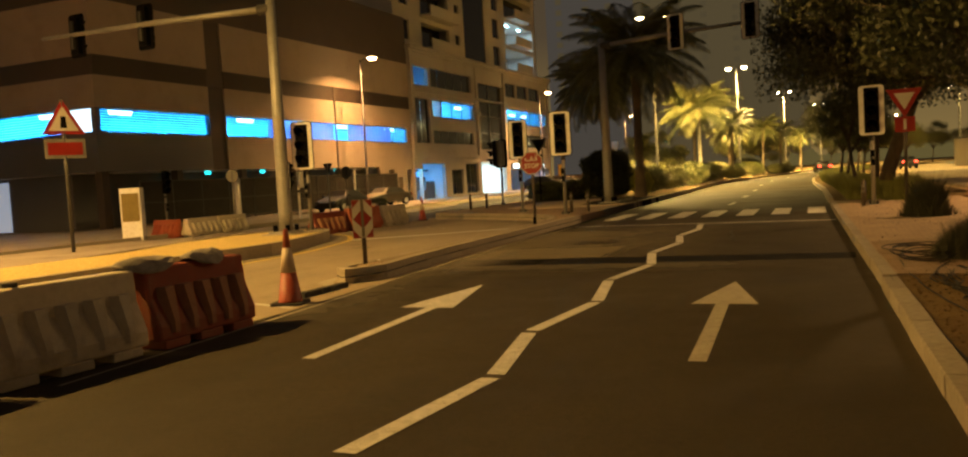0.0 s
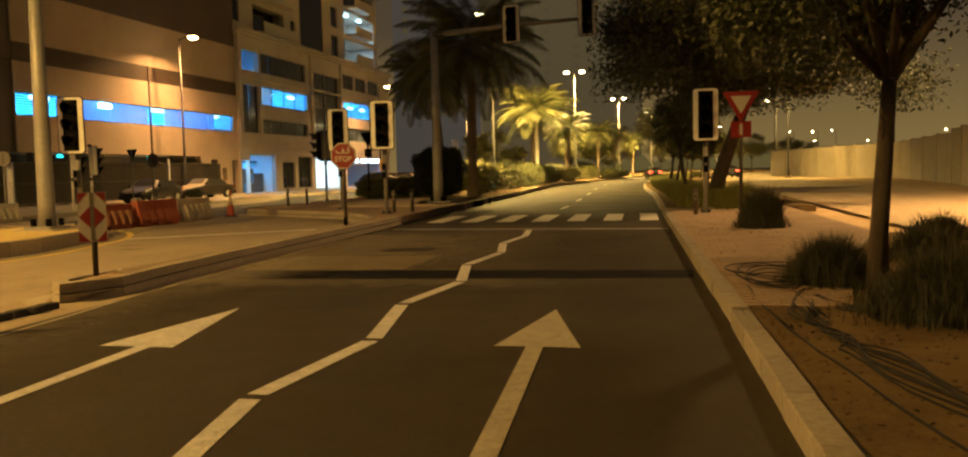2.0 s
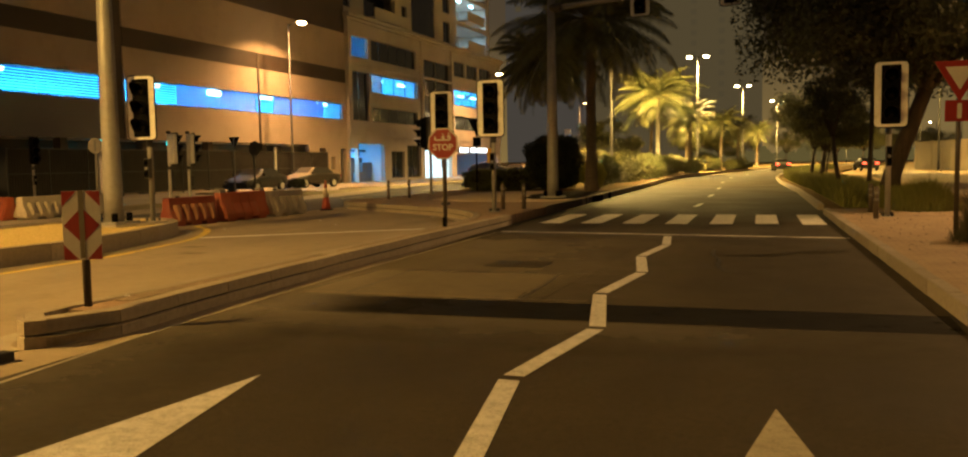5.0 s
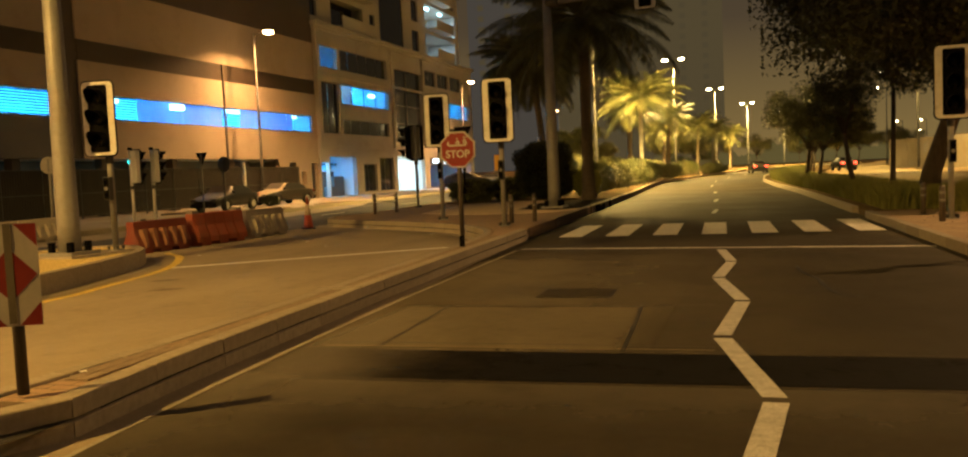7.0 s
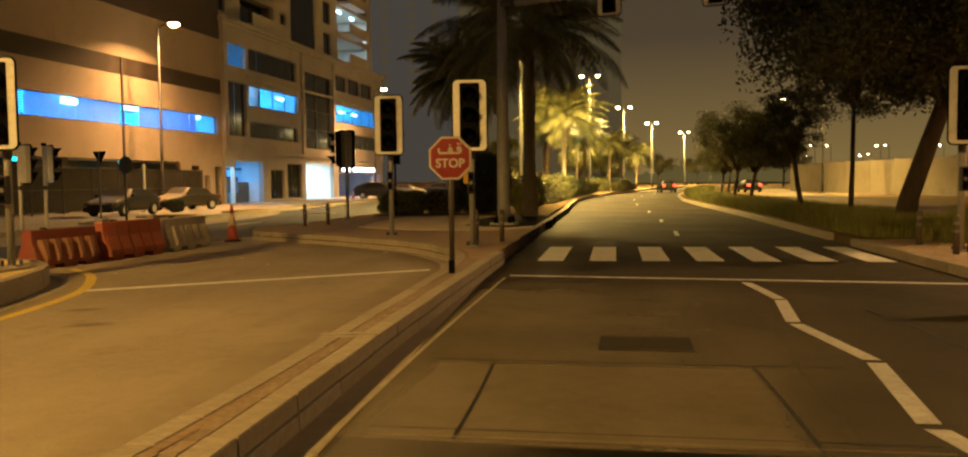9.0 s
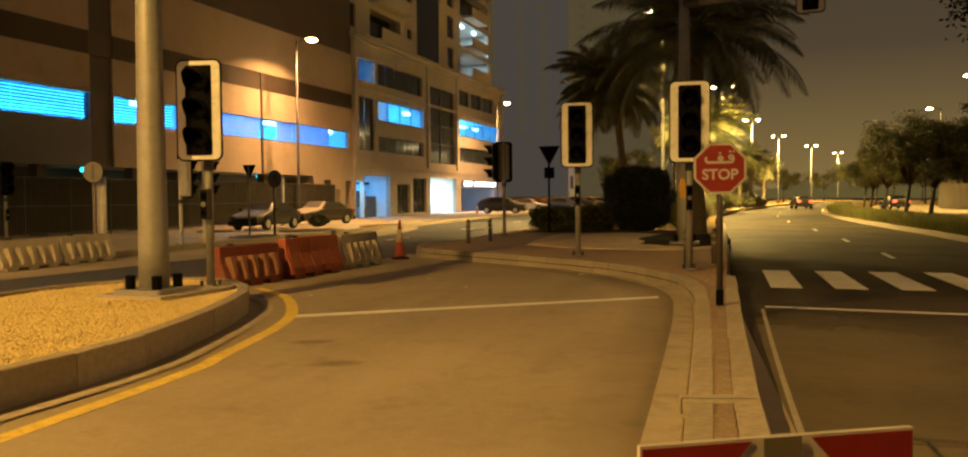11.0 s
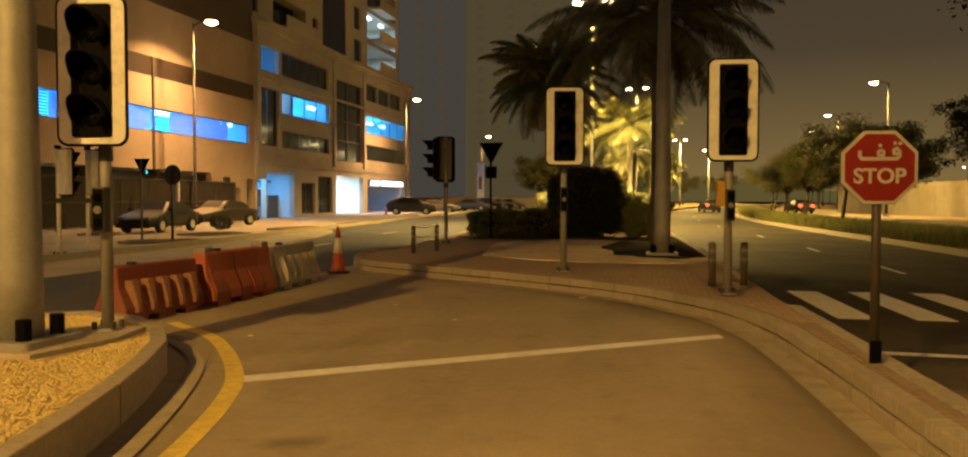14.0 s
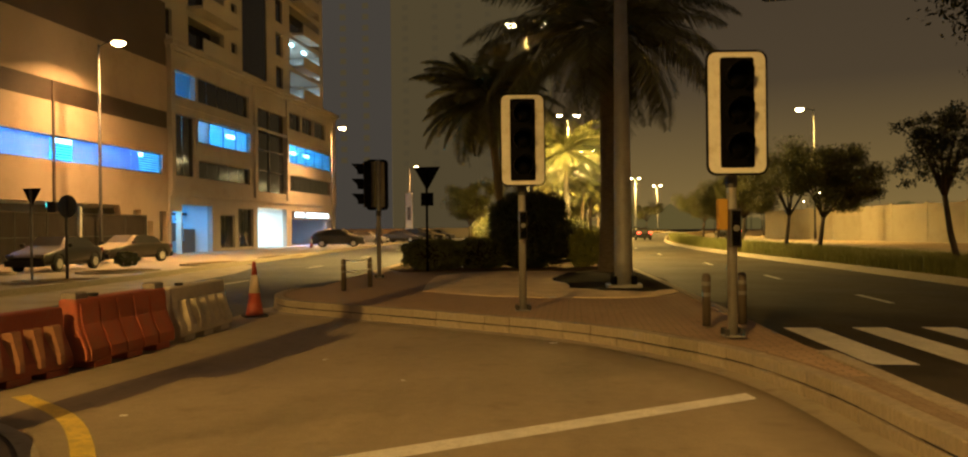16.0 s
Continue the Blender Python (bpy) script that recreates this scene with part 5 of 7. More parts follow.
LL = "tall steel street lamp with a glowing orange head"
DL = "tall steel street lamp with two glowing yellow heads"
street_lamp(-34.9, 59.4, 11.7, 0, False, LEFT_SODIUM, M["lamp_warm"], 2050, LL, "lamps of the side street", 0.9)
street_lamp(-33.3, 97.2, 11.5, 0, False, LEFT_SODIUM, M["lamp_warm"], 2500, LL, "lamps of the side street", 0.9)
street_lamp(-36.0, 150.0, 11.5, 0, False, LEFT_SODIUM, M["lamp_warm"], 2500, LL, "lamps of the side street", 0.9)
street_lamp(-31.0, 6.5, 11.7, 0, False, LEFT_SODIUM, M["lamp_warm"], 5500, LL, "lamps of the side street", 0.9)
street_lamp(-17.3, 4.0, 12.4, 0, False, JUNCTION_SODIUM, M["lamp_yellow"], 19500, "tall steel street lamp over the junction", "lamps of the median", 1.0, "SPOT")
for x, y, z, p in ((-12.2, 62.0, 12.5, 7000), (-10.3, 95.2, 11.9, 8500), (-8.1, 132.0, 11.8, 9000), (-4.2, 161.0, 11.4, 9000), (2.5, 193, 11.4, 9000), (10, 226, 11.4, 9000)):
    street_lamp(x, y, z, 0, True, MEDIAN_SODIUM, M["lamp_yellow"], p, DL, "lamps of the median", 0.60)
# Both stand unseen: one placed for the bright sand, one added as fill.
for x, y, z, p in ((12.4, 29.0, 11.8, 3300), (12.4, -30.0, 11.8, 2200)):
    street_lamp(x, y, z, 180, False, SERVICE_SODIUM, M["lamp_yellow"], p, "tall steel street lamp with a glowing yellow head", "lamps of the service road", 1.0)
for x, y, z, p in ((11.4, 94.5, 11.8, 2500), (13.5, 125, 11.8, 2600), (16, 150, 11.8, 0)):
    street_lamp(x, y, z, 180, False, MEDIAN_SODIUM, M["lamp_yellow"], p, "tall steel street lamp with a glowing yellow head", "lamps of the service road", 1.0)
for k in range(9):
    x, y = 24 + 5.5 * k + (k % 3) * 3, 190 + 17 * (k % 4) + 9 * k
    street_lamp(x, y, 8 + (k % 3), 180, False, MEDIAN_SODIUM, M["lamp_yellow"], 0, "distant street lamp with a glowing head", "distant lamps", 0.8, bowl=0.2)

# ---- signals ----
def rounded(w, h, r, n=5):
    pts = []
    for cx, cy, a0 in ((w / 2 - r, h / 2 - r, 0), (-w / 2 + r, h / 2 - r, 90), (-w / 2 + r, -h / 2 + r, 180), (w / 2 - r, -h / 2 + r, 270)):
        pts += [(cx + r * math.cos(radians(a0 + 90 * k / n)), cy + r * math.sin(radians(a0 + 90 * k / n))) for k in range(n + 1)]
    return pts


UPRIGHT = pose(0, 0, 0, 90, 0, 0)


def hood(x, y, z, r=0.125, depth=0.30):
    """A cut-off cowl over a lens, open below; it points to -y."""
    g = Geo()
    n = 14
    arc = [radians(-55 + 290 * k / n) for k in range(n + 1)]
    vs = []
    for k, a in enumerate(arc):
        d = depth * (0.45 + 0.55 * max(0, math.sin(a)))
        for rr, yy in ((r, 0), (r, -d), (r + 0.008, -d), (r + 0.008, 0)):
            vs.append((x + rr * math.cos(a), y + yy, z + rr * math.sin(a)))
    fs = []
    for k in range(n):
        a, b = 4 * k, 4 * (k + 1)
        fs += [(a, a + 1, b + 1, b), (a + 1, a + 2, b + 2, b + 1), (a + 2, a + 3, b + 3, b + 2)]
    return g.add(vs, fs)


def signal_head(parent, z, m=Matrix(), board=True, bw=0.70, case="black", bh=1.42):
    """A three-lens head whose centre is z up, facing -y."""
    up = m @ pose(0, -0.10, z) @ UPRIGHT
    if board:
        part("backing_board", Geo().prism(rounded(bw, bh, 0.11), -0.006, 0.006, up @ pose(0, 0, -0.03)), M["black"], parent)
        part("white_border", Geo().prism(rounded(bw - 0.05, bh - 0.05, 0.09), -0.004, 0.004, up @ pose(0, 0, -0.018)), M["white_board"], parent, "white reflective border")
        part("dark_panel", Geo().prism(rounded(0.385, 1.25, 0.03), -0.004, 0.004, up @ pose(0, 0, -0.008)), M["black"], parent)
    part("housing", Geo().box(-0.18, 0.18, 0.02, 0.20, -0.60, 0.60, m @ pose(0, -0.10, z)), M[case], parent, bevel=0.02)
    for k in (-1, 0, 1):
        part("lens", Geo().tube([m @ Vector((0, -0.10 + 0.0, z + 0.395 * k)), m @ Vector((0, -0.115, z + 0.395 * k)), m @ Vector((0, -0.13, z + 0.395 * k))], [0.135, 0.125, 0.04], 18), M["lens"], parent, smooth=True)
        h = hood(0, -0.10, z + 0.395 * k, 0.145)
        h.v = [tuple(m @ Vector(p)) for p in h.v]
        part("hood", h, M["black"], parent)


def signal(x, y, z0, facing, group="traffic signals", pole_h=3.5, ped=True, label="three-lens traffic signal with white-edged board on a steel post", zc=2.88, board=True, two=False, orange=False, bw=0.70, case="black", aside=0.0, bh=1.42, post="steel"):
    ob = thing("traffic_signal", label, "traffic signal", pose(x, y, z0, 0, 0, facing), group)
    part("post", Geo().tube([(0, 0.18, 0), (0, 0.18, zc + 0.64)], 0.057, 14), M[post], ob, smooth=True)
    part("base_plate", Geo().prism(rounded(0.24, 0.24, 0.03), 0, 0.02, pose(0, 0.18, 0)), M["steel"], ob)
    for a in (45, 135, 225, 315):
        part("bolt", Geo().tube([(0.13 * math.cos(radians(a)), 0.18 + 0.13 * math.sin(radians(a)), 0.02), (0.13 * math.cos(radians(a)), 0.18 + 0.13 * math.sin(radians(a)), 0.09)], 0.028, 6), M["dark_steel"], ob)
    for z in (zc - 0.62, zc + 0.56):
        part("bracket", Geo().box(min(aside, 0.0) - 0.05, max(aside, 0.0) + 0.05, 0.0, 0.2, z, z + 0.06), M["dark_steel"], ob)
    if aside:
        part("post_cap", Geo().tube([(0, 0.18, zc + 0.62), (0, 0.18, zc + 0.72)], 0.085, 12), M["black"], ob)
    signal_head(ob, zc, pose(aside, 0.12 if aside else 0, 0), board=board, bw=bw, case=case, bh=bh)
    if two:
        signal_head(ob, zc, pose(0.30, 0.18, 0, 0, 0, 90), board=False)
    if ped:
        zb = zc - 1.53
        box = part("push_button_box", Geo().box(-0.062, 0.062, 0.0, 0.14, zb, zb + 0.44), M["dark_steel"], ob, bevel=0.012)
        part("dark_front", Geo().box(-0.050, 0.050, -0.006, 0.002, zb + 0.02, zb + 0.42), M["black"], box)
        for k in range(3):
            part("small_lens", Geo().tube([(0, -0.004, zb + 0.10 + 0.12 * k), (0, -0.016, zb + 0.10 + 0.12 * k)], 0.038, 12), M["lens" if k != 1 else "sign_grey"], box)
        if orange:
            part("side_box", Geo().box(-0.165, -0.055, 0.12, 0.24, zc - 1.33, zc - 0.97), M["orange_box"], ob, "yellow side box", bevel=0.015)
        part("collar", Geo().tube([(0, 0.18, zc - 0.84), (0, 0.18, zc - 0.70)], 0.070, 12), M["dark_steel"], ob)
    return ob


signal(-14.12, 21.52, 0.29, 10, zc=2.49, bw=0.68)
signal(-7.84, 26.5, ZT, 6, zc=2.57, orange=True)
signal(-10.47, 29.6, ZT, 9, zc=2.64)
signal(1.14, 26.75, 0.15, 2, zc=2.62)
signal(-14.93, 38.8, ZT, 200, zc=2.49, bw=0.60, two=True, case="signal_grey", bh=1.36, label="traffic signal seen from behind on a steel post")
signal(-24.55, 34.7, 0.02, 158, zc=2.24, case="white_board", bw=0.56, bh=1.30, aside=-0.27, post="white_board", label="traffic signal seen from behind, hung beside a pale post")
signal(-24.15, 35.4, 0.02, 146, zc=2.24, case="white_board", bw=0.50, bh=1.30, aside=-0.27, post="white_board", label="traffic signal seen from behind on a pale post, turned aside")
signal(-32.6, 35.2, 0.02, 70, zc=2.35, pole_h=3.0, board=False, label="dark traffic signal on a thin post by the parking")


def mast(x, y, z0, top, arm_end, heads, head_turn, label, finish="steel"):
    ob = thing("signal_mast", label, "signal mast", pose(x, y, z0))
    part("pole", Geo().tube([(0, 0, 0.05), (0, 0, 0.6), (0, 0, 3.2), (0, 0, top)], [0.20, 0.195, 0.17, 0.13], 20), M[finish], ob, smooth=True)
    part("base_plate", Geo().prism(rounded(0.75, 0.75, 0.05), 0, 0.06), M[finish], ob)
    for a in (0, 90, 180, 270):
        part("bolt", Geo().tube([(0.3 * math.cos(radians(a + 45)), 0.3 * math.sin(radians(a + 45)), 0.05), (0.3 * math.cos(radians(a + 45)), 0.3 * math.sin(radians(a + 45)), 0.24)], 0.065, 8), M["black"], ob, "black bolt cap")
    part("cap", Geo().tube([(0, 0, top), (0, 0, top + 0.08)], [0.15, 0.06], 14), M["dark_steel"], ob)
    e = Vector(arm_end)
    part("arm", Geo().tube([(0, 0, top - 0.3), e * 0.5 + Vector((0, 0, (top - 0.3) * 0.5 + 0.04)), e], [0.10, 0.085, 0.06], 14), M[finish], ob, smooth=True)
    part("arm_flange", Geo().tube([Vector((0, 0, top - 0.3)), Vector((0, 0, top - 0.3)) + 0.4 * (e - Vector((0, 0, top - 0.3))).normalized()], 0.16, 12), M["dark_steel"], ob)
    for f, zc in heads:
        p = Vector((0, 0, top - 0.3)).lerp(e, f)
        part("hanger", Geo().box(-0.05, 0.05, -0.05, 0.1, -0.45, 0.45, pose(p.x, p.y, p.z)), M["dark_steel"], ob)
        signal_head(ob, 0, pose(p.x, p.y, p.z + zc, 0, 0, head_turn) @ pose(0, -0.12, 0))
    return ob


mast(-8.66, 35.0, ZT, 6.75, (6.3, -0.95, 6.55), ((0.505, 0.05), (0.955, 0.05)), -10, "dull grey steel signal mast with a long arm over the road", "steel")
mast(-14.45, 20.87, 0.29, 6.72, (-9.6, 0.4, 6.75), ((0.53, 0.0), (0.85, 0.0)), 178, "steel signal mast whose arm reaches over the side street")

# ---- signs ----
def post_sign(x, y, z0, h, facing, label, post="rust_post", r=0.038):
    ob = thing("road_sign", label, "road sign", pose(x, y, z0, 0, 0, facing))
    part("post", Geo().tube([(0, 0.03, 0), (0, 0.03, h)], r, 12), M[post], ob, smooth=True)
    return ob


def plate(ob, name, outline, y, z, material, t=0.004, label=""):
    return part(name, Geo().prism(outline, -t, t, pose(0, y, z) @ UPRIGHT), M[material], ob, label)


def octagon(w):
    r = w / 2 / math.cos(math.pi / 8)
    return [(r * math.cos(math.pi / 8 + k * math.pi / 4), r * math.sin(math.pi / 8 + k * math.pi / 4)) for k in range(8)]


stop = post_sign(-7.11, 21.7, ZT, 1.87, 4, "red octagonal stop sign in two scripts on a brown post")
plate(stop, "back", octagon(0.60), -0.012, 1.61, "sign_grey")
plate(stop, "border", octagon(0.592), -0.020, 1.61, "sign_white")
plate(stop, "face", octagon(0.540), -0.026, 1.61, "sign_red")
text = bpy.data.curves.new("lettering", "FONT")
text.body, text.size, text.align_x, text.align_y, text.extrude = "STOP", 0.17, "CENTER", "CENTER", 0.002
text.offset = 0.004
text.materials.append(M["sign_white"])
word = new("lettering", text)
word.parent, word.matrix_basis = stop, pose(0, -0.032, 1.535) @ UPRIGHT
# the Arabic word above: a long base stroke, a bowl, a loop and three dots
g = Geo()
up = pose(0, -0.032, 1.72) @ UPRIGHT


def stroke(pts, w=0.014):
    n = len(pts)
    for a, b in zip(pts, pts[1:]):
        d = Vector((b[0] - a[0], b[1] - a[1])).normalized() * w
        s = Vector((-d.y, d.x))
        p, q = Vector(a) - d * 0.5, Vector(b) + d * 0.5
        g.prism([tuple(p - s), tuple(q - s), tuple(q + s), tuple(p + s)], -0.002, 0.002, up)


stroke([(-0.155, 0.02), (-0.16, -0.015), (-0.14, -0.04), (-0.05, -0.04), (0.05, -0.04), (0.13, -0.04), (0.15, -0.02), (0.15, 0.02)])
stroke([(0.15, 0.02), (0.13, 0.045), (0.105, 0.03), (0.11, 0.0), (0.15, 0.0)], 0.012)
stroke([(0.02, -0.035), (0.03, 0.015), (0.01, 0.03), (-0.015, 0.015), (-0.01, -0.01), (0.025, -0.01)], 0.012)
for dx, dz in ((0.115, 0.085), (0.155, 0.085), (0.0, 0.068)):
    g.box(-0.012, 0.012, -0.012, 0.012, -0.002, 0.002, up @ pose(dx, dz, 0, 0, 0, 45))
part("lettering", g, M["sign_white"], stop)
plate(stop, "foot_band", [(-0.045, -0.09), (0.045, -0.09), (0.045, 0.09), (-0.045, 0.09)], -0.012, 0.10, "black")


def triangle(s, down=True):
    h = s * math.sqrt(3) / 2
    return [(-s / 2, h / 3), (0, -2 * h / 3), (s / 2, h / 3)] if down else [(-s / 2, -h / 3), (s / 2, -h / 3), (0, 2 * h / 3)]


give = post_sign(1.72, 22.1, 0.145, 2.85, 2, "give way triangle over a small plate on a brown post")
plate(give, "back", triangle(0.76), -0.01, 2.60, "sign_grey")
plate(give, "border", triangle(0.75), -0.018, 2.60, "sign_red")
plate(give, "face", triangle(0.43), -0.024, 2.60, "sign_white")
plate(give, "small_plate", [(-0.21, -0.17), (0.21, -0.17), (0.21, 0.17), (-0.21, 0.17)], -0.018, 2.02, "sign_red")
plate(give, "plate_bar", [(-0.03, -0.12), (0.03, -0.12), (0.03, 0.12), (-0.03, 0.12)], -0.024, 2.02, "sign_white")
back = post_sign(-14.2, 42.25, ZT, 3.1, 172, "give way sign seen from behind on a dark post", "black")
plate(back, "face", triangle(0.85), -0.012, 2.95, "black")
plate(back, "small_plate", [(-0.2, -0.2), (0.2, -0.2), (0.2, 0.2), (-0.2, 0.2)], -0.012, 2.2, "black")
tri = post_sign(-26.92, 41.9, 0.02, 2.9, 172, "give way sign seen from behind on a grey post", "sign_grey")
plate(tri, "face", triangle(0.7), -0.012, 2.75, "black")


def disc(r, n=24):
    return [(r * math.cos(2 * math.pi * k / n), r * math.sin(2 * math.pi * k / n)) for k in range(n)]


rnd = post_sign(-25.53, 41.6, 0.02, 2.6, 172, "round sign seen from behind on a dark post", "dark_steel", 0.045)
plate(rnd, "face", disc(0.36), -0.012, 2.35, "dark_steel")
rnd = post_sign(-23.55, 29.62, 0.02, 2.46, 14, "round pale sign on a grey post beside a thick white one", "lamp_pole", 0.05)
plate(rnd, "face", disc(0.27), -0.012, 2.28, "signal_grey")
plate(rnd, "dark_bar", [(-0.04, -0.2), (0.04, -0.2), (0.04, 0.2), (-0.04, 0.2)], -0.02, 2.28, "sign_grey")
part("stub_post", Geo().tube([(0.02, 0.36, 0), (0.02, 0.36, 2.16)], 0.12, 12), M["white_board"], rnd, smooth=True)
wp = thing("marker_post", "tall thin white post behind the parked cars", "post", pose(-33.0, 54.4, 0.02))
part("shaft", Geo().tube([(0, 0, 0), (0, 0, 2.72), (0, 0, 2.76)], [0.085, 0.085, 0.05], 12), M["white_board"], wp, smooth=True)
part("foot", Geo().box(-0.14, 0.14, -0.14, 0.14, 0, 0.03), M["dark_steel"], wp)
warn = post_sign(-18.0, 16.6, 0.24, 3.95, 66, "red-edged warning triangle over a plate on a dark post", "dark_steel", 0.05)
plate(warn, "border", triangle(1.05, False), -0.012, 3.35, "sign_red")
plate(warn, "face", triangle(0.74, False), -0.02, 3.35, "sign_white")
plate(warn, "symbol", [(-0.08, -0.14), (0.08, -0.14), (0.06, 0.16), (-0.06, 0.16)], -0.026, 3.35, "black")
plate(warn, "small_plate", [(-0.5, -0.25), (0.5, -0.25), (0.5, 0.25), (-0.5, 0.25)], -0.012, 2.68, "sign_grey")
plate(warn, "plate_bar", [(-0.42, -0.16), (0.42, -0.16), (0.42, 0.16), (-0.42, 0.16)], -0.02, 2.68, "sign_red")

hz = post_sign(-6.63, 12.37, ZT, 1.0, 30, "red and white hazard marker board on a brown post", "rust_post", 0.035)
W, H0 = 0.32, 0.61
plate(hz, "board", [(-W / 2, -H0 / 2), (W / 2, -H0 / 2), (W / 2, H0 / 2), (-W / 2, H0 / 2)], -0.035, 0.73, "sign_white")
g = Geo()
up = pose(0, -0.0400, 0.73) @ UPRIGHT
g.prism([(-0.15, 0.0), (0, -0.16), (0.15, 0.0), (0, 0.16)], -0.0006, 0.0006, up)
for sx in (-1, 1):
    for sy in (-1, 1):
        t = [(sx * 0.158, sy * 0.302), (sx * 0.035, sy * 0.302), (sx * 0.158, sy * 0.165)]
        g.prism(t if sx * sy > 0 else t[::-1], -0.0006, 0.0006, up)
split("red_chevron", g, M["sign_red"], hz)
plate(hz, "channel", [(-0.022, -0.29), (0.022, -0.29), (0.022, 0.305), (-0.022, 0.305)], -0.0416, 0.73, "channel", 0.0006)

pil = thing("control_pillar", "cream cabinet pillar with an olive panel", "cabinet", pose(-23.45, 23.95, 0.02, 0, 0, 25))
part("body", Geo().box(-0.37, 0.37, -0.2, 0.2, 0, 1.93), M["white_board"], pil, bevel=0.02)
part("panel", Geo().box(-0.31, 0.31, -0.215, -0.2, 0.72, 1.74), M["box_yellow"], pil)

# ---- barriers, cones, bollards ----
def barrier(x, y, turn, length, material, label, z0=0.004, low=1.0, broad=False):
    """A water-filled road barrier, wide at the foot, with ribs and fork notches."""
    ob = thing("road_barrier", label, "road barrier", pose(x, y, z0, 0, 0, turn) @ Matrix.Diagonal((1, 1, low, 1)), "road barriers")
    L = length / 2 - 0.02
    prof = [(-0.24, 0.08), (-0.24, 0.22), (-0.13, 0.50), (-0.105, 0.80), (0.105, 0.80), (0.13, 0.50), (0.24, 0.22), (0.24, 0.08)]
    g = Geo()
    n = len(prof)
    vs = [(px, py, pz) for py in (-L, L) for px, pz in prof]
    g.add(vs, [tuple(range(n - 1, -1, -1)), tuple(range(n, 2 * n))] + [(i, n + i, n + (i + 1) % n, (i + 1) % n)[::-1] for i in range(n)])
    part("body", g, M[material], ob, bevel=0.025)
    for k in (-0.62, 0.0, 0.62):
        part("foot", Geo().box(-0.24, 0.24, k * L * 1.1 - 0.17, k * L * 1.1 + 0.17, 0, 0.085), M[material], ob, bevel=0.012)
    rib = Geo()
    if broad:
        face_ = [(0.258, 0.10), (0.258, 0.22), (0.148, 0.50), (0.122, 0.75)]
        for k in range(5):
            ya = -L * 0.93 + 0.372 * L * k
            for s in (-1, 1):
                ring_ = [(s * px, pz) for px, pz in face_] + [(s * (px - 0.05), pz) for px, pz in face_[::-1]]
                m = len(ring_)
                rib.add([(px, yy, pz) for yy in (ya, ya + 0.31 * L) for px, pz in ring_], [tuple(range(m)), tuple(range(2 * m - 1, m - 1, -1))] + [(i, (i + 1) % m, m + (i + 1) % m, m + i) for i in range(m)])
        for yy in (-L * 0.86, L * 0.86):
            part("lifting_lug", Geo().box(-0.09, 0.09, yy - 0.11, yy + 0.11, 0.79, 0.88, c=0.02), M["bag"], ob)
    for k in range(0 if broad else 5):
        yy = -L * 0.72 + 1.44 * L * k / 4
        for s in (-1, 1):
            a = [(s * 0.275, 0.15), (s * 0.275, 0.26), (s * 0.205, 0.60), (s * 0.11, 0.60), (s * 0.12, 0.50), (s * 0.22, 0.15)]
            m = len(a)
            vs = [(px, yy + t * (0.028 + 0.75 * (0.28 - abs(px)) * (1.0 if pz < 0.4 else 0.6)), pz) for t in (-1, 1) for px, pz in a]
            rib.add(vs, [tuple(range(m)), tuple(range(2 * m - 1, m - 1, -1))] + [(i, (i + 1) % m, m + (i + 1) % m, m + i) for i in range(m)])
    # ribs of red barriers are paler and tanner than the body
    split("rib", rib, M["barrier_rib" if material == "barrier_red" else material], ob)
    part("filler_cap", Geo().tube([(0, -L * 0.5, 0.80), (0, -L * 0.5, 0.84)], 0.06, 12), M["rubber"], ob)
    part("end_lug", Geo().box(-0.07, 0.07, L, L + 0.035, 0.15, 0.72), M[material], ob, bevel=0.01)
    return ob


RB, WB = "dusty red plastic water barrier on the road", "dirty white plastic water barrier on the road"
barrier(-5.80, 7.55, 1, 1.50, "barrier_red", RB)
barrier(-5.84, 5.92, -1, 1.65, "barrier_white", WB)
barrier(-5.80, 4.2, 2, 1.65, "barrier_red", RB)
barrier(-15.45, 24.50, -6, 1.65, "barrier_red", RB, low=0.90)
barrier(-15.30, 26.45, -2, 2.0, "barrier_orange", "dusty orange plastic water barrier with broad ribs", low=0.98, broad=True)
barrier(-15.33, 28.60, 2, 1.95, "barrier_white", WB, low=0.95)
for x, y, turn, mname, lab in ((-23.42, 25.55, 78, "barrier_orange", "dusty orange plastic water barrier by the forecourt"), (-22.52, 26.38, 6.4, "barrier_white", WB), (-22.74, 28.36, 6.4, "barrier_white", WB)):
    barrier(x, y, turn, 1.94 if mname == "barrier_white" else 1.5, mname, lab, 0.0, low=0.86)


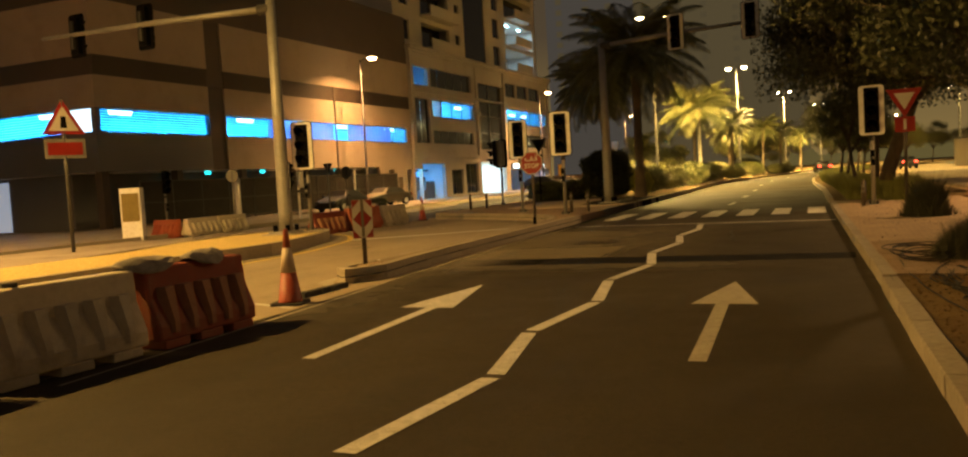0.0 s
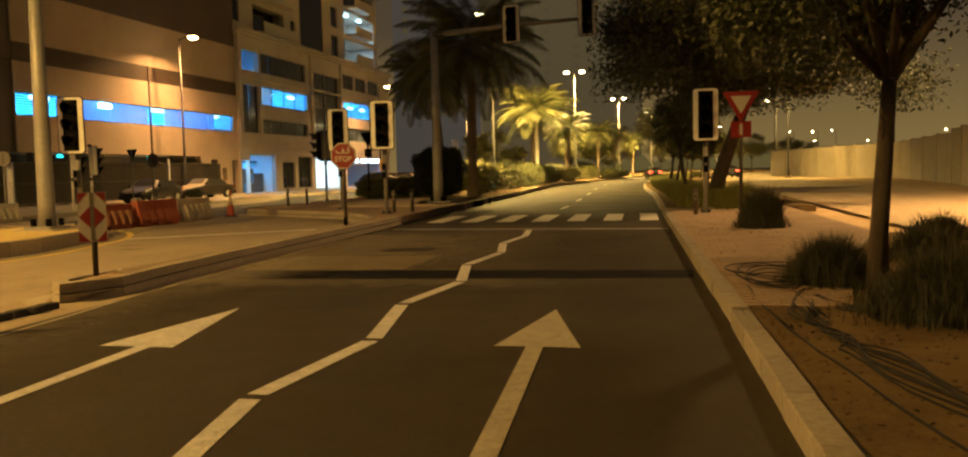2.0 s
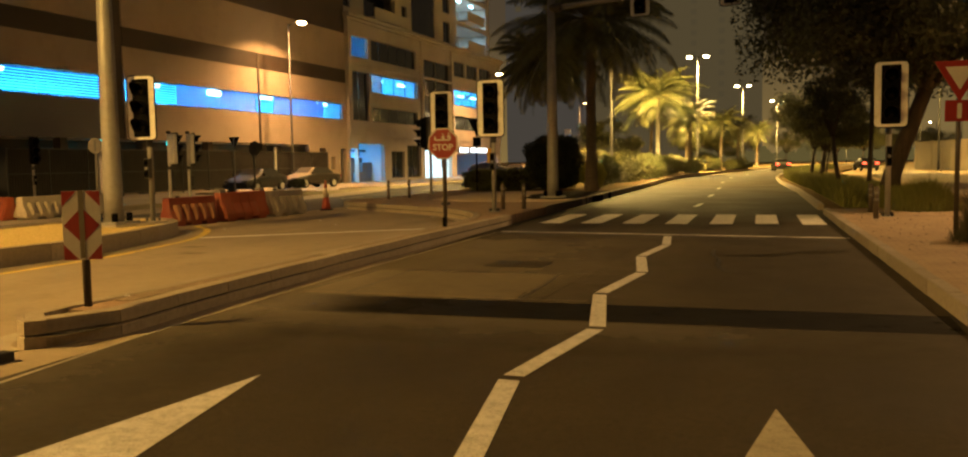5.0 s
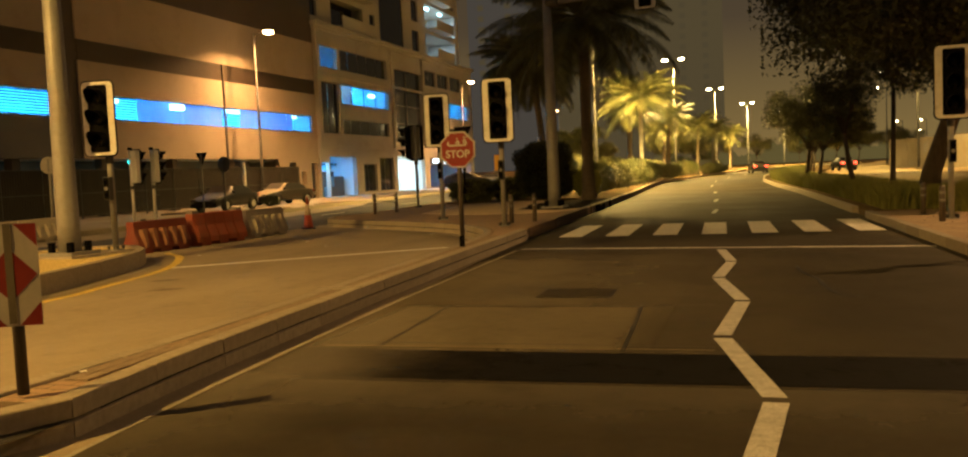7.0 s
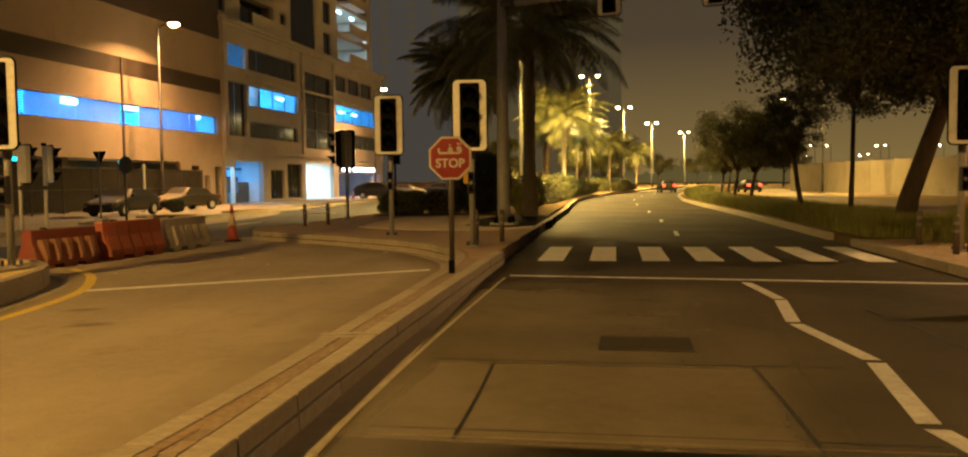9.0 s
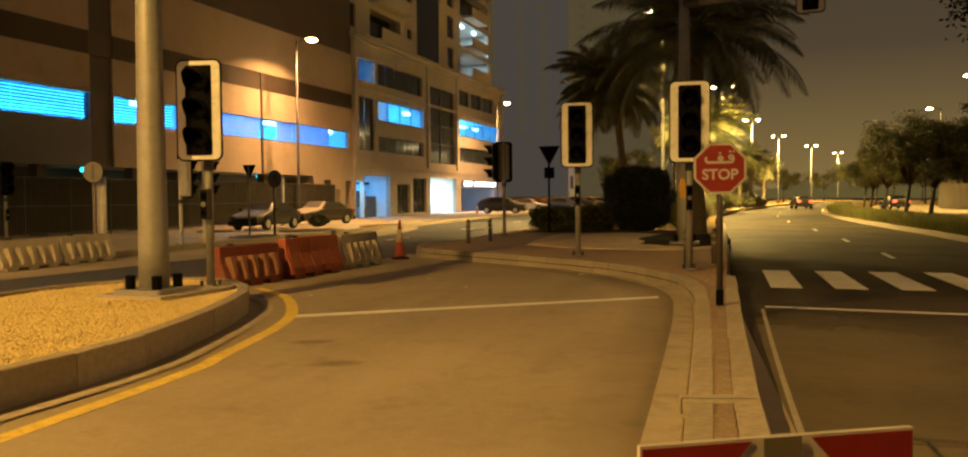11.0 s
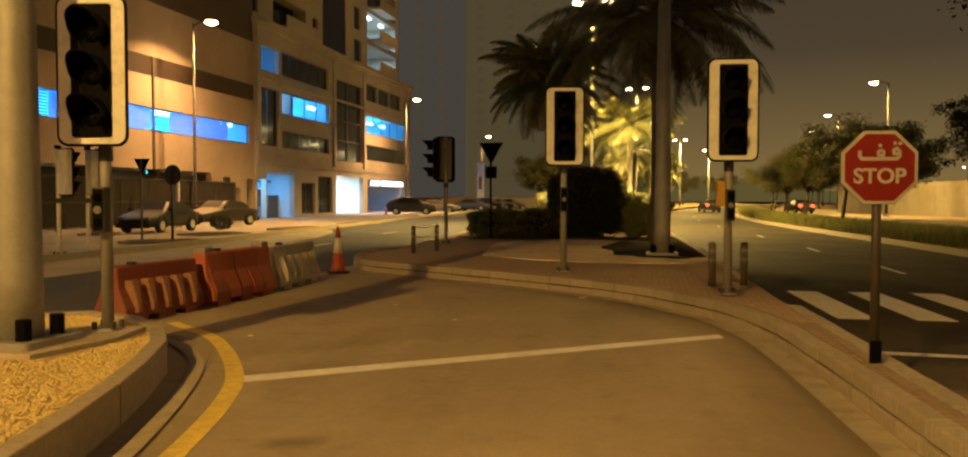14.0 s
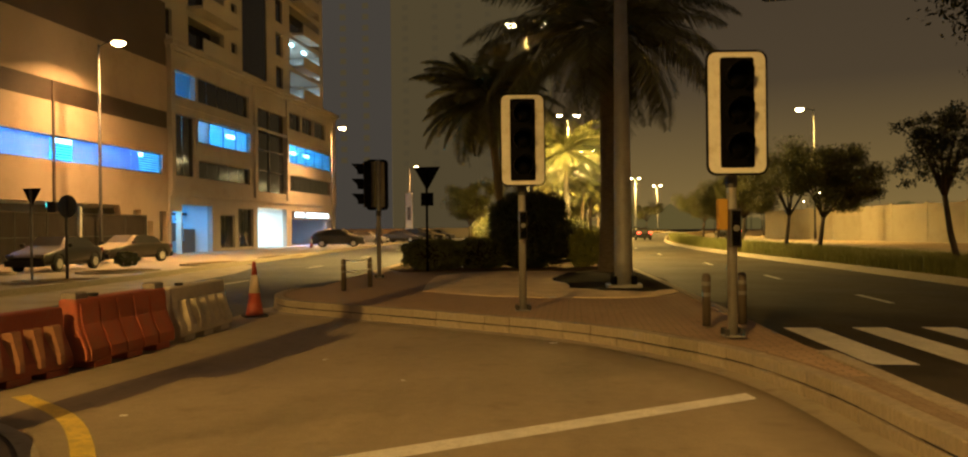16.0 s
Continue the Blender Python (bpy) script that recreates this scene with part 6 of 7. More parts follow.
def sandbag(x, y, z, turn, label="limp grey sandbag lying on the barrier"):
    ob = bmesh.new()
    bmesh.ops.create_icosphere(ob, subdivisions=3, radius=1)
    for v in ob.verts:
        n = noise.noise(v.co * 2.1 + Vector((x, y, 0))) * 0.18
        v.co = Vector((v.co.x * (0.17 + 0.06 * n), v.co.y * (0.34 + 0.1 * n), (v.co.z * 0.5 + 0.45 + n) * 0.12 - 0.10 * v.co.x ** 2))
    me = bpy.data.meshes.new("sandbag")
    ob.to_mesh(me)
    ob.free()
    me.materials.append(M["bag"])
    s = new("sandbag", me)
    s.matrix_basis = pose(x, y, z, 0, 0, turn)
    return tagged(s, label, "sandbag", "sandbags")


sandbag(-5.80, 7.75, 0.80, 12)
sandbag(-5.82, 6.95, 0.80, -10)


def cone(x, y, turn=0):
    ob = thing("traffic_cone", "dirty orange traffic cone with a pale sleeve", "traffic cone", pose(x, y, 0.004, 0, 0, turn), "traffic cones")
    part("base", Geo().prism(rounded(0.42, 0.42, 0.05), 0, 0.035), M["rubber"], ob)
    part("body", Geo().tube([(0, 0, 0.03), (0, 0, 0.06), (0, 0, 0.42)], [0.165, 0.15, 0.10], 20), M["cone_orange"], ob, smooth=True)
    part("sleeve", Geo().tube([(0, 0, 0.42), (0, 0, 0.74)], [0.102, 0.055], 20), M["cone_white"], ob, smooth=True)
    part("tip", Geo().tube([(0, 0, 0.74), (0, 0, 0.96), (0, 0, 0.98)], [0.054, 0.032, 0.025], 20), M["cone_orange"], ob, smooth=True)


cone(-6.17, 9.72, 15)
cone(-15.38, 31.15, 30)
cone(-32.5, 88.0, 10)


def bollard(x, y, z0=ZT, h=0.68):
    ob = thing("bollard", "brown metal bollard with pale reflective bands", "bollard", pose(x, y, z0), "bollards")
    part("post", Geo().tube([(0, 0, 0), (0, 0, h - 0.04), (0, 0, h)], [0.055, 0.055, 0.035], 14), M["bollard"], ob, smooth=True)
    for z in (h - 0.30, h - 0.16):
        part("band", Geo().tube([(0, 0, z), (0, 0, z + 0.05)], 0.058, 14), M["lamp_pole"], ob)


for x, y in ((-8.0, 27.75), (-7.5, 28.0), (-14.6, 34.2), (-14.3, 35.3)):
    bollard(x, y)
tape = thing("barrier_tape", "slack pale tape strung between two brown posts", "tape")
for z in (0.42, 0.66):
    sag = [(-14.6 + 0.3 * f, 34.2 + 1.1 * f, ZT + z - 0.22 * f * (1 - f)) for f in (0, 0.25, 0.5, 0.75, 1)]
    part("strand", Geo().tube(sag, 0.012, 6), M["white_board"], tape)
bollard(0.86, 26.3, 0.145)
bollard(0.92, 28.6, 0.145)
for x, y, t in ((-6.36, 10.30, 8), (-6.35, 10.52, -5), (-6.37, 10.76, 4), (-6.34, 10.98, 12), (-6.37, 11.22, -8)):
    b = part("loose_brick", Geo().box(-0.06, 0.06, -0.1, 0.1, 0.0, 0.075, c=0.008), M["rubber"], m=pose(x, y, 0.005, 0, 0, t))
    tagged(b, "loose dark paving brick on the road edge", "brick", "loose bricks")

# boundary wall and right-hand side
wl_ = Geo()
for (ax, ay), (bx, by), hgt in (((12.0, 117), (19.5, 84), 3.1), ((19.5, 84), (17.2, 62), 3.15), ((17.2, 62), (13.4, 42), 3.3), ((13.4, 42), (13.2, -10), 3.3)):
    run_ = math.hypot(bx - ax, by - ay)
    bays = round(run_ / 5.2)
    m = pose(ax, ay, 0, 0, 0, math.degrees(math.atan2(by - ay, bx - ax)))
    for k in range(bays):
        wl_.box(run_ * k / bays, run_ * (k + 1) / bays, 0, 0.2, -0.05, hgt, m).box(run_ * k / bays, run_ * k / bays + 0.35, -0.03, 0.23, -0.05, hgt + 0.1, m)
bw = part("boundary_wall", wl_, M["boundary"])
tagged(bw, "long pale rendered boundary wall", "wall", kind="structure")
lw = part("low_wall", Geo().box(-60, -24, 150, 150.3, -0.05, 1.6), M["boundary"])
tagged(lw, "low pale wall behind the parked cars", "wall", kind="structure")
py = thing("pylon_sign", "tall white pylon sign by the car park", "sign", pose(-29.8, 118, 0))
part("panel", Geo().box(-0.42, 0.42, -0.15, 0.15, 1.6, 5.9), M["white_board"], py)
part("lettering_bar", Geo().box(-0.2, 0.2, -0.17, -0.15, 2.6, 4.2), M["sign_grey"], py)
part("foot", Geo().box(-0.5, 0.5, -0.25, 0.25, 0, 1.6), M["white_board"], py)

# ---- cars ----
def car(x, y, turn, paint, label, suv=False, tail=False, z0=0.02):
    ob = thing("car", label, "car", pose(x, y, z0, 0, 0, turn), "parked cars")
    L, W2 = 2.25, 0.88
    hgt = 0.24 if suv else 0.0
    # stations along the length: (y, half width, belt height, roof height, roof half width)
    st = [(-L, 0.66, 0.62, 0.62, 0.60), (-L + 0.12, 0.78, 0.74, 0.74, 0.72), (-1.35, W2, 0.86, 0.90, 0.76), (-0.95, W2, 0.90, 1.02, 0.72), (-0.35, W2, 0.93, 1.40, 0.60),
          (0.45, W2, 0.94, 1.44, 0.60), (1.05, W2, 0.95, 1.34 + hgt * 0.4, 0.58), (1.55, W2 - 0.02, 0.96, 1.05 + hgt, 0.66), (L - 0.10, 0.80, 0.92, 0.95 + hgt * 0.5, 0.72), (L, 0.68, 0.70, 0.72, 0.64)]
    vs, fs, n = [], [], 10
    for yy, w, belt, roof, rw in st:
        belt, roof = belt + hgt * 0.5, roof + hgt
        sec = [(w * 0.9, 0.22), (w, 0.36), (w, belt - 0.1), (w - 0.04, belt), (rw, roof - 0.03)]
        ring = sec + [(-a, b) for a, b in sec[::-1]]
        vs += [(a, yy, b) for a, b in ring]
    for i in range(len(st) - 1):
        fs += [(i * n + k, i * n + (k + 1) % n, (i + 1) * n + (k + 1) % n, (i + 1) * n + k) for k in range(n)]
    fs += [tuple(range(n)), tuple(range(len(st) * n - 1, (len(st) - 1) * n - 1, -1))]
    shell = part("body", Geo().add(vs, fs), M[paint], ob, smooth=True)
    mod = shell.modifiers.new("round", "SUBSURF")
    mod.levels = mod.render_levels = 2
    for s in (-1, 1):
        for yy in (-1.38, 1.36):
            arch = [(s * 0.875, yy + 0.40 * math.cos(a), max(0.2, 0.315 + 0.40 * math.sin(a))) for a in np.linspace(-0.2, math.pi + 0.2, 13)]
            part("wheel_arch", Geo().tube(arch, 0.035, 6), M["rubber"], ob)
    # glass: side windows, windscreen and rear window a little proud of the body
    for s in (-1, 1):
        gl = [(-0.80, 0.98), (-0.30, 1.34), (0.45, 1.38), (1.0, 1.28), (1.35, 1.02)]
        vv = []
        for yy, zz in gl:
            f = (zz - 0.93) / 0.5
            vv.append((s * (0.865 - 0.255 * f), yy, zz + hgt * 0.8))
        vv += [(s * 0.868, 1.3, 0.97 + hgt * 0.6), (s * 0.868, -0.75, 0.96 + hgt * 0.6)]
        part("side_window", Geo().add(vv, [tuple(range(len(vv)))]), M["car_glass"], ob)
    part("windscreen", Geo().add([(-0.66, -0.93, 1.03 + hgt), (0.66, -0.93, 1.03 + hgt), (0.56, -0.40, 1.385 + hgt), (-0.56, -0.40, 1.385 + hgt)], [(0, 1, 2, 3)]), M["dusty_glass"], ob, "windscreen coated with pale dust")
    part("rear_window", Geo().add([(-0.55, 1.10, 1.33 + hgt * 1.3), (0.55, 1.10, 1.33 + hgt * 1.3), (0.62, 1.54, 1.08 + hgt), (-0.62, 1.54, 1.08 + hgt)], [(0, 1, 2, 3)]), M["car_glass"], ob)
    for s in (-1, 1):
        part("headlight", Geo().box(s * 0.60 - 0.17, s * 0.60 + 0.17, -L - 0.02, -L + 0.10, 0.56 + hgt * 0.5, 0.70 + hgt * 0.5), M["headlamp"], ob, bevel=0.02)
        part("tail_light", Geo().box(s * 0.62 - 0.15, s * 0.62 + 0.15, L - 0.10, L + 0.02, 0.70 + hgt * 0.5, 0.88 + hgt * 0.5), M["tail_light" if tail else "sign_red"], ob, bevel=0.02)
        part("mirror", Geo().box(s * 0.98 - 0.09, s * 0.98 + 0.09, -0.85, -0.70, 0.95 + hgt, 1.10 + hgt), M[paint], ob, bevel=0.03)
        for yy in (-1.38, 1.36):
            wh = part("wheel", Geo().tube([(s * 0.68, yy, 0.315), (s * 0.70, yy, 0.315), (s * 0.88, yy, 0.315), (s * 0.90, yy, 0.315)], [0.28, 0.315, 0.315, 0.28], 20), M["rubber"], ob)
            part("rim", Geo().tube([(s * 0.895, yy, 0.315), (s * 0.91, yy, 0.315)], [0.20, 0.19], 14), M["chrome"], wh)
    part("front_bumper", Geo().box(-0.80, 0.80, -L - 0.03, -L + 0.06, 0.24, 0.46), M["rubber"], ob, bevel=0.03)
    part("rear_bumper", Geo().box(-0.82, 0.82, L - 0.06, L + 0.03, 0.26, 0.50), M[paint], ob, bevel=0.03)
    return ob


car(-30.8, 49.2, 3, "car_black", "dusty black hatchback parked on the forecourt", suv=False)
car(-32.2, 57.4, -13, "car_beige", "dusty beige saloon parked on the forecourt")
car(-30.5, 89.5, 100, "car_grey", "dark grey off-road car parked at the kerb", suv=True)
car(-30.0, 97.0, 95, "car_white", "pale car parked at the kerb")
for k in range(4):
    car(-29.5 + 0.4 * k, 112 + 6.2 * k, 80 + 3 * k, ("car_grey", "car_black", "car_beige", "car_white")[k], "parked car in the far row", suv=k == 1)
for k in range(4):
    car(-22.0 + 2.6 * k, 138 + 1.5 * k, 170, ("car_white", "car_beige", "car_white", "car_grey")[k], "parked car in the far row")
car(-2.6, 112, 188, "car_grey", "dark car far along the road with red tail lights", tail=True)
car(6.15, 107, 189, "car_grey", "car on the service road with red tail lights", tail=True)

# ---- plants ----
def rand_unit(rng, n):
    v = rng.normal(size=(n, 3))
    return v / np.linalg.norm(v, axis=1)[:, None]


def leaf_quads(rng, centres, size, flat=0.0):
    """Small leaves with their own turn at the given centres."""
    n = len(centres)
    a = rand_unit(rng, n)
    a[:, 2] *= 1 - flat
    b = np.cross(a, rand_unit(rng, n))
    b /= np.linalg.norm(b, axis=1)[:, None] + 1e-9
    s = size * rng.uniform(0.6, 1.3, (n, 1))
    a, b = a * s, b * s * 0.42
    return np.stack([centres - a, centres + b, centres + a, centres - b], axis=1)


def tree_crown(rng, clumps, per, size):
    """clumps: rows of x, y, z, radius."""
    out = []
    for cx, cy, cz, r in clumps:
        d = np.clip(rng.normal(size=(per, 3)) * 0.46, -0.95, 0.95) * r
        d[:, 2] *= 0.72
        out.append(leaf_quads(rng, d + (cx, cy, cz), size))
    return np.concatenate(out)


def broad_tree(name, x, y, z0, height, spread, lean, seed, per, label, trunk_r=0.16, leaf=0.075, clumps=46, low=0.42, group="trees beside the road", foliage="leaf", fork_at=0.36):
    rng = np.random.default_rng(seed)
    ob = thing(name, label, "tree", pose(x, y, z0), group)
    fork = Vector((lean[0], lean[1], height * fork_at))
    g = Geo()
    g.tube([(0, 0, -0.05), (lean[0] * 0.15, lean[1] * 0.15, height * 0.10), (lean[0] * 0.6, lean[1] * 0.55, height * 0.24), fork], [trunk_r * 1.35, trunk_r * 1.05, trunk_r * 0.95, trunk_r * 0.85], 12)
    part("trunk", g, M["bark"], ob, smooth=True)
    ends = []
    limbs = Geo()
    for k in range(8):
        a = 2 * math.pi * (k + rng.uniform(-0.3, 0.3)) / 8
        r = spread * rng.uniform(0.35, 0.75)
        e = fork + Vector((r * math.cos(a), r * math.sin(a), height * rng.uniform(0.18, 0.48)))
        midp = fork.lerp(e, 0.5) + Vector((0, 0, height * 0.05))
        limbs.tube([fork - Vector((0, 0, 0.08)), midp, e], [trunk_r * 0.6, trunk_r * 0.38, trunk_r * 0.12], 7)
        for j in range(3):
            t = e + Vector((rng.uniform(-1, 1), rng.uniform(-1, 1), rng.uniform(-0.4, 0.7))) * spread * 0.3
            limbs.tube([midp.lerp(e, 0.3 + 0.3 * j), t], [trunk_r * 0.2, 0.01], 5)
            ends.append(t)
    part("limb", limbs, M["bark"], ob, smooth=True)
    cl = []
    for k in range(clumps):
        if k < len(ends):
            c = ends[k]
        else:
            d = rand_unit(rng, 1)[0] * spread * rng.uniform(0.3, 1.0)
            c = Vector((fork.x + d[0], fork.y + d[1], height * (low + 0.55 * rng.uniform(0, 1)) + 0))
            edge_r = math.hypot(d[0], d[1]) / spread
            c.z = min(c.z, height * (1.0 - 0.35 * edge_r ** 2))
        cl.append((c.x, c.y, c.z, spread * rng.uniform(0.16, 0.34)))
    part("crown", Geo().quads(tree_crown(rng, cl, per, leaf)), M[foliage], ob)
    return ob


broad_tree("road_tree", 1.58, 32.2, 0.13, 8.8, 5.0, (0.95, 0.2), 3, 1700, "leaning dark tree with a wide dense crown", 0.22, 0.075, 100, 0.40)
broad_tree("road_tree", 2.34, 12.35, 0.12, 6.0, 2.6, (0.15, 0.2), 5, 1500, "young dark tree with a straight trunk by the verge", 0.085, 0.04, 52, 0.44)
broad_tree("road_tree", 0.8, 41.2, 0.13, 4.7, 1.25, (-0.30, 0.1), 71, 130, "slender tree leaning over the grass strip with a thin crown", 0.085, 0.05, 70, 0.52, fork_at=0.46)
broad_tree("road_tree", 1.5, 37.3, 0.13, 6.2, 1.7, (0.06, 0.0), 72, 260, "slender straight tree in the grass strip with a high crown", 0.075, 0.05, 80, 0.54, fork_at=0.56)
for k, (x, y, h, s) in enumerate(((0.35, 53.0, 4.7, 2.3), (-0.05, 57.0, 5.1, 2.6), (1.0, 73.0, 5.2, 2.6), (1.6, 86.0, 5.0, 2.6), (3.0, 104, 5.5, 3.0), (7.5, 134, 6.0, 3.2), (13, 160, 6.5, 3.6))):
    broad_tree("road_tree", x, y, 0.13, h, s, (0.2, 0.1), 20 + k, 1150, "round-headed street tree in the grass strip", 0.09, 0.055, 38, 0.46, foliage="street_leaf")
for k, (x, y, h, s) in enumerate(((-18.0, 84, 5.4, 2.8), (-12.5, 108, 5.5, 3.0), (-10.5, 122, 5.2, 2.8), (-9.0, 145, 6.0, 3.2), (-3.0, 180, 6.5, 3.6), (6, 210, 7, 4.0), (22, 190, 7, 4.0), (-24, 130, 5, 2.6), (32, 240, 8, 5))):
    broad_tree("median_tree", x, y, 0.15, h, s, (0.1, 0.1), 40 + k, 300, "leafy tree in the planted median", 0.1, 0.10, 30, 0.36, "trees of the median", "street_leaf")


def palm(x, y, z0, trunk_h, frond_len, seed, label, fronds=46, trunk_r=0.2, lean=(0.0, 0.0), leaflets=42, wide=0.034, foliage="palm_leaf", droop=1.75, skirt=0):
    rng = np.random.default_rng(seed)
    ob = thing("palm_tree", label, "palm tree", pose(x, y, z0), "palms of the median")
    g = Geo()
    n = 26
    pts = [(lean[0] * (k / n) ** 2, lean[1] * (k / n) ** 2, trunk_h * k / n - 0.05) for k in range(n + 1)]
    g.tube(pts, [trunk_r * (1.25 - 0.45 * min(1, 4 * k / n) + (0.10 if k % 2 else 0.0) + (0.25 if k > n - 3 else 0)) for k in range(n + 1)], 14)
    part("trunk", g, M["palm_bark"], ob)
    top = Vector((lean[0], lean[1], trunk_h - 0.05))
    rach, quads = Geo(), []
    for k in range(fronds):
        a = 2.39996 * k + rng.uniform(-0.2, 0.2)
        rise = 1.25 - droop * (k / fronds) + rng.uniform(-0.12, 0.12)
        L = frond_len * rng.uniform(0.85, 1.1) * (0.8 + 0.2 * min(1, k / 12))
        out = Vector((math.cos(a), math.sin(a), 0))
        line, p, ang = [], top.copy(), rise
        m = 14
        for j in range(m + 1):
            line.append(p.copy())
            p = p + (out * math.cos(ang) + Vector((0, 0, math.sin(ang)))) * (L / m)
            ang -= (1.35 + 0.35 * rng.uniform(-1, 1)) / m * (0.5 + j / m)
        rach.tube(line, [0.028 * (1 - 0.85 * j / m) for j in range(m + 1)], 5)
        side = Vector((-math.sin(a), math.cos(a), 0))
        for j in range(leaflets):
            f = 0.14 + 0.85 * j / leaflets
            i = min(int(f * m), m - 1)
            base = line[i].lerp(line[i + 1], f * m - i)
            d = (line[i + 1] - line[i]).normalized()
            upv = side.cross(d).normalized()
            ll = frond_len * 0.26 * math.sin(math.pi * min(1.0, 0.18 + 0.8 * f)) * rng.uniform(0.8, 1.15) + 0.05
            for s in (-1, 1):
                w = (side * s * 0.85 + d * 0.55 + upv * 0.30).normalized()
                tip = base + w * ll + Vector((0, 0, -0.16 * ll))
                mid = base + w * ll * 0.45 + upv * 0.01
                quads.append([tuple(base), tuple(mid + d * wide), tuple(tip), tuple(mid - d * wide)])
    part("rachis", rach, M[foliage], ob)
    part("crown", Geo().quads(np.array(quads)), M[foliage], ob)
    if skirt:
        hang = []
        for k in range(skirt):
            a = 2.39996 * k
            out, side = Vector((math.cos(a), math.sin(a), 0)), Vector((-math.sin(a), math.cos(a), 0))
            r0, drop = rng.uniform(0.22, 0.5), rng.uniform(1.2, 2.5)
            p = top + out * r0 + Vector((0, 0, rng.uniform(-0.5, 0.25)))
            for j in range(26):
                f = j / 25
                q = p + out * (0.40 * math.sin(2.2 * f)) - Vector((0, 0, drop * f))
                for sgn in (-1, 1):
                    w = (side * sgn * 0.7 + out * rng.uniform(-0.3, 0.3) - Vector((0, 0, 0.8))).normalized() * rng.uniform(0.22, 0.42) * (1.1 - 0.6 * f)
                    m = q + w * 0.5
                    hang.append([tuple(q), tuple(m + out * 0.012), tuple(q + w), tuple(m - out * 0.012)])
        part("dead_fronds", Geo().quads(np.array(hang)), M["leaf"], ob, "dark skirt of hanging dead fronds")
    return ob


palm(-8.74, 41.2, ZT, 7.0, 4.3, 2, "tall dark date palm with a thick trunk beside the mast", 54, 0.24, foliage="palm_dark", skirt=46)
palm(-12.55, 49.8, ZT, 6.5, 3.3, 3, "dark date palm behind the clipped shrubs", 64, 0.19, (-0.6, 0.0), skirt=18)
palm(-10.24, 68.8, ZT, 5.9, 3.7, 4, "date palm glowing yellow under a street lamp", 52, 0.17, leaflets=60, wide=0.015, droop=1.45)
flood = thing("ground_floodlight", "small ground floodlight aimed up at the palm", "floodlight", pose(-10.05, 66.9, ZT, 0, 0, 0))
part("housing", Geo().box(-0.16, 0.16, -0.10, 0.10, 0.05, 0.26, pose(0, 0, 0, -55, 0, 0)), M["dark_steel"], flood, bevel=0.02)
part("bracket", Geo().box(-0.18, 0.18, -0.05, 0.05, 0, 0.10), M["dark_steel"], flood)
up_light = lamp("palm_floodlight", "SPOT", look((-10.05, 66.98, ZT + 0.42), (-10.22, 68.75, 4.2)), 2200, (1.0, 0.78, 0.26), 0.10)
up_light.data.spot_size, up_light.data.spot_blend = radians(130), 0.6
for k, (x, y, h) in enumerate(((-13.2, 84, 6.4), (-10.5, 90, 5.6), (-12.0, 100, 5.4), (-9.0, 107, 5.6), (-8.0, 120, 5.5), (-6.5, 140, 5.5), (-14.5, 92, 6.5))):
    palm(x, y, 0.16, h, 3.0, 10 + k, "date palm in the planted median", 42, 0.18, (0.15, 0), 34, 0.020)


def blades(rng, xy, z0, height, width):
    n = len(xy)
    base = np.column_stack([xy, np.full(n, z0)])
    a = rng.uniform(0, 2 * np.pi, n)
    h = height * rng.uniform(0.55, 1.1, n)
    w = width * rng.uniform(0.7, 1.3, n)
    t = np.column_stack([np.cos(a), np.sin(a), np.zeros(n)]) * w[:, None]
    b = rng.uniform(0, 2 * np.pi, n)
    bend = np.column_stack([np.cos(b), np.sin(b), np.zeros(n)]) * (h * rng.uniform(0.1, 0.5, n))[:, None]
    mid = base + np.column_stack([np.zeros((n, 2)), h * 0.6]) + bend * 0.35
    tip = base + np.column_stack([np.zeros((n, 2)), h]) + bend
    return np.concatenate([np.stack([base - t, base + t, mid + t * 0.8, mid - t * 0.8], 1), np.stack([mid - t * 0.8, mid + t * 0.8, tip + t * 0.1, tip - t * 0.1], 1)])


rng = np.random.default_rng(77)


def hedge(name, label, pts, height, width, material="grass", clump=None):
    ob = part(name, Geo().quads(blades(rng, pts, 0.12, height, width)), M[material])
    return tagged(ob, label, "hedge", kind="stuff")


def strip_points(y0, y1, d0, d1, n, table=XR):
    y = y0 + (y1 - y0) * rng.uniform(0, 1, n) ** 1.35
    x = np.interp(y, [p[0] for p in table], [p[1] for p in table]) + rng.uniform(d0, d1, n)
    return np.column_stack([x, y])


hedge("grass_hedge", "dense clipped green grass hedge along the road", strip_points(30.8, 125, 0.55, 2.4, 70000), 0.56, 0.012)


def tuft(name, x, y, r, height, n, material, label, width=0.010):
    d = rng.normal(size=(n, 2)) * r * 0.5
    dome = np.exp(-(d ** 2).sum(1) / (1.9 * r * r)) * (1 + 0.22 * np.sin(9 * d[:, 0] / r) * np.cos(7 * d[:, 1] / r))
    ob = part(name, Geo().quads(blades(rng, d, 0, height * 1.1 * np.maximum(dome, 0.15), width)), M[material], m=pose(x, y, 0.12))
    tagged(ob, label, "shrub", "tufts", kind="stuff")


tuft("grass_tuft", 1.98, 12.75, 0.40, 0.46, 9000, "dry_grass", "dark grassy tuft on the dry verge", 0.0035)
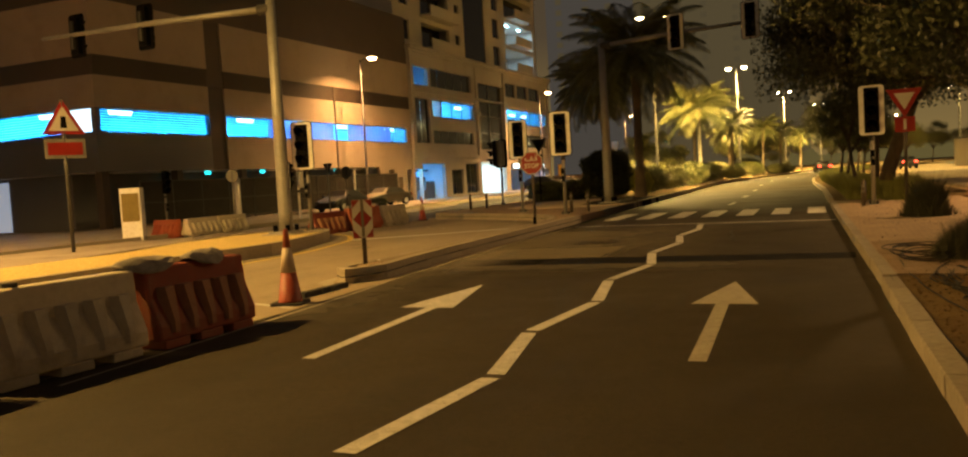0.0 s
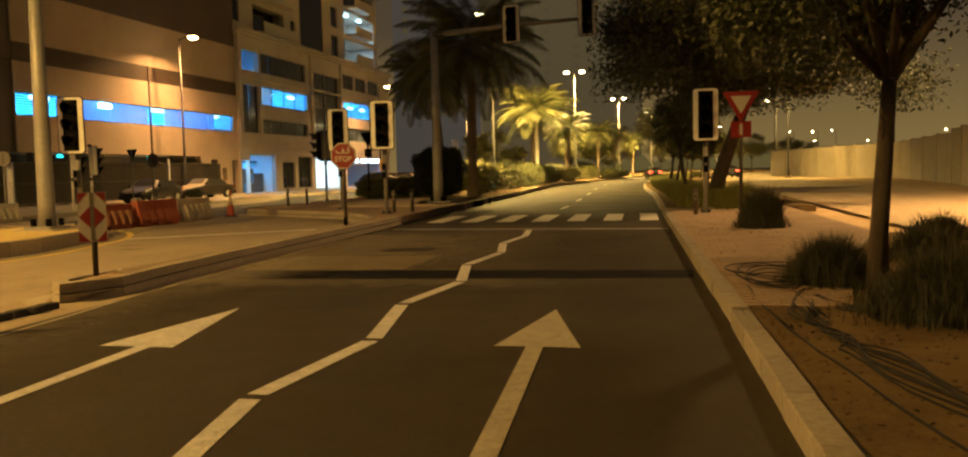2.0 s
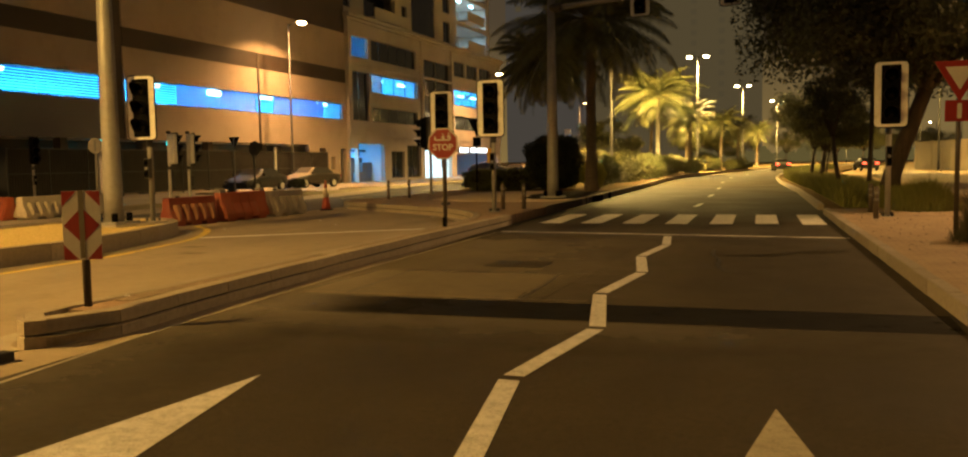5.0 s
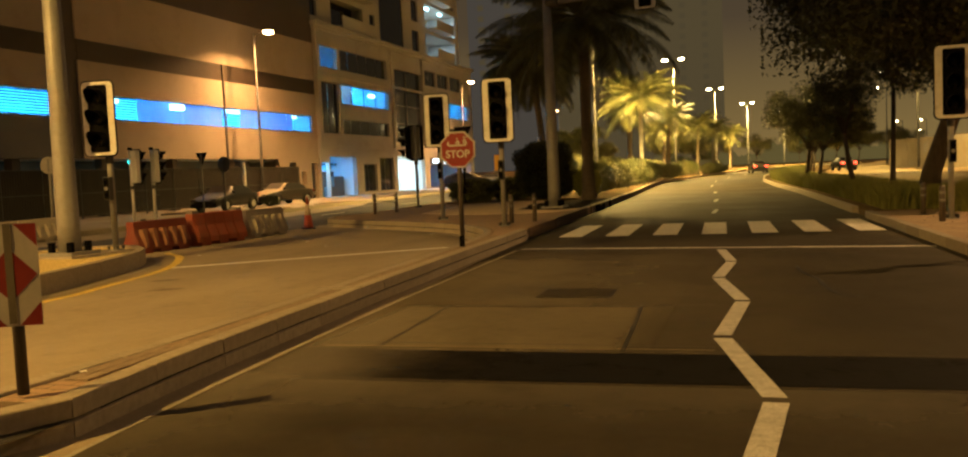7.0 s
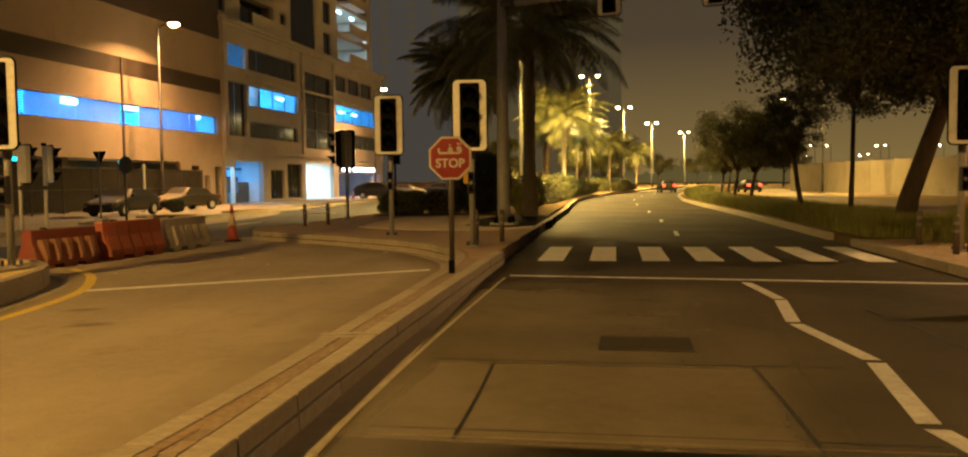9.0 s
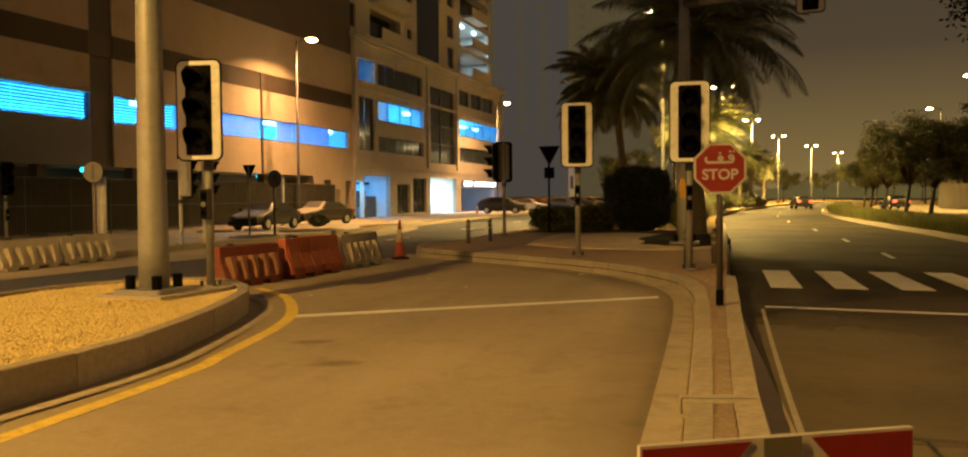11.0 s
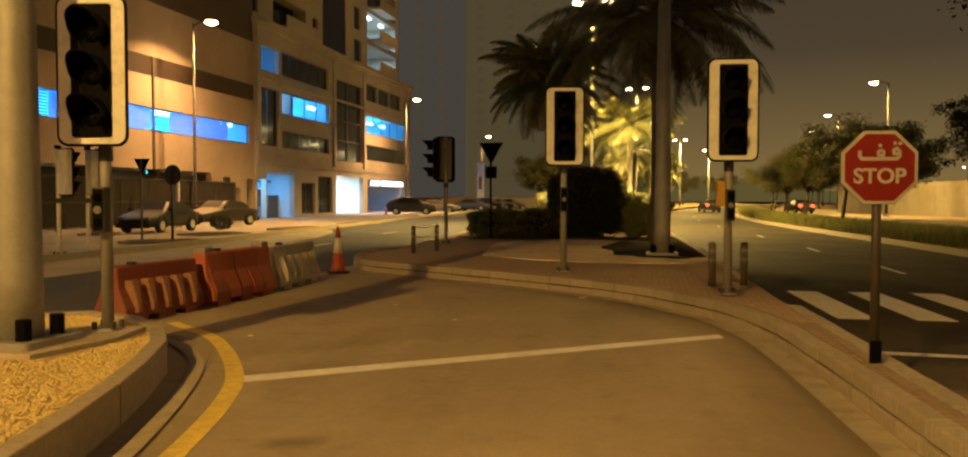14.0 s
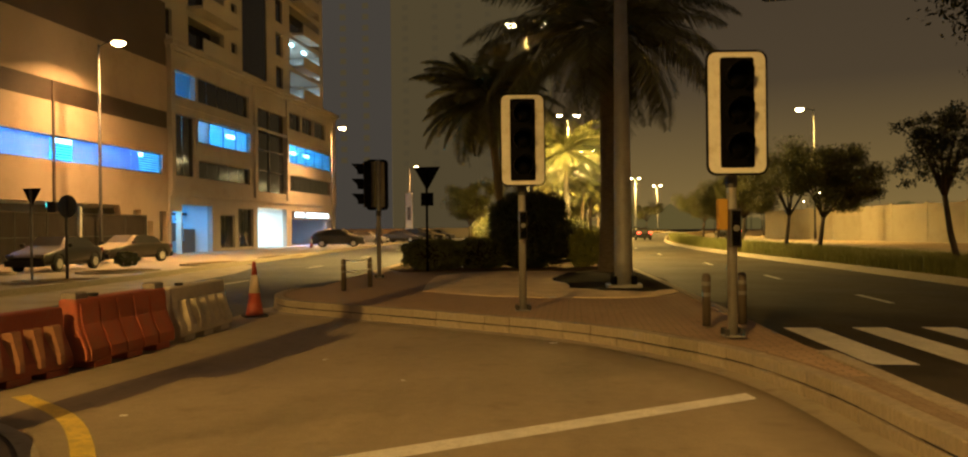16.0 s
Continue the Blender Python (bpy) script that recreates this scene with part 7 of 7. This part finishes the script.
tuft("grass_tuft", 2.62, 10.9, 0.55, 0.50, 11000, "dry_grass", "tall dark grassy tuft on the dry verge", 0.0038)
tuft("grass_tuft", 2.05, 21.2, 0.36, 0.72, 4200, "dry_grass", "dark grassy shrub beside the signal", 0.007)
tuft("grass_tuft", 2.2, 29.6, 0.6, 0.7, 5000, "grass", "grassy shrub beside the signal post", 0.008)
for x, y in ((3.6, 15.5), (4.6, 18.5), (3.4, 6.5)):
    tuft("grass_tuft", x, y, 0.5, 0.4, 900, "dry_grass", "low dry tuft on the verge")


def shrub(x, y, rx, ry, h, n, label, material="leaf", size=0.05, box=0.0):
    ob = thing("shrub", label, "shrub", pose(x, y, ZT - 0.01), "shrubs of the median")
    d = rand_unit(rng, n) * (rng.uniform(0.35, 1.0, (n, 1)) ** 0.3)
    if box:
        d = np.sign(d) * np.abs(d) ** (1 - box)
    bump = 1 + 0.12 * np.sin(7 * d[:, :1] + 3 * d[:, 1:2]) * np.cos(5 * d[:, 2:3]) + rng.normal(0, 0.035, (n, 1))
    c = d * bump * (rx, ry, h / 2) + (0, 0, h / 2)
    c[:, 2] = np.maximum(c[:, 2], 0.03)
    part("foliage", Geo().quads(leaf_quads(rng, c, size)), M[material], ob)
    # Added near-black core blocks sight through the leaves, in place of shaded twigs.
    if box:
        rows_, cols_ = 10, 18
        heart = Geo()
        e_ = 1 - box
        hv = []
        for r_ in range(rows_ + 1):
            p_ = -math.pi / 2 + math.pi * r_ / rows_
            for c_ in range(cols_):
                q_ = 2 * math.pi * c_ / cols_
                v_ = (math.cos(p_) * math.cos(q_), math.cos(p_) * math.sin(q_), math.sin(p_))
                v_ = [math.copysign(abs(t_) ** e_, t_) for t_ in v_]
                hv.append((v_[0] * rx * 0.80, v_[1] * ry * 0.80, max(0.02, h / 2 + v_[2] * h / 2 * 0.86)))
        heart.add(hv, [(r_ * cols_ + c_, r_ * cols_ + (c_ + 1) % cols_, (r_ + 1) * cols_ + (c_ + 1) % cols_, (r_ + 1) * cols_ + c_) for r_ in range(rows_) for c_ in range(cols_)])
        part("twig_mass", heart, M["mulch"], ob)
    g = Geo()
    for k in range(5):
        a = 1.256 * k
        g.tube([(0.1 * math.cos(a), 0.1 * math.sin(a), 0), (rx * 0.5 * math.cos(a), ry * 0.5 * math.sin(a), h * 0.6)], [0.03, 0.01], 6)
    part("stem", g, M["bark"], ob)


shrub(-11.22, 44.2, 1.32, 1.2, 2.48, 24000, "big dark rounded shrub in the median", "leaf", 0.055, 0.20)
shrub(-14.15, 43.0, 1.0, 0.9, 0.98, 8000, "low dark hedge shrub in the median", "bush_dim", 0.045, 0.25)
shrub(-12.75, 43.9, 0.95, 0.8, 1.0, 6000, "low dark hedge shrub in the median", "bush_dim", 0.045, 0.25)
shrub(-9.45, 44.3, 0.62, 0.7, 1.25, 6500, "yellow-green grassy shrub by the palm", "bush", 0.05)
for k in range(22):
    y = 48 + 3.6 * k + rng.uniform(-1, 1)
    x = interp(XL, y) - rng.uniform(0.9, 2.6)
    shrub(x, y, rng.uniform(0.8, 1.3), rng.uniform(0.9, 1.6), rng.uniform(0.9, 1.8), 5200, "rounded green shrub in the median bed", "street_leaf" if k % 4 else "bush_dim", 0.05)
for k in range(10):
    y = 56 + 7 * k
    shrub(interp(XL, y) - rng.uniform(3.5, 5.5), y, 1.5, 1.8, rng.uniform(1.4, 2.4), 4200, "dark bushy shrub deep in the median bed", "street_leaf", 0.07)

shrub(-26.6, 47.0, 0.45, 0.45, 0.6, 2200, "small dark shrub in the forecourt", "leaf", 0.04)

# ---- cables on the verge ----
cables = thing("cable_bundle", "tangled black irrigation pipes lying on the dry soil", "cable")


def pipe(pts, r, wob, seed):
    fine = smooth_line(pts, 5)
    part("pipe", Geo().tube([(a + wob * math.sin(1.3 * i + seed), b + wob * math.cos(0.9 * i + 2 * seed), 0.128 + r + 0.008 * (seed % 3) + 0.006 * math.sin(i + seed)) for i, (a, b) in enumerate(fine)], r, 6), M["cable"], cables)


pipe([(0.92, 11.5), (0.99, 9.6), (1.10, 8.4), (1.28, 6.0), (1.6, 2.0)], 0.008, 0.006, 0)
pipe([(1.10, 12.5), (1.16, 10.9), (1.28, 9.6), (1.42, 8.6), (1.75, 6.4), (2.3, 3.0)], 0.009, 0.01, 1)
for k in range(8):
    o = 0.022 * (k - 3.5)
    pipe([(1.62 + o, 12.4), (1.52 + o, 11.6 + 0.1 * (k % 3)), (1.46 + 1.5 * o, 10.6), (1.54 - o, 9.85), (1.64 + 2 * o, 9.2), (1.95 + o, 7.6), (2.4 - o, 5.6)], 0.008, 0.030, k)
for k in range(3):
    pipe([(1.62 + 0.03 * k, 11.8), (1.80 + 0.05 * k, 11.1), (2.05, 10.75 + 0.06 * k), (2.7, 10.2 + 0.15 * k), (3.4, 9.9)], 0.009, 0.01, k)
for k in range(7):
    cx, cy, rx, ry = 1.36 + 0.05 * (k % 3), 12.85 + 0.10 * (k % 4), 0.24 + 0.035 * k, 0.62 + 0.07 * (k % 5)
    part("coil", Geo().tube([(cx + rx * math.cos(a + k), cy + ry * math.sin(a + k) + 0.04 * math.sin(3 * a), 0.165 + 0.016 * k + 0.012 * math.sin(2 * a + k)) for a in np.linspace(0, 5.9, 26)], 0.007, 6), M["cable"], cables)

# ---- clods on the verge, litter on the lane ----
rng = np.random.default_rng(12)
ico = bmesh.new()
bmesh.ops.create_icosphere(ico, subdivisions=1, radius=1)
cv = np.array([v.co[:] for v in ico.verts])
cf = [tuple(v.index for v in f.verts) for f in ico.faces]
ico.free()
clods = Geo()
for k in range(1500):
    y = rng.uniform(4.0, 12.4)
    x = interp(XR, y) + 0.22 + 2.2 * rng.uniform(0, 1) ** 1.4
    if y > 11.2 and x < 1.9:
        continue
    s = rng.uniform(0.004, 0.015) * (1.6 if rng.uniform() > 0.96 else 1.0)
    clods.add((cv * (1 + 0.35 * rng.uniform(-1, 1, cv.shape)) * (s * 1.2, s, s * 0.7) + (x, y, 0.12 + 0.3 * s)).tolist(), cf)
tagged(part("soil_clods", clods, M["soil"]), "crumbled dry clods on the soil verge", "soil", kind="stuff")
leafs = []
for k in range(900):
    y = rng.uniform(5.0, 29.0)
    x = interp(XR, y) + 0.25 + 2.2 * rng.uniform(0, 1)
    leafs.append((x, y, (0.149 if y > 11.2 else 0.128) + 0.004))
tagged(part("fallen_leaves", Geo().quads(leaf_quads(rng, np.array(leafs), 0.018, 0.85)), M["dry_grass"]), "small fallen leaves on the verge and pavement", "leaves", kind="stuff")


def scrap(x, y, z, size, turn):
    g_ = Geo()
    n_ = 5
    g_.add([((i - n_ / 2) * size / n_, (j - n_ / 2) * size / n_ * 0.7, 0.004 + 0.012 * abs(math.sin(2.1 * i + 1.7 * j + turn))) for i in range(n_ + 1) for j in range(n_ + 1)],
           [(i * (n_ + 1) + j, (i + 1) * (n_ + 1) + j, (i + 1) * (n_ + 1) + j + 1, i * (n_ + 1) + j + 1) for i in range(n_) for j in range(n_)])
    tagged(part("paper_scrap", g_, M["white_board"], m=pose(x, y, z, 0, 0, turn)), "small crumpled white paper scrap on the ground", "litter", "litter")


for x, y, z, size, turn in ((-9.97, 27.6, 0.016, 0.10, 20), (-12.6, 26.2, 0.006, 0.07, 65), (-11.4, 24.9, 0.006, 0.06, 110), (-13.4, 23.2, 0.006, 0.06, 10), (-6.72, 12.95, ZT - 0.004, 0.05, 40)):
    scrap(x, y, z, size, turn)

# ---- gravel ----
rng = np.random.default_rng(5)
inside = []
poly = gravel_poly
while len(inside) < 36000:
    px, py_ = rng.uniform(-16.6, -12.1), 22.9 - 16 * rng.uniform(0, 1) ** 1.3
    hit = False
    for (x1, y1), (x2, y2) in zip(poly, poly[1:] + poly[:1]):
        if (y1 > py_) != (y2 > py_) and px < (x2 - x1) * (py_ - y1) / (y2 - y1) + x1:
            hit = not hit
    if hit and not (-15.0 < px < -13.75 and 20.36 < py_ < 21.97):
        inside.append((px, py_))
ico = bmesh.new()
bmesh.ops.create_icosphere(ico, subdivisions=1, radius=1)
iv = np.array([v.co[:] for v in ico.verts])
ifc = [tuple(v.index for v in f.verts) for f in ico.faces]
ico.free()
stones = Geo()
for px, py_ in inside:
    s = rng.uniform(0.009, 0.019)
    v = iv * (1 + 0.3 * rng.uniform(-1, 1, iv.shape)) * (s * rng.uniform(0.85, 1.2), s * rng.uniform(0.85, 1.2), s * 0.75) + (px, py_, 0.247 + s * 0.3)
    stones.add(v.tolist(), ifc)
tagged(part("gravel", stones, M["gravel"]), "loose yellow gravel stones in the island", "gravel", kind="stuff")

# ---- brick pieces in the island strip ----
brick_mesh = Geo().box(-0.098, 0.098, -0.047, 0.047, 0.0, 0.012, c=0.004).mesh("brick", M["brick_piece"])
count = 0
for row in range(60):
    y = 12.9 + 0.205 * row
    if y > 24.0 or count > 290:
        break
    x_r, x_l = interp(XL, y) - 0.182, interp([(p[1], p[0]) for p in strip_left if p[1] > 12.4], y) + 0.172
    n = int((x_r - x_l) / 0.102)
    for k in range(n):
        piece("brick", brick_mesh, island, pose(x_r - 0.055 - 0.102 * k, y, ZT - 0.017, random.uniform(-1, 1), random.uniform(-1, 1), 90 + random.uniform(-1, 1)))
        count += 1

side_mesh = Geo().box(-0.098, 0.098, -0.047, 0.047, 0.0, 0.012, c=0.004).mesh("brick", M["brick_side"])
count = 0
for row in range(40):
    y = 11.35 + 0.101 * row
    x0 = interp(XR, y) + 0.28
    for k in range(8):
        x = x0 + 0.202 * k + (0.101 if row % 2 else 0.0)
        if x > 1.82 + 0.18 * (y - 11.2) or count >= 296:
            continue
        piece("brick", side_mesh, brick_pave, pose(x, y, 0.1385 + random.uniform(0, 0.003), random.uniform(-0.8, 0.8), random.uniform(-0.8, 0.8), random.uniform(-1, 1)))
        count += 1
